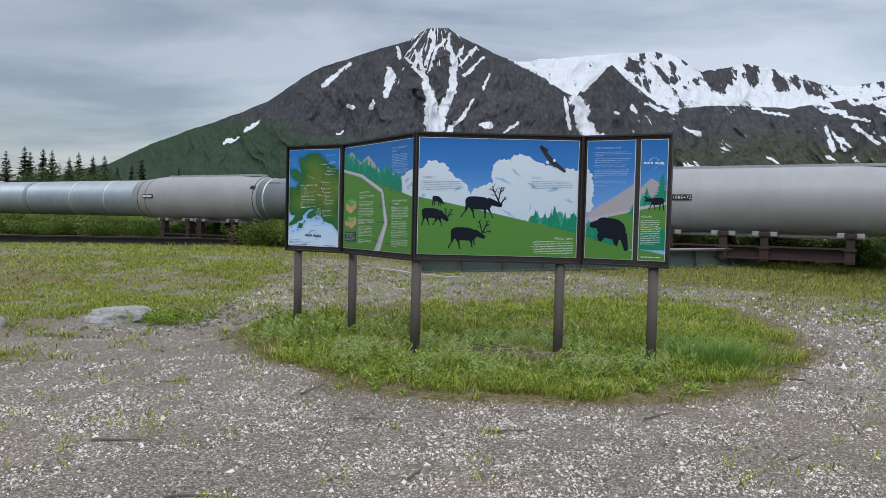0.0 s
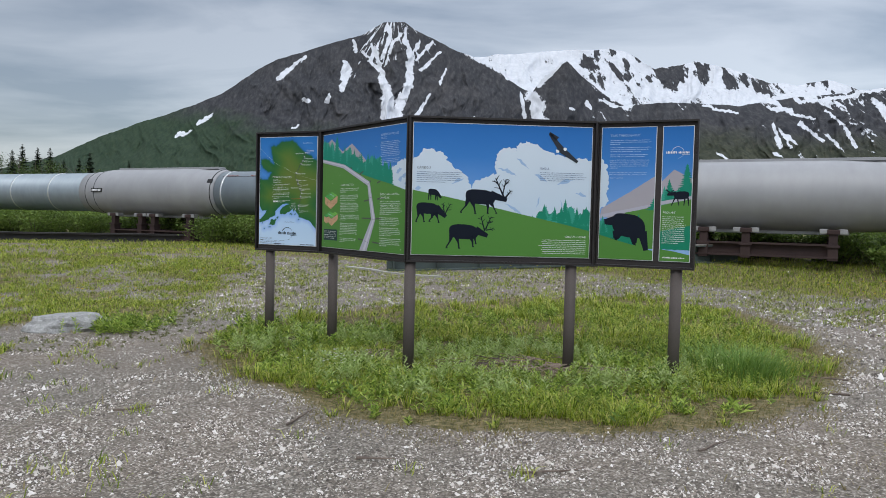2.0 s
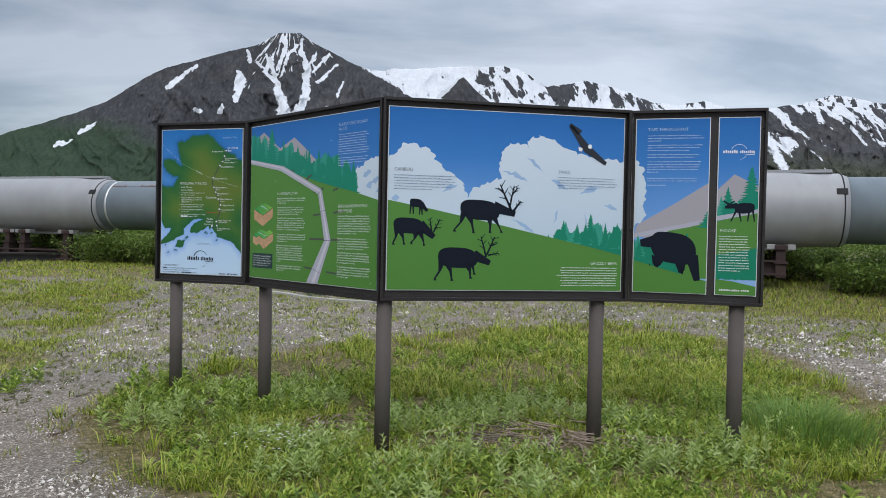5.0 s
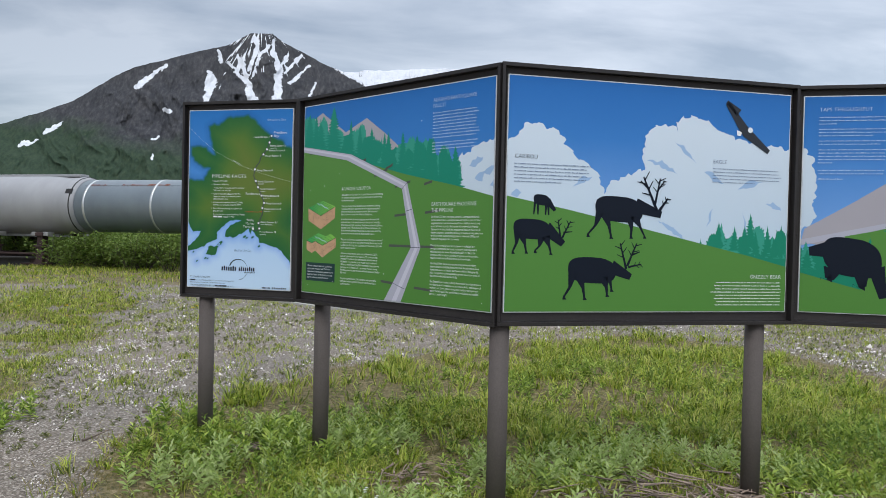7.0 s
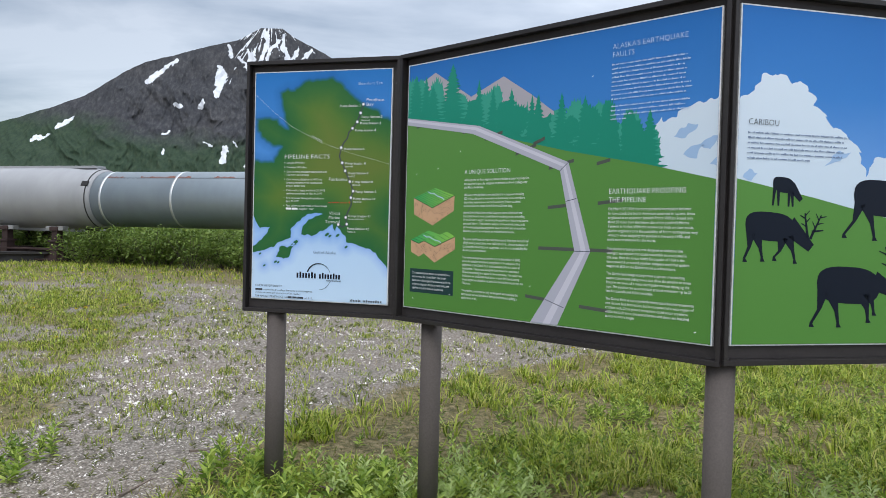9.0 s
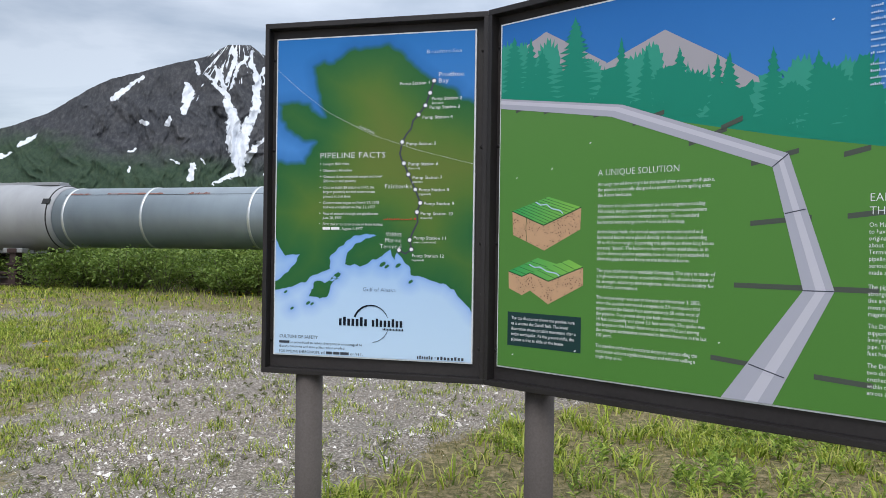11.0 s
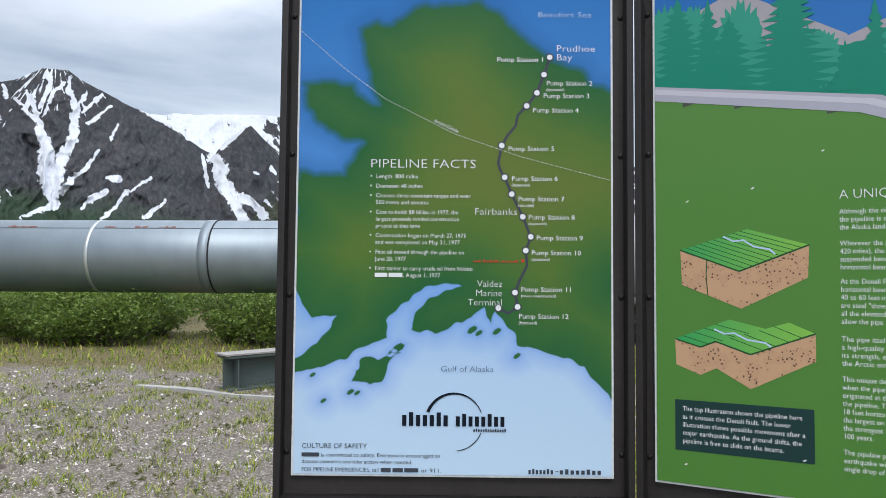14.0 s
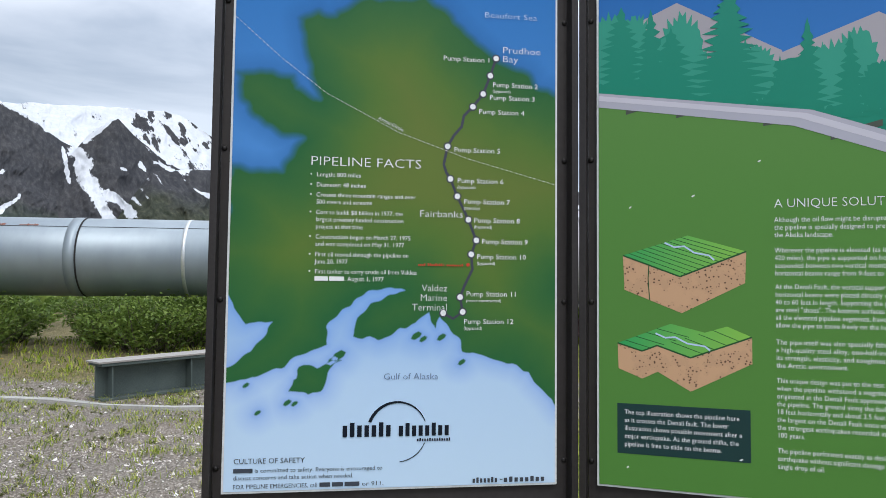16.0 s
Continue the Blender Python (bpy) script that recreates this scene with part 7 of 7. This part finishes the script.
# a low pale concrete strip near the beam's end
bm = bmesh.new()
line = [(-1.20, 9.15), (-0.70, 8.75), (-0.32, 8.2), (0.22, 7.75), (0.72, 7.5)]
rows = []
for k, p in enumerate(line):
    a, b = line[max(0, k - 1)], line[min(len(line) - 1, k + 1)]
    d = Vector((b[0] - a[0], b[1] - a[1])).normalized()
    w, z = 0.055 + 0.025 * math.sin(k * 2.1), float(ground_z(*p))
    rows.append([bm.verts.new((p[0] + s * d.y * w, p[1] - s * d.x * w, z + h)) for s, h in ((1, -0.02), (1, 0.035), (-1, 0.035), (-1, -0.02))])
for a, b in zip(rows, rows[1:]):
    for k in range(4):
        bm.faces.new((a[k], b[k], b[(k + 1) % 4], a[(k + 1) % 4]))
bm.faces.new(rows[0])
bm.faces.new(rows[-1][::-1])
bmesh.ops.recalc_face_normals(bm, faces=bm.faces)
strip = part("concrete_strip", bm, MAT_PAD, None)
tagged(strip, "broken pale concrete strip lying flat in the gravel", "concrete strip")


# ---------------------------------------------------------------- shrubs and trees
def shrub(seed, wide, high, count, leaf):
    g = np.random.default_rng(seed)
    thing = empty("willow_shrub", pose(0, 0, 0), "dense bright green willow shrub beneath the pipeline", "shrub", "willow thicket")
    bm = bmesh.new()
    tips = []
    for k in range(16):
        a, s = g.uniform(0, 6.28), g.uniform(0.2, 1.0)
        top = Vector((math.cos(a) * wide * 0.5 * s, math.sin(a) * wide * 0.5 * s, high * (1.05 - 0.35 * s * s) * g.uniform(0.8, 1.05)))
        tips.append(top)
        q = [Vector((math.cos(b), math.sin(b), 0)) * 0.012 for b in (0, 2.1, 4.2)]
        lo = [bm.verts.new(v + Vector((top.x * 0.15, top.y * 0.15, -0.05))) for v in q]
        hi = [bm.verts.new(v * 0.3 + top) for v in q]
        for j in range(3):
            bm.faces.new((lo[j], lo[(j + 1) % 3], hi[(j + 1) % 3], hi[j]))
    part("branch_frame", bm, MAT_BARK, thing)
    t = np.array([tuple(v) for v in tips])
    i = g.integers(0, len(t), count)
    f = g.uniform(0.12, 1.0, count) ** 0.8
    at = t[i] * f[:, None] + g.normal(0, 0.085, (count, 3)) * np.array([wide, wide, high])
    at[:, 2] = np.maximum(at[:, 2], 0.02)
    way = np.stack([g.normal(0, 1, count), g.normal(0, 1, count), g.normal(0.5, 0.5, count)], 1)
    size = leaf * g.uniform(0.7, 1.3, count)
    ob = new("foliage", mesh_from("foliage", *leaves(at, way, size, size * 0.45), MAT_SHRUB))
    ob.parent = thing
    return thing


kinds = [shrub(40 + k, 1.3 + 0.2 * k, 0.62 + 0.07 * k, 1000, 0.095) for k in range(4)]
r = random.Random(12)
places = []
for k in range(210):
    at = r.uniform(-24, 18)
    busy = -10.6 < at < -5.6 or 5.4 < at < 10.2
    off = r.choice([r.uniform(0.5, 1.2) if busy else r.uniform(-1.1, 0.1), r.uniform(0.4, 3.0)])
    places.append((at + off * 0.5, pipe_y(at) + off * 0.87, r.uniform(0, 360)))
for x, y in ((-5.2, 16.6), (-4.0, 16.0), (-2.6, 15.4), (11.2, 6.9), (12.2, 6.6), (3.4, 11.9)):
    places.append((x, y, r.uniform(0, 360)))
for k, (x, y, turn) in enumerate(places):
    m = pose(x, y, float(ground_z(x, y)), 0, 0, turn)
    if k < 4:
        kinds[k].matrix_world = m
    else:
        copy_thing(kinds[k % 4], m)


def spruce(seed, high, wide):
    g = random.Random(seed)
    thing = empty("spruce_tree", pose(0, 0, 0), "dark narrow spruce standing far behind the pipeline", "tree", "far spruces")
    bm = bmesh.new()
    lathe(bm, [(-0.1, 0.11), (high * 0.5, 0.06), (high, 0.01)], 7)
    bm.transform(pose(0, 0, 0, 0, -90, 0))
    part("trunk", bm, MAT_BARK, thing)
    v, flat, sizes = [], [], []
    rows = int(high * 7)
    for k in range(rows):
        t = k / rows
        z = high * (0.06 + 0.94 * t)
        reach = wide * (1 - t) ** 0.8 * g.uniform(0.6, 1.15) + 0.06
        for j in range(11):
            a = g.uniform(0, 6.28)
            n = reach * g.uniform(0.55, 1.1)
            d, s = (math.cos(a), math.sin(a)), (-math.sin(a), math.cos(a))
            b = len(v)
            for f, w, dz in ((0.0, 0.06, 0.0), (0.6, 0.36, -0.16), (1.0, 0.10, -0.10)):
                for q in (-1, 1):
                    v.append((d[0] * n * f + s[0] * w * n * q, d[1] * n * f + s[1] * w * n * q, z + dz * n - 0.12 * w * n + g.uniform(-0.05, 0.05)))
            flat += [b, b + 1, b + 3, b + 2, b + 2, b + 3, b + 5, b + 4]
            sizes += [4, 4]
    crown = new("crown", mesh_from("crown", np.array(v), flat, sizes, MAT_SPRUCE))
    crown.parent = thing
    return thing


def poplar(seed, high, wide):
    g = np.random.default_rng(seed)
    thing = empty("poplar_tree", pose(0, 0, 0), "bright green leafy young tree far behind the pipeline", "tree", "far poplars")
    bm = bmesh.new()
    lathe(bm, [(-0.1, 0.10), (high * 0.5, 0.06), (high * 0.95, 0.015)], 7)
    bm.transform(pose(0, 0, 0, 0, -90, 0))
    trunk = part("trunk", bm, MAT_BARK, thing)
    for k in range(7):
        a, z = k * 2.4, high * (0.25 + 0.09 * k)
        bm = bmesh.new()
        lathe(bm, [(0, 0.03), (wide * 0.42, 0.008)], 5)
        bm.transform(pose(0, 0, z, 0, -35, math.degrees(a)))
        part("limb", bm, MAT_BARK, trunk)
    n = 2600
    clump = g.normal(0, 1, (34, 3)) * np.array([wide * 0.26, wide * 0.26, high * 0.22]) + np.array([0, 0, high * 0.55])
    i = g.integers(0, 34, n)
    at = clump[i] + g.normal(0, 0.26, (n, 3))
    at[:, 2] = np.maximum(at[:, 2], 0.15)
    size = g.uniform(0.10, 0.20, n)
    crown = new("crown", mesh_from("crown", *leaves(at, g.normal(0, 1, (n, 3)) + np.array([0, 0, 0.3]), size, size * 0.6), MAT_POPLAR))
    crown.parent = thing
    return thing


trees = [spruce(60, 8.0, 2.0), spruce(61, 7.0, 1.8), spruce(62, 5.5, 1.6), spruce(63, 4.6, 1.5)]
stand = [(-0.63, 0.085, 70), (-0.612, 0.077, 74), (-0.585, 0.079, 72), (-0.560, 0.098, 78), (-0.553, 0.086, 85), (-0.535, 0.090, 80), (-0.523, 0.085, 82), (-0.487, 0.087, 84), (-0.468, 0.083, 88), (-0.452, 0.074, 84), (-0.415, 0.062, 80),
         (-0.402, 0.069, 86), (-0.352, 0.060, 92), (-0.338, 0.052, 95), (-0.31, 0.050, 100), (-0.28, 0.046, 98), (-0.66, 0.085, 76), (-0.70, 0.09, 75), (-0.50, 0.07, 90), (-0.435, 0.06, 92)]
used = set()
for u, v, d in stand:
    u, v = u - 0.004, v + 0.010
    high = 1.3 + v * d - 0.3
    k = min(range(4), key=lambda j: abs((8.0, 7.0, 5.5, 4.6)[j] - high))
    m = pose(u * d, d - 6.9, min(0.2, -0.15 + (high - (8.0, 7.0, 5.5, 4.6)[k])), 0, 0, (u * 9999) % 360)
    if k in used:
        copy_thing(trees[k], m)
    else:
        trees[k].matrix_world = m
        used.add(k)
for k in range(4):
    if k not in used:
        trees[k].matrix_world = pose(-0.6 * 80 - 4 * k, 78, 0.2)
young = [poplar(71, 5.4, 4.6), poplar(72, 4.7, 5.0)]
for j, (u, d) in enumerate(((-0.545, 66), (-0.512, 68), (-0.49, 64), (-0.462, 66), (-0.47, 70), (-0.53, 72), (-0.44, 72), (-0.60, 68), (-0.64, 66), (-0.38, 78), (-0.42, 76))):
    m = pose((u - 0.004) * d, d - 6.9, 0.3, 0, 0, j * 77)
    if j < 2:
        young[j].matrix_world = m
    else:
        copy_thing(young[j % 2], m)
# low brush fills the flat between the pipeline and the mountain's foot
n = 6500
x, y = rng.uniform(-60, 60, n), rng.uniform(17, 70, n)
keep = (front(x, y) < -3.2) & (np.abs(x) < y * 0.95 + 14)
x, y = x[keep], y[keep]
stuff("far_brush", mesh_from("far_brush", *rosettes(x, y, rng.uniform(0.4, 1.1, len(x)), 14, rng.uniform(0.28, 0.45, len(x)), 0.42), MAT_SHRUB), "low green brush covering the flat behind the pipeline", "brush")
